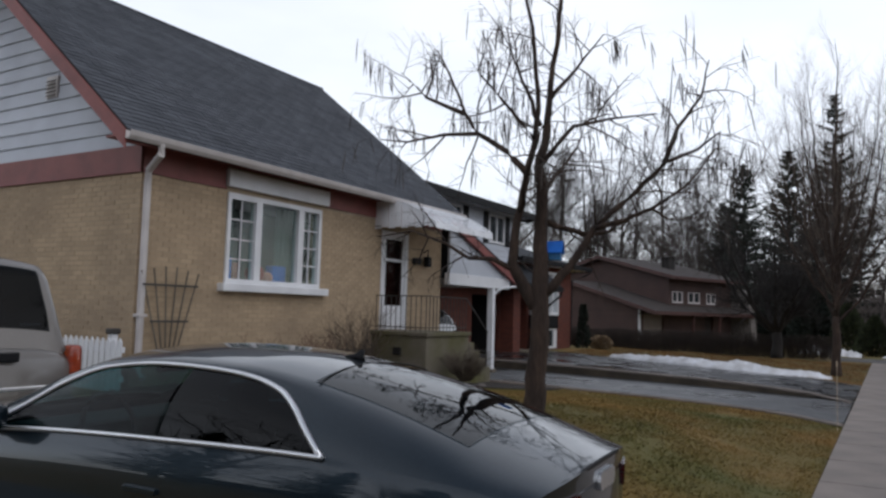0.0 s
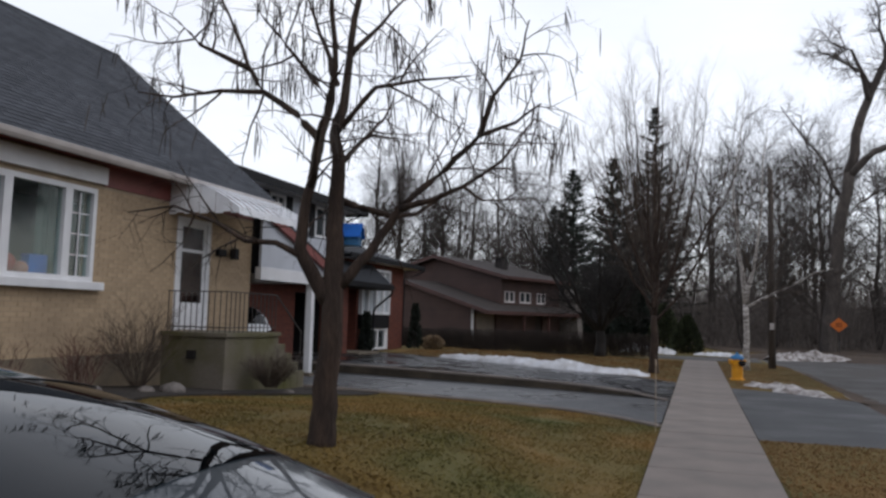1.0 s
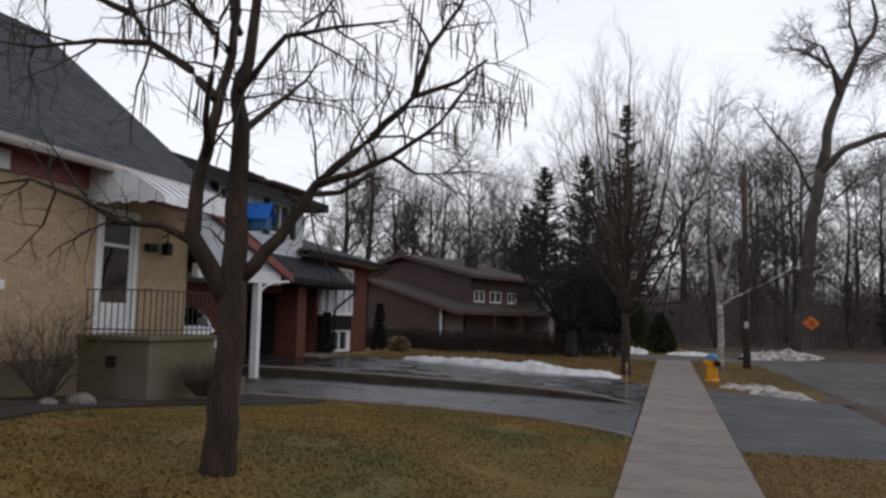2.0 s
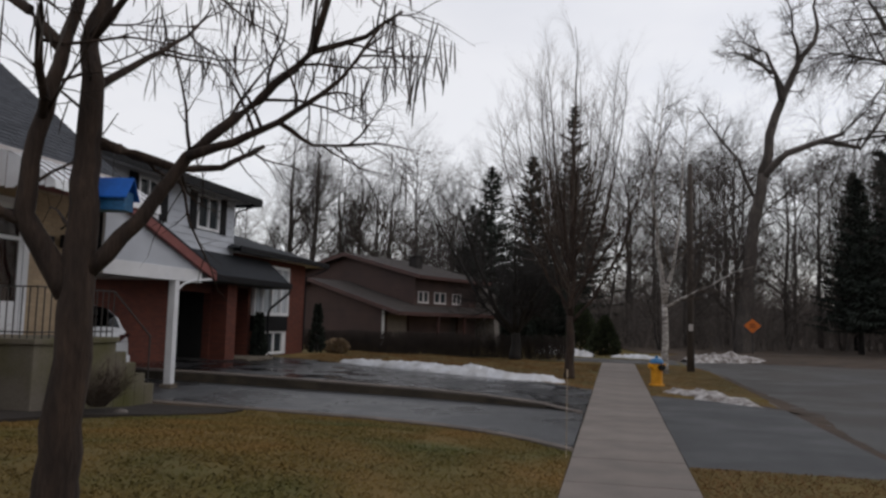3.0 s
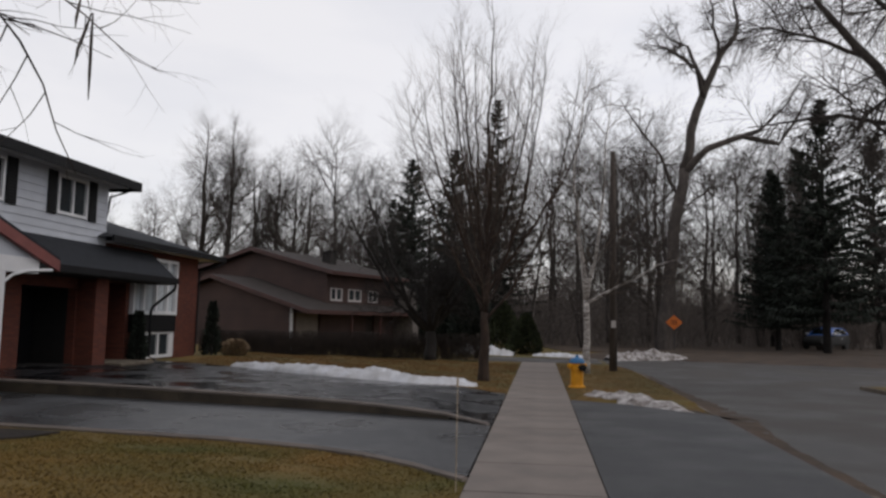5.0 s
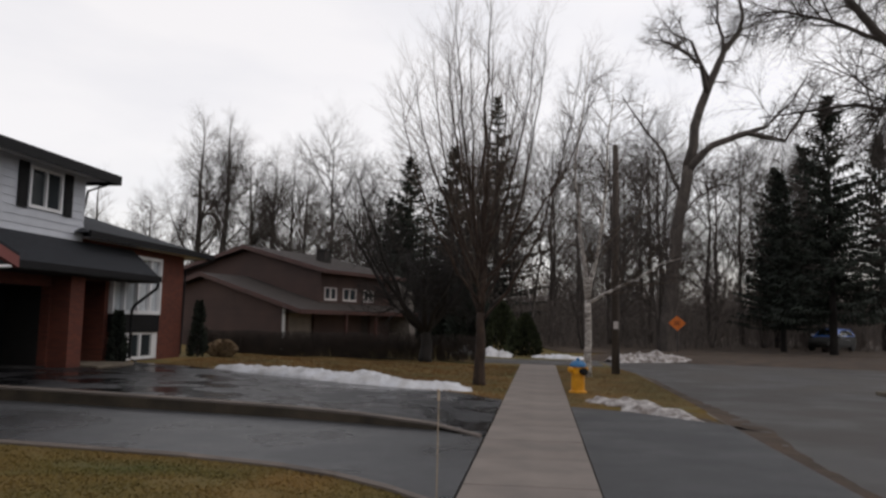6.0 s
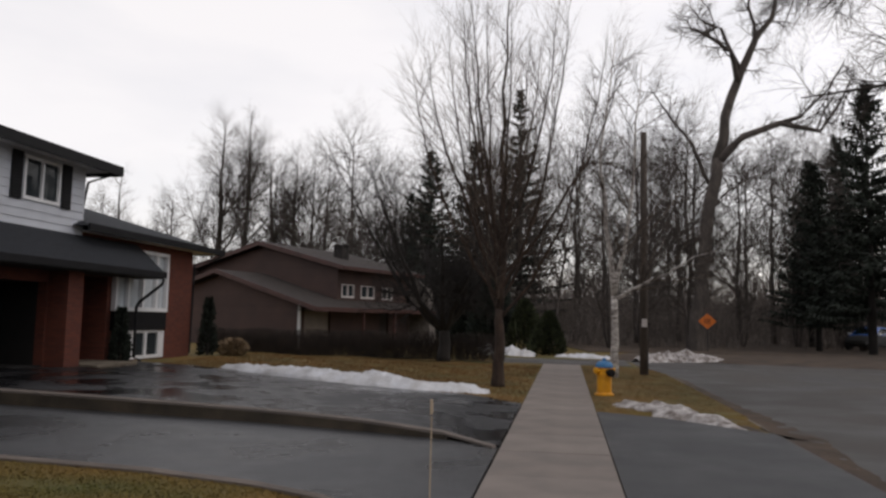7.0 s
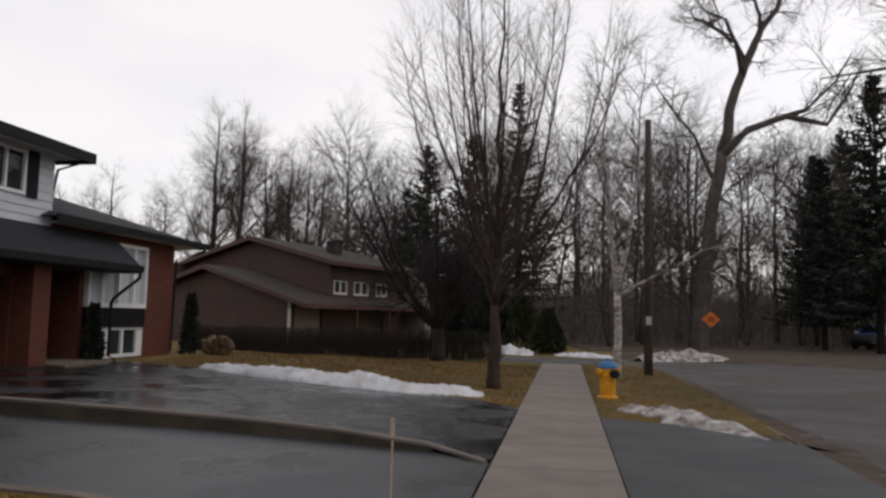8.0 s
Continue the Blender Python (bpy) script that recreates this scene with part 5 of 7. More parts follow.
    big(0.55, 0.36, (0, -0.2, 0), (0.1, 1.0, 0), (0.4, 4.7, 0), (0.9, 8.4, 0.1), (1.55, 11.9, 0.1)),
    big(0.35, 0.05, (1.55, 11.9, 0.1), (2.4, 15.8, 0), (3.4, 18.3, -0.2), (3.9, 19.5, -0.2), (4.95, 20.9, -0.3), (5.2, 22.0, -0.2), (5.0, 23.4, -0.1), (5.4, 25.5, 0)),
    big(0.30, 0.04, (1.45, 11.6, 0.1), (2.9, 13.2, -0.5), (5.0, 14.0, -0.8), (7.4, 13.5, -1.0), (8.4, 15.0, -1.2), (9.4, 17.0, -1.2)),
    big(0.20, 0.03, (4.2, 13.7, -0.7), (6.6, 14.6, -0.2), (8.8, 16.7, 0.4), (10.0, 18.6, 0.8)),
    big(0.20, 0.03, (2.8, 16.7, -0.1), (2.3, 18.4, -0.5), (1.3, 19.0, -0.9), (0, 19.6, -1.2), (-1.3, 19.7, -1.5)),
    big(0.15, 0.03, (3.0, 17.4, -0.2), (2.0, 20.4, 0.4), (1.0, 21.0, 0.8), (0.4, 21.9, 1.0)),
    big(0.16, 0.03, (3.9, 19.5, -0.2), (4.05, 20.6, 0.2), (3.8, 21.9, 0.5), (3.95, 23.6, 0.9), (3.5, 25.0, 1.1)),
    big(0.14, 0.03, (1.2, 10.0, 0.1), (0.2, 13.0, 0.8), (-1.2, 15.2, 1.4), (-2.2, 17.0, 1.8)),
    big(0.12, 0.03, (1.0, 8.8, 0.1), (2.4, 10.0, 0.8), (4.0, 11.0, 1.5), (5.6, 11.6, 2.0))],
    [(8, 60, 2.4, 0.050, 0.28, 0.0, 0.2), (8, 54, 1.4, 0.021, 0.28, -0.02, 0.12), (7, 48, 0.75, 0.0115, 0.24, -0.03, 0.15)], "bark_wood", "bark_wood", at=(7.6, 56.3, -0.05), clear=True)


# woodland trees: a few kinds, each standing many times
def wood_kind(seed, height, spread, stems, label, upright=0.06, at=(0, 0, 0), group="bare woodland trees", angle=50, n=0):
    r = random.Random(seed)
    st = []
    for k in range(stems):
        a = 6.283 * k / stems + r.uniform(-0.5, 0.5)
        q = 0.0 if stems == 1 else spread * 0.25
        lean = r.uniform(-0.8, 0.8)
        rr = height / math.sqrt(stems)
        st.append([(0.12 * math.cos(a), 0.12 * math.sin(a), -0.2, 0.013 * rr), (q * 0.4 * math.cos(a) + lean * 0.2, q * 0.4 * math.sin(a), height * 0.2, 0.0100 * rr), (q * math.cos(a) + lean * 0.5, q * math.sin(a) - lean * 0.3, height * 0.45, 0.0068 * rr), (q * 1.3 * math.cos(a) + lean, q * 1.3 * math.sin(a), height * 0.7, 0.0036 * rr), (q * 1.5 * math.cos(a) + lean * 1.1, q * 1.5 * math.sin(a), height * 0.93, 0.01)])
    n = n or (24 if stems == 1 else (14 if stems == 2 else 11))
    return bare_tree("tree", label, seed, st, [(n, angle, spread, 0.055 * height / 16, 0.15, upright, 0.2), (10, angle * 0.85, spread * 0.42, 0.024, 0.2, upright * 0.5, 0.12), (8, 42, spread * 0.2, 0.0145, 0.2, 0.02, 0.12)], "bark_wood", "bark_wood", group, at)[0]


EYE7, F7, R7 = Vector((-0.187, 8.752, 0)), Vector((-0.162, 0.987, 0)), Vector((0.987, 0.162, 0))


def off(a, d):
    """Ground place d metres ahead and a metres to the side of the far view line."""
    return EYE7 + F7 * d + R7 * a


kinds = [wood_kind(61, 18, 6.0, 1, "tall bare woodland tree with a broom crown", 0.085, angle=50, at=tuple(off(5.0, 66)), n=30),
         wood_kind(62, 15, 5.4, 2, "twin-stemmed bare woodland tree", 0.06, angle=46, at=tuple(off(8.5, 58)), n=18),
         wood_kind(63, 12, 5.2, 3, "spreading bare woodland tree", 0.02, at=tuple(off(-9.0, 62))),
         wood_kind(64, 20, 7.2, 1, "tall broad bare woodland tree", 0.03, at=tuple(off(21, 76)))]
wr = random.Random(77)


def fan_tree(seed, height, spread, at, lean=0.0, low=0.22, thick=1.0, dense=False):
    """Tall straight tree whose limbs all sweep upward into a rounded fan."""
    r = random.Random(seed)
    h = height
    lead = [(0, 0, -0.2, 0.021 * h * thick), (0.05 * lean * h, 0, 0.25 * h, 0.0155 * h * thick), (0.11 * lean * h, 0.1, 0.5 * h, 0.0105 * h * thick), (0.16 * lean * h, 0, 0.75 * h, 0.0052 * h * thick), (0.19 * lean * h, 0.1, 0.97 * h, 0.012)]
    stems = [lead]
    for k in range(9):
        t = low + (0.62 - low) * (k + r.random()) / 9
        a = r.uniform(0, 6.283)
        x0 = 0.21 * lean * h * t
        reach = spread * r.uniform(0.55, 1.0) * (1 - 0.35 * t)
        top = min(0.95 * h, h * (t + 0.22 + 0.14 * r.random()))
        c, q = math.cos(a), math.sin(a)
        stems.append([(x0, 0, t * h, 0.0075 * h * (1.1 - t)), (x0 + 0.4 * reach * c, 0.4 * reach * q, t * h + 0.30 * (top - t * h), 0.0055 * h * (1.1 - t)), (x0 + 0.78 * reach * c, 0.78 * reach * q, t * h + 0.66 * (top - t * h), 0.034), (x0 + reach * c, reach * q, top, 0.010)])
    bare_tree("tree", "tall bare tree with a rounded fan crown behind the houses", seed, stems, [(14, 46, 0.16 * h, 0.034, 0.10, 0.05, 0.10), (9 if dense or h > 20 else 7, 44, 0.085 * h, 0.0011 * h, 0.13, 0.03, 0.1), (7 if dense or h > 20 else 5, 40, 0.045 * h, 0.00082 * h, 0.14, 0.02, 0.12)], "bark_wood", "bark_wood", "bare trees behind the houses", at=at)


fan_tree(301, 24.0, 7.5, (-37.0, 84.0, 0))
fan_tree(302, 23.4, 6.6, (-33.4, 82.0, 0), 0.10)
fan_tree(303, 18.2, 6.2, (-28.0, 78.0, 0), -0.30, 0.18)
fan_tree(304, 19.0, 5.6, (-27.4, 80.0, 0), 0.12, 0.20)
fan_tree(305, 18.8, 5.4, (-25.4, 80.0, 0), 0.05, 0.2, 0.7)
fan_tree(306, 17.4, 6.4, (-23.6, 78.0, 0), 0.20, 0.15)
fan_tree(307, 11.5, 6.5, (-20.0, 72.0, 0), 0.1, 0.12)
fan_tree(308, 11.0, 6.5, (-16.8, 69.0, 0), -0.2, 0.12)
fan_tree(309, 17.5, 10.0, (-48.0, 82.0, 0), 0.1, 0.15, dense=True)
fan_tree(311, 16.0, 9.0, (-43.5, 86.0, 0), -0.1, 0.15, dense=True)
spots = [(11.0, 62, 0.95, 3), (13.5, 74, 1.0, 0), (19, 70, 1.0, 3), (-29, 66, 0.62, 1),
         (-6.5, 56, 0.9, 2), (-4.5, 64, 1.05, 1), (-3.0, 55, 0.95, 2), (13.8, 52, 0.82, 1), (15.5, 60, 0.9, 3),
         (22.0, 55, 0.8, 2), (27.0, 57, 0.9, 1), (29.0, 66, 1.0, 3), (32, 60, 0.95, 0), (36, 66, 1.0, 1), (39, 58, 0.9, 2), (18, 84, 1.15, 3), (26, 86, 1.2, 0), (34, 84, 1.1, 3), (6, 92, 1.2, 3), (-6, 94, 1.2, 0), (-2, 86, 1.15, 3), (12, 98, 1.2, 0), (42, 78, 1.1, 0), (22, 100, 1.2, 1), (44, 92, 1.2, 3),
         (10.5, 47, 0.75, 2), (16.0, 49, 0.85, 1), (18.5, 56, 0.95, 3), (21.5, 68, 1.0, 3), (25, 74, 1.1, 3), (30, 76, 1.1, 3), (33, 70, 1.05, 0), (37, 74, 1.1, 3), (7.0, 70, 1.0, 3), (3.5, 60, 0.95, 2), (0.5, 60, 1.0, 2), (-5.5, 60, 1.0, 2), (-8.0, 66, 1.0, 3), (28, 50, 0.9, 2), (30.5, 54, 0.95, 1), (35, 52, 0.9, 3)]
for a, d, k, which in spots:
    o = off(a, d)
    t = copy_thing(kinds[which], pose(o.x, o.y, -0.05, 0, 0, wr.uniform(0, 360)) @ Matrix.Scale(k, 4))
# the tree across the road whose twigs hang into view
over = [[(0, 0, -0.2, 0.30), (0.0, 0.1, 2.0, 0.26), (-0.2, 0.1, 4.5, 0.22)], [(-0.2, 0.1, 4.4, 0.18), (-0.3, 0.2, 7, 0.13), (0.2, 0.4, 10, 0.08), (0.4, 0.3, 13.5, 0.02)]]
orr = random.Random(202)
for k in range(5):
    a = 3.1 + orr.uniform(-0.9, 0.9)
    reach, top = orr.uniform(4.5, 7.8), orr.uniform(7.0, 12.5)
    over.append([(-0.2, 0.1, 4.2 + 0.35 * k, 0.12), (0.35 * reach * math.cos(a), 0.35 * reach * math.sin(a), 5.6 + 0.45 * (top - 5), 0.085), (0.7 * reach * math.cos(a), 0.7 * reach * math.sin(a), top, 0.05), (reach * math.cos(a), reach * math.sin(a), top - 0.2, 0.012)])
over += [[(-0.2, 0.1, 4.3, 0.17), (-2.4, -0.3, 5.6, 0.15), (-4.4, -0.6, 7.5, 0.12), (-5.5, -0.6, 8.96, 0.085), (-6.0, -0.6, 9.6, 0.06), (-6.6, -0.6, 10.8, 0.02)],
         [(-4.9, -0.6, 8.2, 0.06), (-6.15, -0.6, 8.75, 0.04), (-7.2, -0.6, 9.02, 0.025), (-7.9, -0.6, 8.9, 0.008)],
         [(-3.4, -0.5, 6.6, 0.07), (-4.4, -0.6, 7.26, 0.05), (-4.9, -0.6, 6.9, 0.03), (-5.3, -0.6, 6.0, 0.008)],
         [(-0.3, 0.0, 4.6, 0.08), (-3.0, -0.5, 5.2, 0.05), (-4.5, -0.6, 6.3, 0.04), (-5.3, -0.6, 7.1, 0.03), (-6.1, -0.6, 7.9, 0.01)]]
bare_tree("tree", "bare tree with drooping twigs across the road", 203, over, [(15, 52, 2.2, 0.024, 0.16, -0.03, 0.22), (10, 46, 1.05, 0.011, 0.16, -0.07, 0.1), (6, 42, 0.55, 0.0068, 0.16, -0.09, 0.12)], "bark_wood", "bark_wood", at=(12.4, 25.6, -0.1))
copy_thing(kinds[2], pose(20.5, 47, -0.05, 0, 0, 40) @ Matrix.Scale(1.1, 4))


# unseen trees added across the road and behind, to darken glass and paint reflections
for x, y, k, which in ((14, 6, 0.7, 2), (16, 14, 0.8, 3), (13, -6, 0.75, 1), (15, 22, 0.8, 2), (-6, -14, 0.8, 2), (-14, -10, 0.8, 3), (3, -20, 0.9, 3), (-22, -4, 0.8, 1), (10, -16, 0.8, 0), (-10, -22, 0.9, 0)):
    copy_thing(kinds[which], pose(x, y, -0.05, 0, 0, wr.uniform(0, 360)) @ Matrix.Scale(k, 4))


def spruce_tree(seed, height, width, label, group="dark spruces", at=(0, 0, 0), clear=0.06, tier=0.0135, boughs=6):
    r = random.Random(seed)
    tree = thing("spruce", label, "tree", group)
    V, F = tube_data([[(Vector((0, 0, -0.1)), 0.016 * height), (Vector((0, 0, height * 0.5)), 0.009 * height), (Vector((0, 0, height)), 0.01)]], 8)
    raw("trunk", V, F, "bark_dark", tree, smooth=True)
    V, F = [], []

    def spray(p, d, ln, w):
        side = d.cross(Vector((0, 0, 1)))
        side = side.normalized() if side.length > 1e-4 else Vector((1, 0, 0))
        side.rotate(Matrix.Rotation(r.uniform(-0.9, 0.9), 3, d.normalized()))
        b = len(V)
        V.extend([p - side * w * 0.5, p + side * w * 0.5, p + d * ln * 0.6 + side * w * 0.32, p + d * ln, p + d * ln * 0.55 - side * w * 0.32])
        F.append((b, b + 1, b + 2, b + 3, b + 4))
    z = height * clear
    while z < height * 0.985:
        f = 1 - z / height
        reach = width * (f ** 0.85) * r.uniform(0.75, 1.12)
        for k in range(boughs if f > 0.25 else boughs - 1):
            a = r.uniform(0, 6.283)
            ln = reach * r.uniform(0.55, 1.12)
            if ln < 0.12:
                ln = 0.12
            d = Vector((math.cos(a), math.sin(a), 0.25 - 0.55 * f))
            steps = max(3, int(ln / 0.26))
            p = Vector((0, 0, z))
            for i in range(steps):
                t = (i + 1) / steps
                q = Vector((0, 0, z)) + d * ln * t + Vector((0, 0, 0.22 * ln * t * t))
                if t > 0.12:
                    for sgn in (-1, 1):
                        sd = Vector((-math.sin(a), math.cos(a), 0)) * sgn
                        spray(q, (d * 0.7 + sd * 0.75 + Vector((0, 0, r.uniform(-0.45, 0.05)))).normalized(), r.uniform(0.32, 0.6) * (0.7 + 0.5 * f), 0.2)
                    spray(q, Vector((r.uniform(-0.3, 0.3), r.uniform(-0.3, 0.3), -1)).normalized(), r.uniform(0.25, 0.5), 0.18)
                p = q
            spray(p, d.normalized(), 0.4, 0.14)
        z += height * tier * r.uniform(0.7, 1.3)
    raw("crown", V, F, "needle", tree, kind="stuff")
    tree.matrix_basis = pose(*at)
    return tree


sp_a = spruce_tree(91, 14.2, 4.3, "dark spruce with thin tiers in the wood", at=(-10.0, 62.5, -0.1), tier=0.026, boughs=7)
sp_b = spruce_tree(92, 21.6, 5.6, "tall dark spruce with a bare thin top", at=(-4.0, 71.5, -0.1), tier=0.022, boughs=7)
sp_c = spruce_tree(93, 16.5, 4.7, "broad dark spruce with a bare lower trunk", at=tuple(off(25.2, 44) + Vector((0, 0, -0.1))), clear=0.15)
copy_thing(sp_a, pose(-7.2, 66.5, -0.1, 0, 0, 80) @ Matrix.Scale(1.12, 4))
copy_thing(sp_a, pose(-12.6, 68, -0.1, 0, 0, 170) @ Matrix.Scale(0.85, 4))
o = off(24.3, 48.5)
copy_thing(sp_c, pose(o.x, o.y, -0.1, 0, 0, 120) @ Matrix.Scale(0.76, 4))
for a, d, k in ((36, 56, 1.05), (34, 64, 1.1), (28.5, 58, 0.9)):
    o = off(a, d)
    copy_thing(sp_c, pose(o.x, o.y, -0.1, 0, 0, 50 * a) @ Matrix.Scale(k, 4))
o = off(-2.2, 78)
copy_thing(sp_a, pose(o.x, o.y, -0.1, 0, 0, 30) @ Matrix.Scale(1.0, 4))
copy_thing(sp_a, pose(-19.5, 31.5, 0.2, 0, 0, 30) @ Matrix.Scale(0.55, 4))
# unseen spruces, added off view for the same darker reflections
for x, y, k in ((-9, -9, 0.6), (-4, -11, 0.75), (18, 9, 0.8), (20, 18, 0.9), (-17, -12, 0.7), (17, -2, 0.8)):
    copy_thing(sp_c, pose(x, y, -0.1, 0, 0, 37 * x) @ Matrix.Scale(k, 4))


def shrub_cone(seed, height, width, label, at, name="cedar", mt="cedar", round_top=False, leaf=0.13, n=1500):
    """Dense evergreen of many small sprays, upright cone or rounded."""
    r = random.Random(seed)
    ob = thing(name, label, "shrub", at=(0, 0, 0))
    V, F = [], []
    for k in range(n):
        t = r.random() ** 0.8
        a = r.uniform(0, 6.283)
        prof = math.sin(math.pi * (0.12 + 0.86 * t)) ** 0.6 if round_top else (1 - t) ** 0.75 * (0.75 + 0.25 * min(1, t * 8))
        rad = width * prof * (r.uniform(0.55, 1.0) ** 0.5) * (1 + 0.18 * math.sin(3 * a + seed) + 0.1 * math.sin(7 * a + 9 * t))
        p = Vector((rad * math.cos(a), rad * math.sin(a), height * t))
        d = Vector((math.cos(a) * 0.6, math.sin(a) * 0.6, r.uniform(0.1, 1.0))).normalized()
        sd = fork(r, d, 1.57) * leaf * 0.4
        b = len(V)
        V.extend([p - sd, p + sd, p + d * leaf * 1.3 + sd * 0.3, p + d * leaf * 1.3 - sd * 0.3])
        F.append((b, b + 1, b + 2, b + 3))
    raw("foliage", V, F, mt, ob, kind="stuff")
    V, F = tube_data([[(Vector((0, 0, -0.1)), 0.05), (Vector((0, 0, height * 0.8)), 0.015)]], 6)
    raw("stem", V, F, "bark_dark", ob)
    ob.matrix_basis = pose(*at)
    return ob


shrub_cone(101, 1.5, 0.22, "dark upright cedar beside the entrance", (-12.55, 28.25, 0.2), mt="needle", n=900)
shrub_cone(102, 1.95, 0.27, "dark upright cedar at the house corner", (-12.45, 33.3, 0.2), mt="needle", n=800)
shrub_cone(104, 0.58, 0.48, "dry tan ornamental bush by the lawn", (-11.9, 34.3, 0.15), "bush", "dry_grass", True, 0.10, 1000)
o = off(5.2, 36.4)
shrub_cone(105, 2.0, 0.95, "dark green ragged evergreen by the lane", tuple(o), "bush", "cedar", False, 0.16, 3000)
o = off(3.0, 45)
shrub_cone(106, 5.2, 1.5, "large dark evergreen behind the hedge", tuple(o), "cedar", "needle", False, 0.3, 3600)
o = off(1.2, 47)
shrub_cone(107, 4.6, 1.6, "large dark evergreen behind the hedge", tuple(o), "cedar", "needle", False, 0.3, 3600)
o = off(4.7, 43)
shrub_cone(108, 2.7, 1.3, "olive-green evergreen bush by the lane", tuple(o), "bush", "cedar", False, 0.2, 2200)


def twiggy(seed, n, height, spread, label, at, mt="twig", name="bush", r0=0.006, group=""):
    """Leafless shrub: many stems from one foot, each with forks."""
    r = random.Random(seed)
    ob = thing(name, label, "shrub", group)
    paths = []
    for k in range(n):
        a = r.uniform(0, 6.283)
        d = Vector((math.cos(a) * spread * r.random(), math.sin(a) * spread * r.random(), 1))
        st = bend(r, Vector((0.1 * math.cos(a), 0.1 * math.sin(a), 0)), d, height * r.uniform(0.6, 1.05), r0, r0 * 0.4, 6, 0.10, 0.02)
        paths.append(st)
        for j in range(6):
            q = st[r.randint(2, 6)][0]
            paths.append(bend(r, q, fork(r, d.normalized(), 0.6), height * 0.28, r0 * 0.55, r0 * 0.25, 3, 0.12, 0.03))
    V, F = tube_data(paths, 4)
    raw("stem_tangle", V, F, mt, ob, kind="stuff")
    ob.matrix_basis = pose(*at)
    return ob


twiggy(111, 85, 1.25, 0.95, "bare tan twiggy shrub at the foot of the wall", (-9.05, 11.75, 0.42), "twig_tan")
twiggy(112, 40, 0.8, 0.7, "bare reddish shrub under the window", (-8.9, 10.4, 0.45), "twig_red")
twiggy(113, 22, 0.7, 0.6, "bare twiggy shrub under the window", (-8.9, 9.0, 0.45), "twig_red")
twiggy(114, 150, 0.62, 1.3, "low dense bare shrub before the porch", (-7.8, 13.75, 0.30), "twig_tan")

# hedge of bare stems
hr = random.Random(120)
hedge = thing("hedge", "long clipped leafless brown hedge", "hedge", at=(-8, 37.0, 0.1))
paths = []
for k in range(5200):
    t = hr.random()
    x, y = -14.5 + 12.0 * t, 36.9 + 0.07 * 12 * t + hr.uniform(-0.42, 0.42)
    h0 = 1.02 if t < 0.62 else 0.85
    d = Vector((hr.uniform(-0.35, 0.35), hr.uniform(-0.3, 0.3), 1))
    paths.append(bend(hr, Vector((x, y, 0.05 + hr.random() ** 2 * 0.6)), d, (h0 + 0.12 * hr.random()) * hr.uniform(0.5, 0.95), 0.009, 0.004, 3, 0.2, 0.03))
for k in range(8):                              # plants of the hedge
    V, F = tube_data([q for q in paths if k <= (q[0][0].x + 14.5) / 1.5 < k + 1], 3)
    V = [Vector((v.x, v.y, min(v.z, 1.12 + 0.03 * math.sin(v.x * 3)))) for v in V]
    raw("hedge_plant", V, F, "hedge", hedge)

# far undergrowth of the wood
ur = random.Random(130)
paths = []
for k in range(5200):
    d = ur.uniform(50, 118)
    a = ur.uniform(-0.62, 0.72) * d
    o = off(a, d)
    if -23 < o.x < -4 and o.y < 56 or (o.x > 6 and o.y < 54):
        continue
    hgt = ur.uniform(1.2, 6.5) * (0.7 if d < 70 else 1.0)
    o.z = -0.1
    st = bend(ur, o, Vector((ur.uniform(-0.3, 0.3), ur.uniform(-0.3, 0.3), 1)), hgt, 0.035, 0.008, 5, 0.10, 0.03)
    paths.append(st)
    for j in range(6):
        paths.append(bend(ur, st[ur.randint(1, 4)][0], Vector((ur.uniform(-1, 1), ur.uniform(-1, 1), ur.uniform(0.2, 1.2))), hgt * 0.38, 0.016, 0.006, 3, 0.2, 0.02))
for k in range(3200):                          # the wood's far edge
    d = ur.uniform(112, 175)
    o = off(ur.uniform(-0.68, 0.74) * d, d)
    o.z = -0.2
    hgt = ur.uniform(5, 13)
    st = bend(ur, o, Vector((ur.uniform(-0.15, 0.15), 0, 1)), hgt, 0.10, 0.03, 4, 0.05, 0.03)
    paths.append(st)
    for j in range(7):
        paths.append(bend(ur, st[ur.randint(1, 3)][0], Vector((ur.uniform(-1, 1), ur.uniform(-1, 1), ur.uniform(0.2, 1.2))), hgt * 0.36, 0.05, 0.02, 3, 0.2, 0.02))
V, F = tube_data(paths, 3)
brush = raw("undergrowth", V, F, "brush")
tagged(brush, "tangled leafless undergrowth at the edge of the wood", "undergrowth", kind="stuff")
# backdrop ridge; its haze is painted as a pale surface colour
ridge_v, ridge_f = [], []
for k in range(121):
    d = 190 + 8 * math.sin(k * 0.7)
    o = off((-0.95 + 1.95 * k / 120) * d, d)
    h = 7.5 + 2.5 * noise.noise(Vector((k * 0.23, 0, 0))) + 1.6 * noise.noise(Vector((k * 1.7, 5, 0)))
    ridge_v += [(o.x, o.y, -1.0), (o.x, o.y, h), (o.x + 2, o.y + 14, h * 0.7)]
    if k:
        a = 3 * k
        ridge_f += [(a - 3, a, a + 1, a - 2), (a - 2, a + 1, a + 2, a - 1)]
tagged(raw("backdrop", ridge_v, ridge_f, "far_wood", smooth=True), "far wooded ridge behind the trees, paled for haze", "backdrop", kind="structure")
# unseen screen added beside and behind the view, dark in the cars' reflections
edge_v, edge_f = [], []
for k in range(81):
    t = k / 80
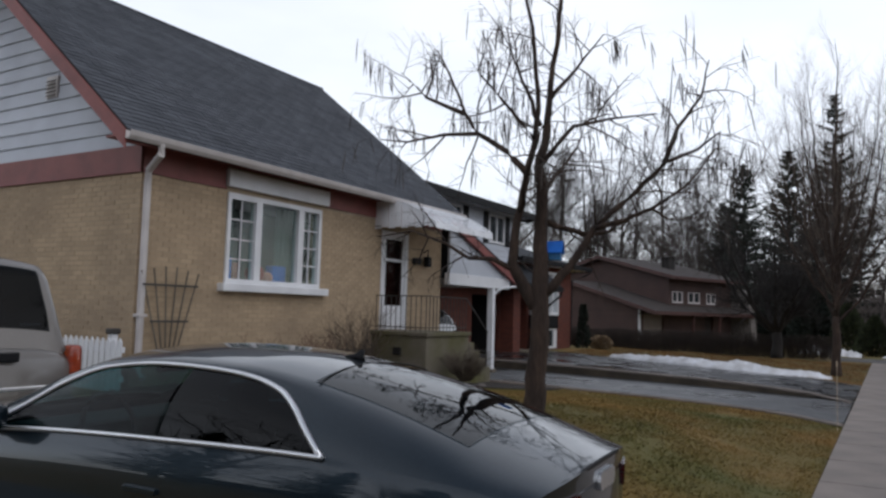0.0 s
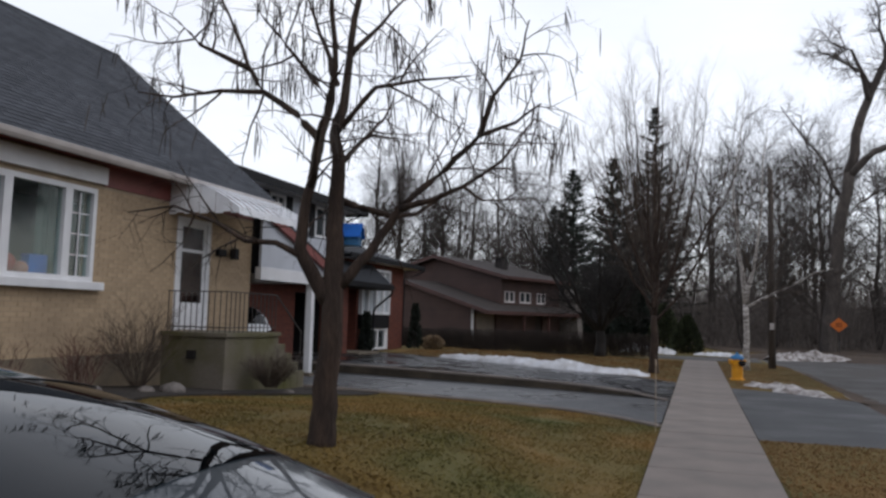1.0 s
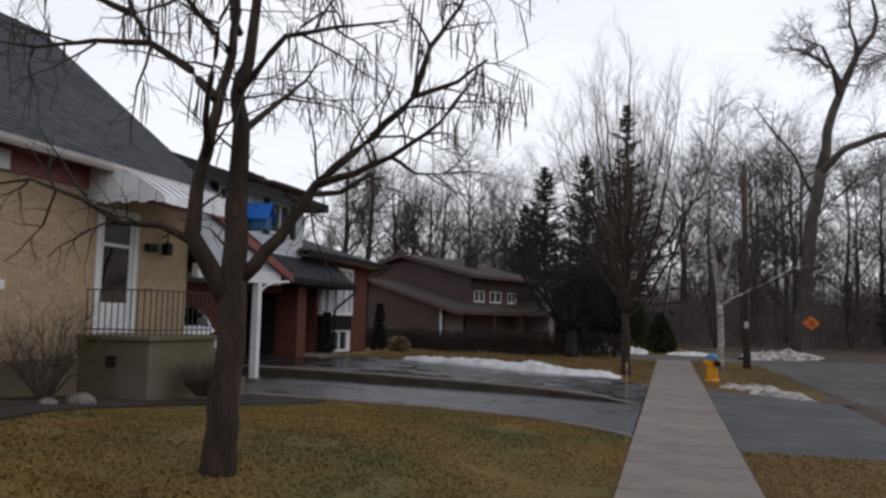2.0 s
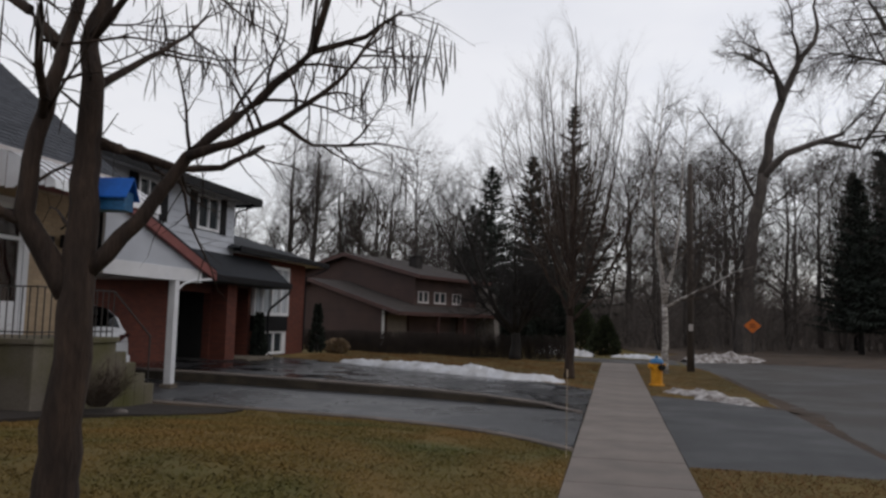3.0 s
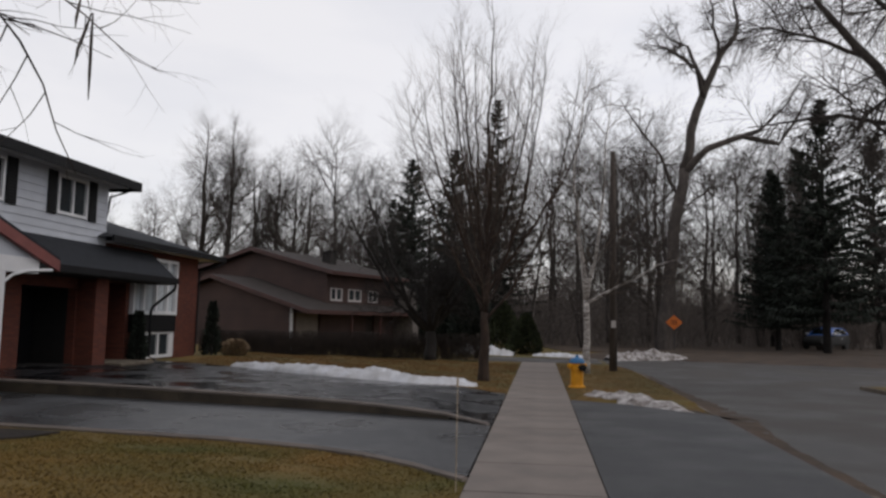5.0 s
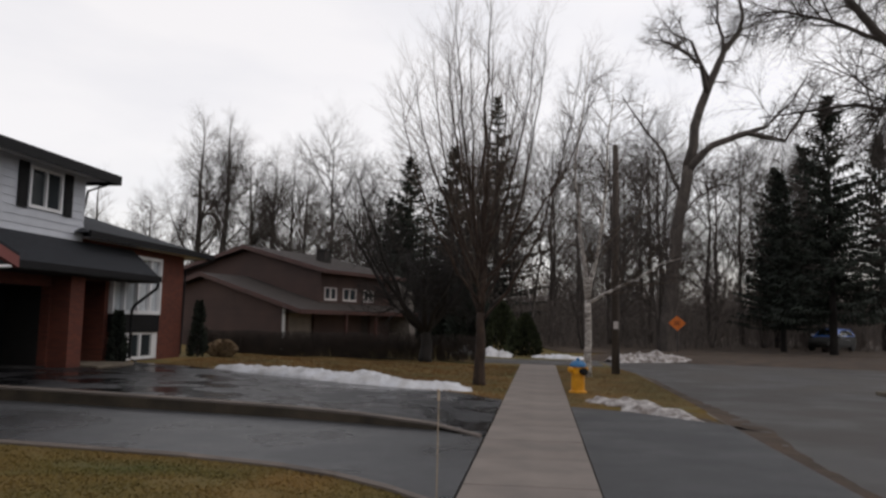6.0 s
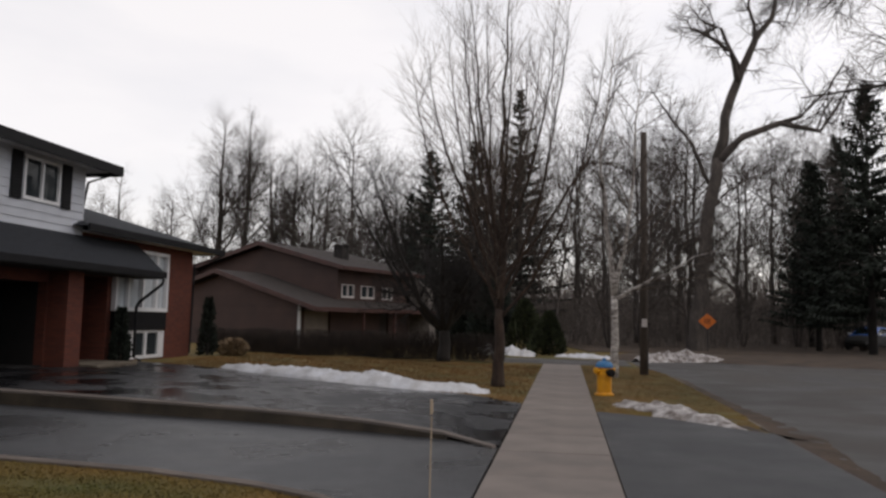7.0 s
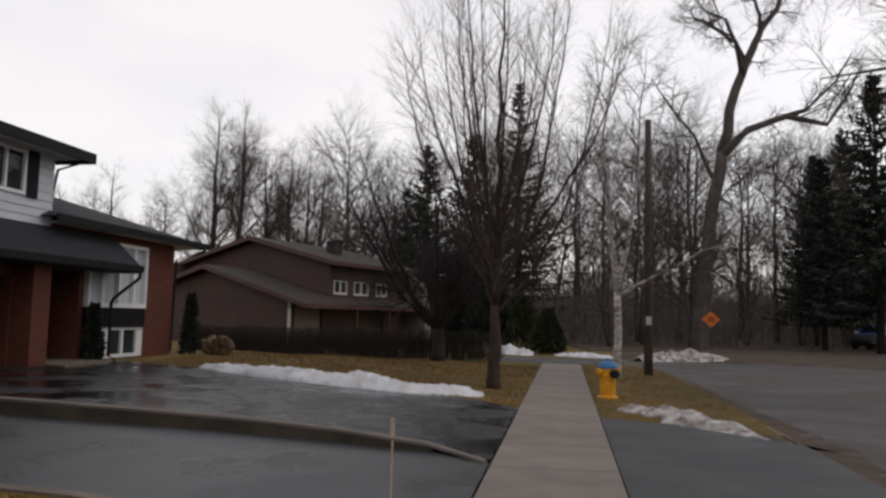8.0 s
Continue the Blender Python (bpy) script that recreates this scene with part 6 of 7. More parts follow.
    x, y = (27 + 2 * math.sin(k), 30 - 75 * min(1, t * 1.6)) if t < 0.625 else (27 - 75 * (t - 0.625) / 0.375, -45 + 2 * math.sin(k))
    h = 6.0 + 1.8 * noise.noise(Vector((k * 0.31, 3, 0))) + 1.2 * noise.noise(Vector((k * 1.9, 8, 0)))
    edge_v += [(x, y, -0.6), (x, y, h)]
    if k:
        edge_f.append((2 * k - 2, 2 * k, 2 * k + 1, 2 * k - 1))
tagged(raw("backdrop", edge_v, edge_f, "hedge", smooth=True), "unseen dark tree-line screen, added to darken car reflections", "backdrop", kind="structure")
sheet("leaf_litter", "litter", [(1.7, 46.0), (7.0, 47.0), (14, 44.5), (22, 42.2), (62, 34)], [(6, 58), (12, 60), (24, 60), (40, 60), (90, 60)], 0.03, "dark leaf litter along the far side of the road", "ground", 30, 12, z=0.0)
litter = sheet("leaf_litter", "litter", [tuple(off(a, 52)[:2]) for a in (-46, -20, -4, 4)], [tuple(off(a * 2.6, 150)[:2]) for a in (-46, -20, -4, 4)], 0.04, "brown leaf litter on the wood floor", "ground", 20, 10, z=0.0)
litter2 = sheet("leaf_litter", "litter", [tuple(off(a, 40.5 + 0.05 * a)[:2]) for a in (8, 14, 24, 50)], [tuple(off(a * 2.2, 130)[:2]) for a in (4, 14, 24, 50)], 0.045, "brown leaf litter on the wood floor", "ground", 20, 10, z=0.0)

# ---- snow ----
def snow_pile(name, label, pts, width, height, material, seed, steps=46, cross=14):
    """A melting ridge of snow along a line, lumpy and ragged at its foot."""
    V, F = [], []
    n = len(pts) - 1
    for i in range(steps + 1):
        t = i / steps
        k = min(int(t * n), n - 1)
        f = t * n - k
        x, y = (pts[k][q] * (1 - f) + pts[k + 1][q] * f for q in (0, 1))
        dx, dy = pts[k + 1][0] - pts[k][0], pts[k + 1][1] - pts[k][1]
        ln = math.hypot(dx, dy)
        px, py = -dy / ln, dx / ln
        swell = math.sin(math.pi * min(max(t, 0.02), 0.98)) ** 0.28 * (0.85 + 0.28 * noise.noise(Vector((t * 7, seed, 0))))
        for j in range(cross + 1):
            u = 2 * j / cross - 1
            w = width * swell * (1 + 0.35 * noise.noise(Vector((t * 16, seed + u, 3))))
            hh = height * swell * max(0, 1 - abs(u) ** 2.2) * (1 + 0.32 * noise.noise(Vector((t * 14, u * 1.8, seed))))
            gx_, gy_ = x + px * u * w, y + py * u * w
            V.append((gx_, gy_, ground_z(gx_, gy_) - 0.04 + hh * (0.95 + 0.22 * noise.noise(Vector((gx_ * 5, gy_ * 5, seed))) + 0.12 * noise.noise(Vector((gx_ * 13, gy_ * 13, seed))))))
    c = cross + 1
    for i in range(steps):
        for j in range(cross):
            F.append((i * c + j, i * c + j + 1, (i + 1) * c + j + 1, (i + 1) * c + j))
    ob = raw(name, V, F, material, smooth=True)
    bm = bmesh.new()
    bm.from_mesh(ob.data)
    bmesh.ops.recalc_face_normals(bm, faces=bm.faces[:])
    if sum(f.normal.z for f in bm.faces) < 0:
        bmesh.ops.reverse_faces(bm, faces=bm.faces[:])
    bm.to_mesh(ob.data)
    bm.free()
    return tagged(ob, label, "snow pile")


snow_pile("snow_bank", "long melting ridge of old snow beside the driveway", [(-1.85, 25.3), (-3.3, 24.85), (-5.3, 25.75), (-7.5, 27.2), (-9.5, 28.7)], 0.72, 0.34, "snow", 1.0, 150, 26)
snow_pile("snow_bank", "heap of old snow beyond the lane", [(-4.5, 44.3), (-1.5, 43.7)], 0.8, 0.50, "snow", 2.0)
snow_pile("snow_bank", "thin strip of snow along the lane", [(-0.6, 44.2), (1.9, 42.9)], 0.5, 0.26, "snow", 3.0)
snow_pile("snow_bank", "dirty grey snow bank at the driveway apron", [(0.80, 24.15), (1.5, 23.5), (2.1, 22.5), (2.55, 21.3)], 0.50, 0.21, "snow_dirty", 4.0, 110, 22)
snow_pile("snow_bank", "dirty snow bank at the bend of the road", [(2.9, 43.2), (4.6, 44.6), (7.0, 45.6)], 1.0, 0.62, "snow_dirty", 5.0, 60, 16)

# ---- hydrant, pole, sign, stake ----
def lathe(profile, sides=20, bm=None, at=(0, 0, 0), axis="z"):
    made = bm or bmesh.new()
    rings = []
    for r, z in profile:
        ring = []
        for k in range(sides):
            a = 2 * math.pi * k / sides
            p = Vector((r * math.cos(a), r * math.sin(a), z))
            if axis == "y":
                p = Vector((p.x, p.z, p.y))
            if axis == "x":
                p = Vector((p.z, p.x, p.y))
            ring.append(made.verts.new(p + Vector(at)))
        rings.append(ring)
    for a, b in zip(rings, rings[1:]):
        for k in range(sides):
            made.faces.new((a[k], a[(k + 1) % sides], b[(k + 1) % sides], b[k]))
    made.faces.new(rings[0][::-1])
    made.faces.new(rings[-1])
    bmesh.ops.recalc_face_normals(made, faces=made.faces[:])
    return made


hyd = thing("fire_hydrant", "yellow fire hydrant with a blue bonnet", "hydrant")
part("barrel", lathe([(0.19, -0.05), (0.19, 0.035), (0.150, 0.05), (0.142, 0.07), (0.142, 0.44), (0.165, 0.455), (0.165, 0.50), (0.148, 0.515), (0.148, 0.63)], 24), "hydrant", hyd)
part("bonnet", lathe([(0.172, 0.63), (0.172, 0.675), (0.158, 0.71), (0.125, 0.75), (0.07, 0.775), (0.035, 0.78), (0.035, 0.83), (0.02, 0.84)], 24), "blue_pale", hyd, "blue bonnet")
for k in range(8):
    a = 0.785 * k
    part("flange_bolt", lathe([(0.014, 0.49), (0.014, 0.525)], 6, None, (0.152 * math.cos(a), 0.152 * math.sin(a), 0)), "hydrant", hyd)
for sgn in (-1, 1):
    n_ = part("nozzle", lathe([(0.055, 0), (0.055, 0.05), (0.07, 0.055), (0.07, 0.10), (0.03, 0.11)], 14, None, (0, 0, 0.56), "x"), "hydrant", hyd)
    n_.data.transform(Matrix.Translation((0.12 * sgn, 0, 0)) @ Matrix.Diagonal((sgn, 1, 1, 1)))
part("pumper_nozzle", lathe([(0.075, 0), (0.075, -0.06), (0.09, -0.065), (0.09, -0.11), (0.04, -0.12)], 16, None, (0, -0.12, 0.52), "y"), "black", hyd, "dark pumper cap")
part("cap_chain", tube([(0.10, -0.20, 0.52), (0.13, -0.19, 0.44), (0.15, -0.12, 0.46), (0.14, -0.05, 0.54)], 0.010, 5), "gutter", hyd, "pale cap chain")
hyd.matrix_basis = pose(0.68, 26.1, 0.0, 0, 0, 35) @ Matrix.Diagonal((1.15, 1.15, 0.98, 1))

pole = thing("utility_pole", "tall weathered wooden utility pole", "pole", at=(2.28, 33.4, -0.1))
part("shaft", tube([(2.28, 33.4, -0.2), (2.29, 33.4, 4.0), (2.30, 33.4, 7.8)], 0.14, 12, None, 0.10), "pole", pole, smooth=True)
part("plate", box(2.2, 2.36, 33.22, 33.25, 1.5, 1.75), "gutter", pole)
for k in range(4):
    part("step_bolt", tube([(2.29 - 0.25, 33.4, 3 + 0.9 * k), (2.29 + 0.25, 33.4, 3 + 0.9 * k)], 0.012, 5), "iron", pole)

sign = thing("road_sign", "orange diamond warning sign on a thin post", "sign", at=(8.0, 54.6, -0.1))
part("post", box(7.97, 8.03, 54.62, 54.66, -0.1, 2.3), "iron", sign)
dia = part("plate", slab([(8.0 - 0.52, 54.6, 1.80), (8.0, 54.6, 1.80 - 0.46), (8.0 + 0.52, 54.6, 1.80), (8.0, 54.6, 1.80 + 0.46)], (0, 0.012, 0)), "orange", sign)
for k in (-1, 0, 1):
    part("mark", box(7.82, 8.18, 54.592, 54.598, 1.78 + 0.10 * k, 1.82 + 0.10 * k), "black", dia)

stake = thing("marker_stake", "thin pale driveway marker stake with a tip", "stake", at=(-1.06, 13.7, 0))
part("rod", tube([(-1.06, 13.7, -0.1), (-1.055, 13.7, 0.98)], 0.006, 6), "rope", stake)
part("tip", box(-1.066, -1.046, 13.69, 13.71, 0.99, 1.09, 0.005), "rope", stake, "pale reflector tip")

for k, (x, y, q) in enumerate(((-8.3, 11.05, 0.13), (-8.1, 11.42, 0.20), (-7.5, 13.9, 0.10), (-8.5, 10.2, 0.12))):
    bm = bmesh.new()
    bmesh.ops.create_icosphere(bm, subdivisions=2, radius=q)
    for v in bm.verts:
        v.co *= 1 + 0.25 * noise.noise(v.co * 6 + Vector((k * 3.1, 0, 0)))
        v.co.z *= 0.6
    ob = part("rock", bm, "stone", None, "", True)
    ob.matrix_basis = pose(x, y, rise(x, y) + q * 0.3, 0, 0, 40 * k)
    tagged(ob, "grey garden rock lying on dark soil", "rock", "garden rocks")


# ---- cars ----
def spline(table, x):
    return float(np.interp(x, [r[0] for r in table], [r[1] for r in table]))


def wheel_parts(car_ob, x, y, r, w, sgn):
    tyre = part("tyre", lathe([(r - 0.10, -w / 2), (r - 0.02, -w / 2), (r, -w / 2 + 0.03), (r, w / 2 - 0.03), (r - 0.02, w / 2), (r - 0.10, w / 2)], 28, None, (x, y, r), "y"), "tyre", car_ob, "black tyre", True)
    part("rim", lathe([(r - 0.10, -w / 2 + 0.02), (r - 0.12, -w / 2 + 0.05), (0.06, -w / 2 + 0.06), (0.06, w / 2 - 0.06), (r - 0.12, w / 2 - 0.05), (r - 0.10, w / 2 - 0.02)], 24, None, (x, y, r), "y"), "alloy", tyre, "alloy rim")
    hub = bmesh.new()
    for k in range(5):
        a = 2 * math.pi * k / 5
        yy = y + sgn * (w / 2 - 0.015)
        slab([(x + 0.04 * math.cos(a + 1.57), yy, r + 0.04 * math.sin(a + 1.57)), (x - 0.04 * math.cos(a + 1.57), yy, r - 0.04 * math.sin(a + 1.57)), (x + (r - 0.11) * math.cos(a - 0.07), yy, r + (r - 0.11) * math.sin(a - 0.07)), (x + (r - 0.11) * math.cos(a + 0.07), yy, r + (r - 0.11) * math.sin(a + 0.07))], (0, -sgn * 0.02, 0), hub)
    part("spokes", hub, "alloy", tyre)


def build_car(label, paint, L, deck, width, roof, roof_w, belt, glass_x, split_x, side_q, back, shield, trim, wheels, tail_z, lamp_mat="tail_red", group="", lamp_h=0.0):
    """Car with its tail at x = 0 and its nose at x = L. deck, width, roof, roof_w, belt: tables along its length."""
    car = thing("car", label, "car", group)
    xs = [L * k / 72 for k in range(73)]
    V, F = [], []
    prof = 11
    for x in xs:
        zc, w = spline(deck, x), spline(width, x)
        low = 0.24 + 0.10 * max(0, (0.35 - x) / 0.35) + 0.08 * max(0, (x - L + 0.4) / 0.4)
        zs = zc - 0.07
        side = [(0, zc), (0.35 * w, zc - 0.004), (0.65 * w, zc - 0.018), (0.86 * w, zs + 0.02), (0.95 * w, zs - 0.03), (0.985 * w, zs - 0.10), (w, zs - 0.20), (1.005 * w, (zs + low) / 2 - 0.05), (0.995 * w, low + 0.18), (0.97 * w, low + 0.04), (0.90 * w, low)]
        for s_ in (1, -1):
            for y, z in side:
                V.append((x, y * s_, z))
    n2 = 2 * prof
    for i in range(len(xs) - 1):
        for s_ in (0, 1):
            for j in range(prof - 1):
                a = i * n2 + s_ * prof + j
                q = (a, a + 1, a + n2 + 1, a + n2)
                F.append(q if s_ else q[::-1])
        F.append((i * n2 + prof - 1, i * n2 + 2 * prof - 1, (i + 1) * n2 + 2 * prof - 1, (i + 1) * n2 + prof - 1))
    for i in (0, len(xs) - 1):
        F.append(tuple(i * n2 + j for j in range(prof)) + tuple(i * n2 + prof + j for j in reversed(range(1, prof))))
    body = raw("body", V, F, paint, car, smooth=True)
    bm = bmesh.new()
    bm.from_mesh(body.data)
    bmesh.ops.remove_doubles(bm, verts=bm.verts[:], dist=0.0005)
    bmesh.ops.recalc_face_normals(bm, faces=bm.faces[:])
    bm.to_mesh(body.data)
    bm.free()

    def shell(x, q, lift=0.0):
        """Greenhouse surface: q 0 at the middle of the roof, 1 at the roof's edge, 2 at the belt."""
        zr, wr, zb, wb = spline(roof, x), spline(roof_w, x), spline(belt, x), spline(width, x) * 0.93
        if q <= 1:
            return Vector((x, wr * q, zr - 0.05 * q ** 2.6 + lift))
        f = q - 1
        ea = zr - 0.05
        return Vector((x, wr + (wb - wr) * (f + 0.10 * math.sin(math.pi * f)) + lift, ea + (zb - ea) * f + lift * 0.3))

    g0, g1 = roof[0][0], roof[-1][0]
    gxs = [g0 + (g1 - g0) * k / 84 for k in range(85)]
    qs = [0, 0.2, 0.4, 0.6, 0.75, 0.85, 0.93, 1.0, 1.05, 1.1, 1.15, 1.2, 1.3, 1.4, 1.5, 1.6, 1.7, 1.8, 1.9, 2.0]

    def side_top(x):
        return spline(side_q, x)

    def open_at(x, q):
        if glass_x[0] < x < glass_x[1] and side_top(x) + 0.02 < q < 1.90:
            return True
        return q < 0.84 and (back[0] < x < back[1] or shield[0] < x < shield[1])
    V, F = [], []
    for x in gxs:
        for q in qs:
            p = shell(x, q)
            V.append(p)
        for q in qs:
            p = shell(x, q)
            V.append((p.x, -p.y, p.z))
    nq = len(qs)
    for i in range(len(gxs) - 1):
        for j in range(nq - 1):
            if open_at((gxs[i] + gxs[i + 1]) / 2, (qs[j] + qs[j + 1]) / 2):
                continue
            a = i * 2 * nq + j
            F.append((a, a + 2 * nq, a + 2 * nq + 1, a + 1))
            a += nq
            F.append((a, a + 1, a + 2 * nq + 1, a + 2 * nq))
    raw("roof", V, F, paint, car, smooth=True)

    def patch(name, x0, x1, q0, q1, s_, material, lift, nx_=24, nq_=8, label_=""):
        V, F = [], []
        for i in range(nx_ + 1):
            x = x0 + (x1 - x0) * i / nx_
            a0 = q0(x) if callable(q0) else q0
            for j in range(nq_ + 1):
                p = shell(x, a0 + (q1 - a0) * j / nq_, lift) if s_ else None
                if s_:
                    V.append((p.x, p.y * s_, p.z))
        w_ = nq_ + 1
        for i in range(nx_):
            for j in range(nq_):
                q = (i * w_ + j, (i + 1) * w_ + j, (i + 1) * w_ + j + 1, i * w_ + j + 1)
                F.append(q if s_ > 0 else q[::-1])
        return raw(name, V, F, material, car, label_, smooth=True)

    for s_ in (1, -1):
        patch("side_glass", split_x + 0.01, glass_x[1], side_top, 1.92, s_, "car_glass", 0.004, label_="clear side glass").visible_shadow = False
        patch("quarter_glass", glass_x[0], split_x - 0.01, side_top, 1.92, s_, "tint_glass", 0.004, label_="dark tinted side glass").visible_shadow = False
        if trim:
            top = [shell(glass_x[0] + (glass_x[1] - glass_x[0]) * k / 40, side_top(glass_x[0] + (glass_x[1] - glass_x[0]) * k / 40), 0.010) for k in range(41)]
            bot = [shell(glass_x[0] + (glass_x[1] - glass_x[0]) * k / 40, 1.93, 0.010) for k in range(41)]
            loop = [Vector((p.x, p.y * s_, p.z)) for p in top + bot[::-1] + top[:1]]
            part("window_trim", tube(loop, 0.013, 6), "chrome", car, "bright chrome window trim", True)
    for nm, (x0, x1) in (("rear_window", back), ("windscreen", shield)):
        V, F = [], []
        for i in range(17):
            x = x0 + (x1 - x0) * i / 16
            for j in range(25):
                u = (2 * j / 24 - 1)
                p = shell(x, abs(u) * 0.88, 0.005)
                V.append((p.x, p.y * (1 if u >= 0 else -1), p.z))
        for i in range(16):
            for j in range(24):
                F.append((i * 25 + j, (i + 1) * 25 + j, (i + 1) * 25 + j + 1, i * 25 + j + 1))
        raw(nm, V, F, "van_glass" if nm == "rear_window" else "car_glass", car, "dark tinted rear window" if nm == "rear_window" else "", smooth=True).visible_shadow = False
    # inside
    mid = (glass_x[0] + glass_x[1]) / 2
    zb = spline(belt, mid)
    part("cabin_floor", box(g0 + 0.3, g1 - 0.2, -0.6, 0.6, 0.3, 0.45), "dark", car)
    for y in (-0.38, 0.38):
        part("seat", box(mid + 0.0, mid + 0.55, y - 0.25, y + 0.25, 0.42, 0.60, 0.05), "dark", car)
        part("seat_back", slab([(mid + 0.02, y - 0.24, 0.55), (mid - 0.20, y - 0.22, zb + 0.12), (mid - 0.30, y - 0.22, zb + 0.10), (mid - 0.12, y - 0.24, 0.50)], (0, 0.46, 0)), "dark", car)
        part("headrest", box(mid - 0.30, mid - 0.20, y - 0.12, y + 0.12, zb + 0.13, zb + 0.29, 0.03), "dark", car)
    part("dashboard", box(glass_x[1] - 0.35, glass_x[1] + 0.2, -0.65, 0.65, 0.6, zb - 0.02, 0.04), "dark", car)
    wheel_c = Vector((glass_x[1] - 0.45, 0.38, zb))
    ring = [wheel_c + Vector((0.07 * math.sin(a), 0.18 * math.cos(a), 0.17 * math.sin(a))) for a in [6.2832 * k / 20 for k in range(21)]]
    part("steering_wheel", tube(ring, 0.015, 6), "black", car)
    # lights, mirrors, wheels, plate
    w0 = spline(width, 0.12)
    for s_ in (1, -1):
        if lamp_h:
            part("tail_light", box(-0.015, 0.13, s_ * w0 * 0.965 - 0.06, s_ * w0 * 0.965 + 0.06, tail_z - 0.12, tail_z + 0.12 + lamp_h, 0.035), lamp_mat, car, "red and amber tail light", True)
        else:
            part("tail_light", slab([(-0.012, s_ * w0 * 0.55, tail_z - 0.07), (-0.012, s_ * w0 * 0.93, tail_z - 0.06), (0.10, s_ * w0 * 1.0, tail_z - 0.03), (0.10, s_ * w0 * 1.0, tail_z + 0.08), (-0.012, s_ * w0 * 0.93, tail_z + 0.08), (-0.012, s_ * w0 * 0.55, tail_z + 0.06)], (0.10, 0, 0)), lamp_mat, car, "red tail light")
        mx = glass_x[1] - 0.12
        part("mirror", box(mx - 0.10, mx + 0.10, s_ * (spline(width, mx) + 0.02) - 0.11, s_ * (spline(width, mx) + 0.02) + 0.11, zb + 0.0, zb + 0.15, 0.05), paint, car)
        for wx in wheels:
            wheel_parts(car, wx, s_ * (spline(width, wx) - 0.11), 0.33, 0.23, s_)
            part("wheel_arch", lathe([(0.38, -0.02), (0.38, 0.02)], 24, None, (wx, s_ * (spline(width, wx) * 1.0 - 0.015), 0.34), "y"), "black", car)
        part("door_handle", box(split_x - 0.1, split_x + 0.12, s_ * (spline(width, split_x) + 0.005) - 0.015, s_ * (spline(width, split_x) + 0.005) + 0.015, zb - 0.27, zb - 0.24, 0.008), paint, car)
    part("bumper", box(-0.06, 0.16, -w0 * 0.92, w0 * 0.92, 0.36, 0.58, 0.04), paint, car)
    part("number_plate", box(-0.035, -0.015, -0.16, 0.16, tail_z - 0.34, tail_z - 0.19), "white", car, "white plate with plain bars")
    return car


def smooth(table, x):
    """Cubic reading of a table of (place, value)."""
    xs_, ys_ = [r[0] for r in table], [r[1] for r in table]
    x = min(max(x, xs_[0]), xs_[-1])
    n = len(xs_)
    k = max(0, min(n - 2, int(np.searchsorted(xs_, x)) - 1))
    sl = [(ys_[i + 1] - ys_[i]) / (xs_[i + 1] - xs_[i]) for i in range(n - 1)]

    def tangent(i):
        if i == 0 or i == n - 1:
            return sl[0] if i == 0 else sl[-1]
        return 0.0 if sl[i - 1] * sl[i] <= 0 else 2 * sl[i - 1] * sl[i] / (sl[i - 1] + sl[i])
    h = xs_[k + 1] - xs_[k]
    t = (x - xs_[k]) / h
    return ys_[k] * (1 + 2 * t) * (1 - t) ** 2 + tangent(k) * h * t * (1 - t) ** 2 + ys_[k + 1] * t * t * (3 - 2 * t) + tangent(k + 1) * h * t * t * (t - 1)


# ---- black coupe: one flowing shell from nose to tail ----
C_TOP = [(0, 0.965), (0.12, 1.0), (0.35, 1.075), (0.6, 1.155), (1.0, 1.268), (1.4, 1.350), (1.75, 1.395), (2.2, 1.412), (2.6, 1.385), (2.9, 1.305), (3.25, 1.145), (3.6, 0.985), (3.75, 0.955), (4.1, 0.90), (4.45, 0.78), (4.63, 0.60)]
C_CROWN = [(0, 0.05), (0.5, 0.06), (1.2, 0.075), (2.2, 0.078), (3.1, 0.07), (3.6, 0.045), (4.63, 0.05)]
C_RAIL = [(0, 0.66), (0.4, 0.655), (1.0, 0.615), (1.6, 0.595), (2.3, 0.60), (2.9, 0.645), (3.5, 0.72), (4.1, 0.68), (4.63, 0.50)]
C_BELT_Z = [(0, 0.865), (0.3, 0.935), (1.0, 0.968), (2.0, 0.945), (3.3, 0.895), (3.7, 0.865), (4.2, 0.77), (4.63, 0.54)]
C_BELT_W = [(0, 0.765), (0.3, 0.82), (0.9, 0.855), (2.2, 0.865), (3.4, 0.86), (4.1, 0.82), (4.5, 0.70), (4.63, 0.58)]
C_WIDE = [(0, 0.80), (0.3, 0.87), (0.9, 0.915), (1.6, 0.92), (2.6, 0.915), (3.6, 0.92), (4.2, 0.86), (4.5, 0.75), (4.63, 0.62)]
C_HEAD = [(1.02, 0.95), (1.07, 0.82), (1.16, 0.60), (1.28, 0.34), (1.42, 0.16), (1.6, 0.09), (1.9, 0.065), (2.3, 0.07), (2.6, 0.10), (2.85, 0.20), (3.1, 0.46), (3.3, 0.78), (3.40, 0.95)]


def coupe_point(x, row, head, lift=0.0):
    """row 0..8 over the roof, 8..20 down the side of the cabin, 20..30 down the flank."""
    zt, cr_, wt = smooth(C_TOP, x), smooth(C_CROWN, x), smooth(C_RAIL, x)
    zb, wb, wm = smooth(C_BELT_Z, x), smooth(C_BELT_W, x), smooth(C_WIDE, x)
    low = 0.22 + 0.12 * max(0, (0.4 - x) / 0.4) + 0.06 * max(0, (x - 4.2) / 0.43)
    zb = min(zb, zt - cr_ - 0.012)
    if row <= 8:
        u = row / 8
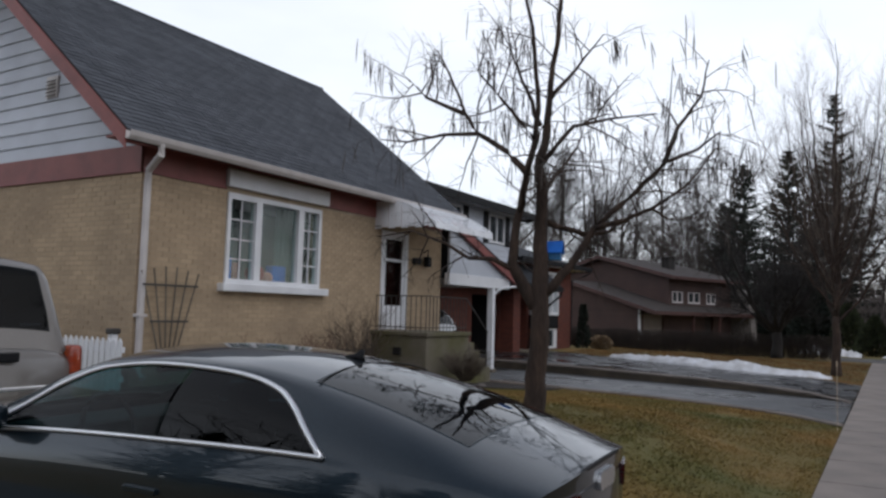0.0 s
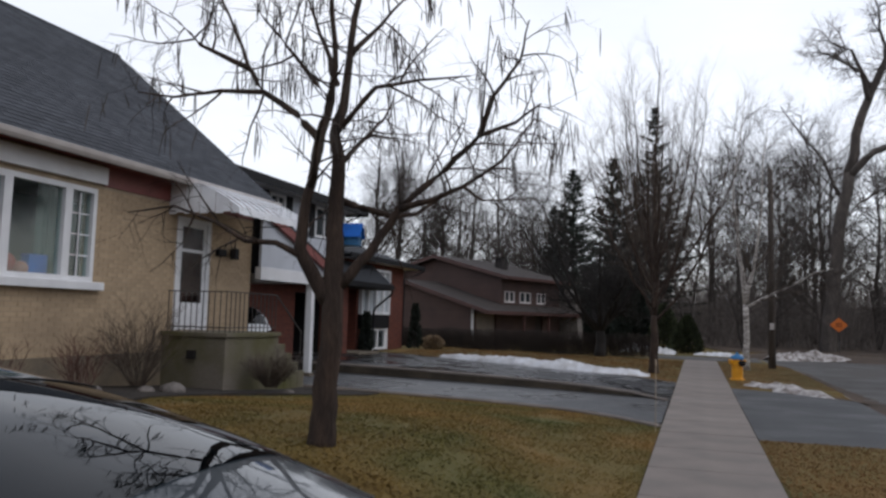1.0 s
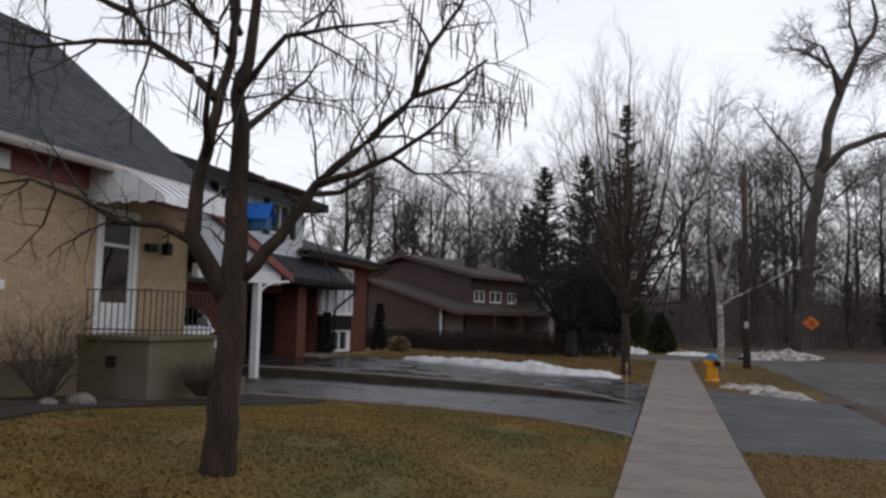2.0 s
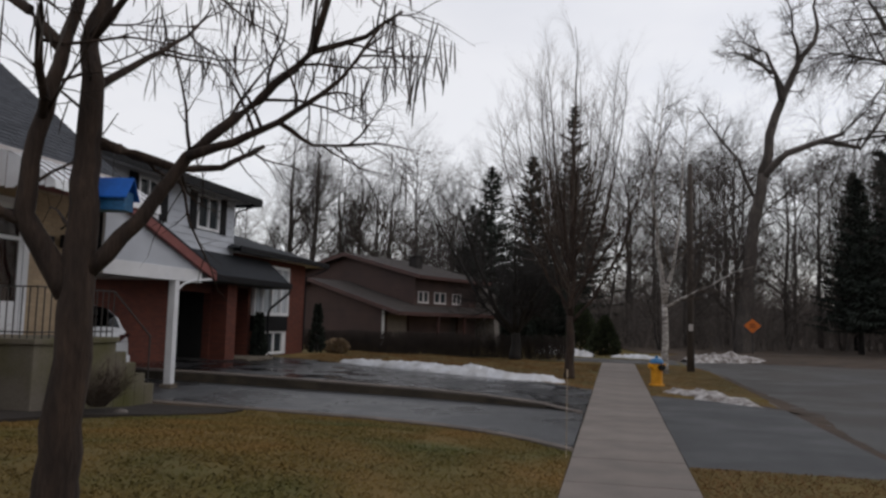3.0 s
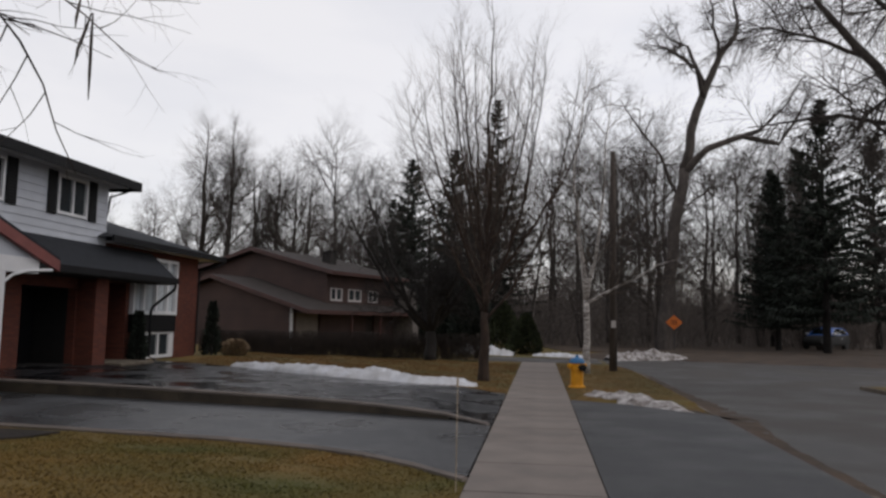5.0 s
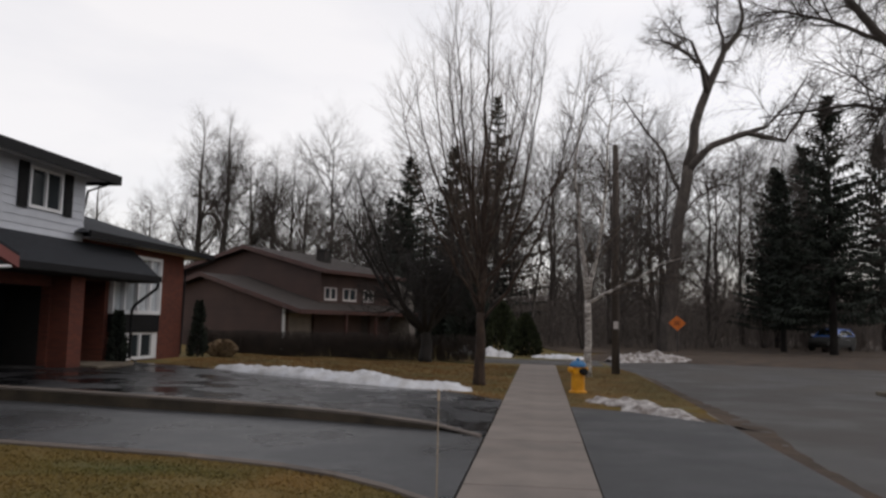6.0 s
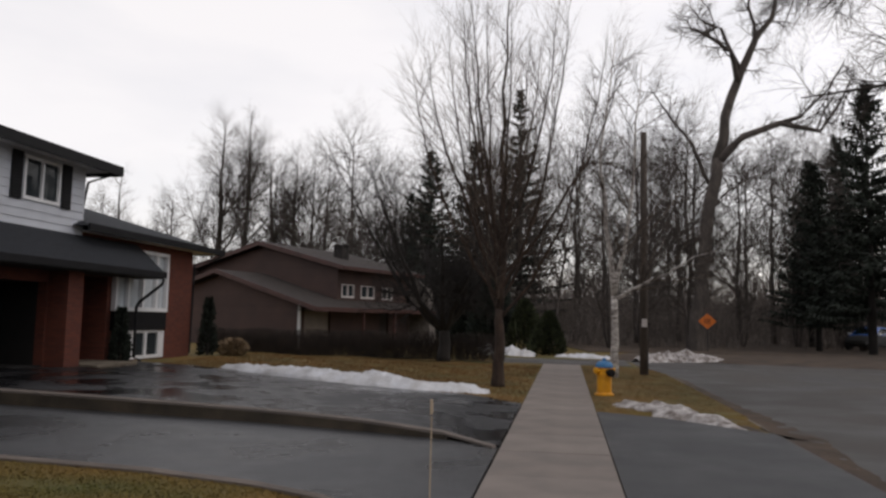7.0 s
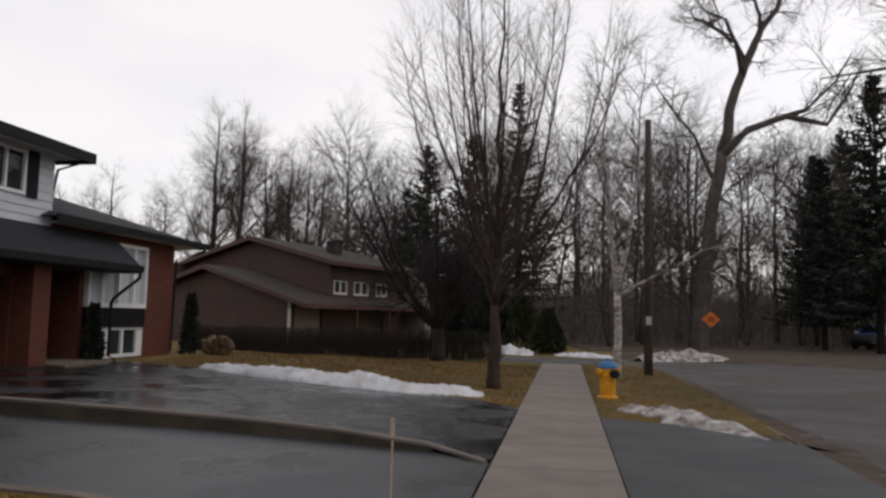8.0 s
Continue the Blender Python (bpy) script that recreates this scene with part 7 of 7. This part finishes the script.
        y, z = wt * u, zt - cr_ * u ** 2.3
    elif row <= 20:
        k = row - 8
        f = head * k / 4 if k <= 4 else (head + (0.95 - head) * (k - 4) / 6 if k <= 10 else 0.95 + 0.05 * (k - 10) / 2)
        ze = zt - cr_
        y = wt + (wb - wt) * (f + 0.13 * math.sin(math.pi * f))
        z = ze + (zb - ze) * (f - 0.05 * math.sin(math.pi * f))
        y, z = y + lift, z + lift * 0.5
    else:
        f = (row - 20) / 10
        ys_ = np.interp(f, [0, 0.12, 0.28, 0.6, 0.85, 1.0], [wb, wb + (wm - wb) * 0.75, wm, wm * 1.0, wm * 0.975, wm * 0.90])
        y, z = float(ys_), zb + (low - zb) * f
    x2 = x + 0.17 * (y / 0.9) ** 3 * max(0, 1 - x / 0.7) - 0.35 * (y / 0.9) ** 3 * max(0, (x - 3.9) / 0.73)
    return Vector((x2, y, z + (lift if row <= 8 else 0)))


def build_coupe():
    car = thing("car", "glossy black coupe with chrome window trim", "car")
    xs = sorted({round(4.63 * k / 110, 4) for k in range(111)} | {1.02, 3.40, 2.02})
    rows = 31

    def is_glass(xm, j):
        return 12 <= j < 18 and 1.02 < xm < 3.40

    def is_shield(xm, j):
        return j < 7 and 2.80 < xm < 3.56
    grid = [[coupe_point(x, j, smooth(C_HEAD, x)) for j in range(rows)] for x in xs]
    V = [p for col in grid for p in col] + [Vector((p.x, -p.y, p.z)) for col in grid for p in col]
    half = len(xs) * rows
    F = []
    for i in range(len(xs) - 1):
        xm = (xs[i] + xs[i + 1]) / 2
        for j in range(rows - 1):
            if is_glass(xm, j) or is_shield(xm, j):
                continue
            a = i * rows + j
            F.append((a, a + rows, a + rows + 1, a + 1))
            F.append((half + a, half + a + 1, half + a + rows + 1, half + a + rows))
        a = i * rows + rows - 1
        F.append((a, a + rows, half + a + rows, half + a))
    body = raw("body", V, F, "black_paint", car, smooth=True)
    bm = bmesh.new()
    bm.from_mesh(body.data)
    bmesh.ops.remove_doubles(bm, verts=bm.verts[:], dist=0.0004)
    bmesh.ops.recalc_face_normals(bm, faces=bm.faces[:])
    bm.to_mesh(body.data)
    bm.free()
    for nm, i in (("tail_panel", 0), ("nose_panel", len(xs) - 1)):
        ring = [p.copy() for p in grid[i]]
        V, F = [], []
        for p in ring:
            for q in range(13):
                u = 1 - 2 * q / 12
                V.append((p.x if abs(u) == 1 else xs[i] + (p.x - xs[i]) * abs(u) ** 3, p.y * u, p.z))
        for j in range(rows - 1):
            for q in range(12):
                F.append((j * 13 + q, j * 13 + q + 1, (j + 1) * 13 + q + 1, (j + 1) * 13 + q))
        raw(nm, V, F, "black_paint", car, smooth=True)

    def patch(name, x0, x1, j0, j1, s_, material, lift, label_=""):
        V, F = [], []
        n = 30
        for i in range(n + 1):
            x = x0 + (x1 - x0) * i / n
            hd = smooth(C_HEAD, x)
            for j in range(j0, j1 + 1):
                p = coupe_point(x, j, hd, lift)
                V.append((p.x, p.y * s_, p.z))
        w_ = j1 - j0 + 1
        for i in range(n):
            for j in range(w_ - 1):
                q = (i * w_ + j, (i + 1) * w_ + j, (i + 1) * w_ + j + 1, i * w_ + j + 1)
                F.append(q if s_ > 0 else q[::-1])
        ob = raw(name, V, F, material, car, label_, smooth=True)
        ob.visible_shadow = False
        return ob

    for s_ in (1, -1):
        patch("side_glass", 2.03, 3.40, 12, 18, s_, "car_glass", 0.0, "clear side glass")
        patch("quarter_glass", 1.02, 2.01, 12, 18, s_, "tint_glass", 0.0, "dark tinted side glass")
        ring = []
        for k in range(61):
            x = 1.02 + 2.38 * k / 60
            ring.append(coupe_point(x, 12, smooth(C_HEAD, x), 0.006))
        for k in range(61):
            x = 3.40 - 2.38 * k / 60
            ring.append(coupe_point(x, 18, smooth(C_HEAD, x), 0.006))
        loop = [Vector((p.x, p.y * s_, p.z)) for p in ring + ring[:1]]
        part("window_trim", tube(loop, 0.0155, 6), "chrome", car, "bright chrome window trim", True)
    for nm, x0, x1, q1, mt in (("rear_window", 0.42, 1.30, 0.90, "rear_glass"), ("windscreen", 2.78, 3.58, 0.90, "car_glass")):
        V, F = [], []
        for i in range(25):
            x = x0 + (x1 - x0) * i / 24
            for j in range(29):
                u = 2 * j / 28 - 1
                p = coupe_point(x, 8 * q1 * abs(u), 0.5, 0.003)
                V.append((p.x, p.y * (1 if u >= 0 else -1), p.z))
        for i in range(24):
            for j in range(28):
                F.append((i * 29 + j, (i + 1) * 29 + j, (i + 1) * 29 + j + 1, i * 29 + j + 1))
        raw(nm, V, F, mt, car, "dark tinted rear window" if nm == "rear_window" else "", smooth=True).visible_shadow = False
    seam = [coupe_point(1.31, 8 * 0.93 * abs(u), 0.5, 0.002) for u in [k / 12 for k in range(-12, 13)]]
    part("window_seal", tube([(p.x - 0.05 * (abs(k - 12) / 12) ** 2, p.y * (-1 if k < 12 else 1), p.z) for k, p in enumerate(seam)], 0.0045, 6), "black", car, "black rear window seal")
    # inside
    part("cabin_floor", box(0.9, 3.5, -0.6, 0.6, 0.3, 0.45), "dark", car)
    part("parcel_shelf", box(0.75, 1.25, -0.55, 0.55, 0.86, 0.90, 0.02), "dark", car)
    for y in (-0.38, 0.38):
        part("seat", box(2.1, 2.65, y - 0.25, y + 0.25, 0.42, 0.60, 0.05), "dark", car)
        part("seat_back", slab([(2.12, y - 0.24, 0.55), (1.90, y - 0.22, 1.06), (1.80, y - 0.22, 1.04), (1.98, y - 0.24, 0.50)], (0, 0.46, 0)), "dark", car)
        part("headrest", box(1.80, 1.90, y - 0.12, y + 0.12, 1.07, 1.22, 0.03), "dark", car)
        part("rear_seat", slab([(1.45, y - 0.26, 0.50), (1.20, y - 0.24, 1.02), (1.10, y - 0.24, 1.00), (1.30, y - 0.26, 0.45)], (0, 0.5, 0)), "dark", car)
    part("dashboard", box(3.02, 3.5, -0.68, 0.68, 0.6, 0.90, 0.05), "dark", car)
    wheel_c = Vector((2.92, 0.38, 0.90))
    ring = [wheel_c + Vector((0.07 * math.sin(a), 0.18 * math.cos(a), 0.17 * math.sin(a))) for a in [6.2832 * k / 20 for k in range(21)]]
    part("steering_wheel", tube(ring, 0.015, 6), "black", car)
    part("rear_mirror", box(2.80, 2.84, -0.12, 0.12, 1.20, 1.27, 0.015), "black", car)
    for s_ in (1, -1):
        part("tail_light", slab([(0.055, s_ * 0.42, 0.76), (0.12, s_ * 0.66, 0.77), (0.19, s_ * 0.77, 0.80), (0.19, s_ * 0.77, 0.86), (0.10, s_ * 0.62, 0.87), (0.045, s_ * 0.40, 0.87)], (-0.05, 0, 0)), "tail_red", car, "red tail light")
        part("mirror", box(3.12, 3.32, s_ * 0.98 - 0.11, s_ * 0.98 + 0.11, 0.92, 1.06, 0.05), "black_paint", car)
        part("mirror_arm", box(3.20, 3.28, s_ * 0.88 - 0.05, s_ * 0.88 + 0.05, 0.90, 0.95, 0.015), "black_paint", car)
        for wx in (0.98, 3.73):
            wheel_parts(car, wx, s_ * (smooth(C_WIDE, wx) - 0.115), 0.33, 0.23, s_)
            part("wheel_arch", lathe([(0.38, -0.02), (0.38, 0.02)], 24, None, (wx, s_ * (smooth(C_WIDE, wx) - 0.017), 0.34), "y"), "black", car)
        part("door_handle", box(1.92, 2.14, s_ * 0.923 - 0.015, s_ * 0.923 + 0.015, 0.72, 0.75, 0.008), "black_paint", car)
    part("number_plate", box(-0.02, -0.004, -0.16, 0.16, 0.56, 0.70), "white", car, "white plate with plain bars")
    part("boot_lip", tube([(0.10, -0.66, 0.915), (0.045, -0.5, 0.935), (0.008, -0.25, 0.958), (0.0, 0, 0.965), (0.008, 0.25, 0.958), (0.045, 0.5, 0.935), (0.10, 0.66, 0.915)], 0.010, 8), "black", car, "", True)
    part("antenna_fin", slab([(1.36, -0.010, 1.335), (1.50, -0.010, 1.362), (1.46, -0.009, 1.378), (1.42, -0.008, 1.384), (1.385, -0.006, 1.408), (1.365, -0.005, 1.408), (1.37, -0.008, 1.37)], (0, 0.018, 0)), "black", car, "black shark-fin antenna", True)
    for k in range(4):
        part("badge", lathe([(0.030, -0.014), (0.042, -0.014), (0.042, 0.004), (0.030, 0.004)], 18, None, (-0.004, -0.09 + 0.06 * k, 0.875), "x"), "chrome", car, "chrome badge ring")
    return car


coupe = build_coupe()
coupe.matrix_basis = pose(-1.50, 3.71, 0.055, 0, 0, 184)

van = build_car("tan minivan with dark tinted windows", "tan_paint", 4.8,
    [(0, 0.98), (0.04, 1.02), (1.0, 1.03), (3.6, 1.0), (3.9, 0.98), (4.4, 0.86), (4.8, 0.62)],
    [(0, 0.84), (0.1, 0.90), (0.4, 0.94), (1.5, 0.96), (3.6, 0.95), (4.4, 0.88), (4.8, 0.70)],
    [(0.06, 1.01), (0.14, 1.35), (0.26, 1.70), (0.36, 1.79), (0.5, 1.82), (1.5, 1.84), (2.6, 1.80), (3.0, 1.70), (3.4, 1.44), (3.95, 1.0)],
    [(0.06, 0.78), (0.3, 0.70), (2.6, 0.70), (3.95, 0.78)],
    [(0.06, 1.0), (1.0, 1.02), (3.95, 0.98)],
    (0.30, 3.7), 1.9, [(0.30, 1.86), (0.36, 1.30), (0.46, 1.14), (2.6, 1.12), (3.0, 1.18), (3.4, 1.5), (3.7, 1.9)],
    (0.10, 0.29), (3.02, 3.9), False, (1.0, 3.9), 0.86, "tail_amber", lamp_h=0.05)
part("rear_wiper", tube([(0.07, 0.0, 1.06), (0.05, 0.25, 1.10), (0.05, 0.55, 1.12)], 0.012, 6), "black", van, "black rear wiper")
part("liftgate_handle", box(-0.03, 0.02, -0.35, 0.35, 0.90, 0.98, 0.015), "black", van)
part("rear_trim", box(-0.02, 0.02, -0.62, 0.62, 0.66, 0.69, 0.006), "chrome", van)
for y in (-0.62, 0.62):
    part("roof_rail", tube([(0.6, y, 1.72), (0.7, y, 1.79), (2.3, y, 1.79), (2.4, y, 1.72)], 0.016, 6), "black", van, "black roof rail")
for k in range(3):
    part("sticker_bar", box(0.12, 0.135, -0.60, -0.42, 1.10 + 0.05 * k, 1.125 + 0.05 * k), "white", van)
van.matrix_basis = pose(-6.62, 3.50, 0.27, 0, 1.5, 180)

carport_car = build_car("white hatchback parked under the carport", "white_paint_car", 4.3,
    [(0, 0.98), (0.04, 1.02), (1.0, 1.02), (3.2, 0.98), (3.9, 0.86), (4.3, 0.62)],
    [(0, 0.74), (0.1, 0.82), (0.4, 0.87), (1.5, 0.89), (3.2, 0.88), (3.9, 0.82), (4.3, 0.62)],
    [(0.06, 1.01), (0.20, 1.28), (0.42, 1.44), (0.7, 1.50), (1.5, 1.53), (2.2, 1.50), (2.6, 1.40), (3.4, 0.97)],
    [(0.06, 0.68), (0.4, 0.62), (2.4, 0.62), (3.4, 0.70)],
    [(0.06, 1.0), (3.4, 0.95)],
    (0.45, 3.1), 1.6, [(0.45, 1.88), (0.6, 1.30), (0.8, 1.14), (2.1, 1.10), (2.5, 1.25), (3.1, 1.9)],
    (0.10, 0.44), (2.5, 3.3), False, (0.8, 3.45), 0.88)
carport_car.matrix_basis = pose(-10.30, 17.10, 0.14, 0, 0, 180) @ Matrix.Diagonal((1.0, 1.06, 1.14, 1))

far_car = copy_thing(carport_car, pose(0, 0, 0))
tagged(far_car, "dark car with a bright blue roof under the spruces", "car")
for o in far_car.children_recursive:
    if o.name.startswith("roof"):
        o.data = o.data.copy()
        o.data.materials[0] = M["blue_car"]
    if o.name.startswith("body"):
        o.data = o.data.copy()
        o.data.materials[0] = M["tyre"]
o = off(29.9, 51.0)
far_car.matrix_basis = pose(o.x, o.y, 0.15, 0, 0, 228)

# ---- grass blades on the front lawn and verges ----
gr = np.random.default_rng(5)


def blades(n, x0, x1, y0, y1, keep, hgt=0.024):
    X, Y = gr.uniform(x0, x1, n), gr.uniform(y0, y1, n)
    V, F = [], []
    for x, y in zip(X, Y):
        if not keep(x, y) or noise.noise(Vector((x * 1.3, y * 1.3, 0))) < -0.35 and gr.random() < 0.7:
            continue
        z = ground_z(x, y) - 0.005
        a, h = gr.uniform(0, 6.283), hgt * gr.uniform(0.4, 1.25)
        dx, dy = 0.012 * math.cos(a), 0.012 * math.sin(a)
        lx, ly = gr.uniform(-0.05, 0.05), gr.uniform(-0.05, 0.05)
        b = len(V)
        V.extend([(x - dx, y - dy, z), (x + dx, y + dy, z), (x + lx, y + ly, z + h)])
        F.append((b, b + 1, b + 2))
    return V, F


def on_lawn(x, y):
    edge = np.interp(-x, [-q[0] for q in LAWN_EDGE], [q[1] - 0.04 for q in LAWN_EDGE])
    return y < edge and (x > np.interp(y, [6.6, 9, 11, 13, 14, 15.7], [-7.0, -7.2, -7.55, -7.6, -6.95, -6.5]) or y < 6.6)


V, F = blades(130000, -8.2, -1.03, 6.5, 15.9, on_lawn)
lawn = raw("grass", V, F, "blade")
tagged(lawn, "short brown and green winter grass of the front lawn", "grass", kind="stuff")
V, F = blades(30000, 0.40, 2.9, 4, 13.6, lambda x, y: True)
tagged(raw("grass", V, F, "blade_brown"), "short brown grass on the near verge", "grass", kind="stuff")
V, F = blades(36000, 0.40, 3.0, 21.8, 37, lambda x, y: not in_road(x, y) and y > np.interp(x, [0.39, 1.5, 2.96], [23.0, 22.4, 20.9]), 0.018)
tagged(raw("grass", V, F, "blade_brown"), "short brown grass round the hydrant", "grass", kind="stuff")
V, F = blades(46000, -12, -1.03, 23.7, 36.5, lambda x, y: y > np.interp(-x, [1, 2.5, 5, 9, 13], [23.6, 24.3, 25.1, 28.0, 29.4]), 0.045)
tagged(raw("grass", V, F, "blade_brown"), "short brown grass beyond the wet driveway", "grass", kind="stuff")

# ---- single bricks and shingles of the brick house ----
front_bricks = brick_courses(0.90, 3.60, HY0, HY1, [WIN, (DOOR[0] - 0.05, DOOR[1] + 0.05, DOOR[2], DOOR[3] + 0.05)])
brick_me = piece_mesh("brick", box(-0.05, 0.0, -0.1075, 0.1075, 0, 0.063, 0.004), "brick")
rest, made = [], 0
for m_, z, ln in front_bricks:
    if 11.5 < m_ < 13.15 and ln > 0.2 and made < 300:
        ob = new("brick", brick_me)
        ob.matrix_basis = pose(HX + random.uniform(-0.002, 0.003), m_, z)
        under(ob, front)
        made += 1
    else:
        dx = random.uniform(-0.002, 0.003)
        rest.append((HX - 0.05, HX + dx, m_ - ln / 2, m_ + ln / 2, z, z + 0.063))
V, F = joined_boxes(rest)
raw("brickwork", V, F, "brick", front, kind="stuff")
rest = []
for m_, z, ln in brick_courses(0.90, 3.60, -14.5, HX - 0.002, []):
    dy = random.uniform(-0.002, 0.003)
    rest.append((m_ - ln / 2, m_ + ln / 2, HY0 - dy, HY0 + 0.05, z, z + 0.063))
V, F = joined_boxes(rest)
raw("brickwork", V, F, "brick", side, kind="stuff")

roof_part = [o for o in house.children if o.name.startswith("roof_deck")][0]
slope = Vector((RX - EX, 0, RZ - EZ))
run_len = slope.length
up = slope.normalized()
nrm = Vector((up.z, 0, -up.x))
if nrm.z < 0:
    nrm = -nrm
tab = bmesh.new()
tw, tl = 0.302, 0.20
pts = [(-tw / 2, 0), (tw / 2, 0), (tw / 2, tl), (-tw / 2, tl)]
lowv = [tab.verts.new(Vector((0, a, 0)) + up * b + nrm * (0.010 if b == 0 else 0.002)) for a, b in pts]
topv = [tab.verts.new(Vector((0, a, 0)) + up * b + nrm * (0.020 if b == 0 else 0.007)) for a, b in pts]
tab.faces.new(topv)
for i in range(4):
    tab.faces.new((lowv[i], lowv[(i + 1) % 4], topv[(i + 1) % 4], topv[i]))
bmesh.ops.recalc_face_normals(tab, faces=tab.faces[:])
tab_v = [v.co.copy() for v in tab.verts]
tab_f = [tuple(v.index for v in f.verts) for f in tab.faces]
tab.verts.index_update()
tab_f = [tuple(v.index for v in f.verts) for f in tab.faces]
tab_me = piece_mesh("shingle", tab, "shingle")
V, F, made = [], [], 0
row, d = 0, -0.03
while d < run_len - 0.05:
    y = RY0 + (0.155 if row % 2 else 0.0)
    while y < RY1 + 0.1:
        yy = min(max(y, RY0 + tw / 2), RY1 - tw / 2)
        o = Vector((EX, yy, EZ)) + up * (d + random.uniform(-0.006, 0.006)) + nrm * (0.001 + random.uniform(0, 0.004))
        if 8.8 < y < 11.8 and row < 30 and made < 300:
            ob = new("shingle", tab_me)
            ob.matrix_basis = Matrix.Translation(o)
            under(ob, roof_part)
            made += 1
        else:
            b = len(V)
            V.extend(v + o for v in tab_v)
            F.extend(tuple(i + b for i in f) for f in tab_f)
        y += 0.31
    d += 0.142
    row += 1
raw("shingle_course", V, F, "shingle", roof_part, kind="stuff")
part("ridge_cap", tube([(RX, RY0, RZ + 0.005), (RX, RY1, RZ + 0.005)], 0.05, 8), "shingle", house)
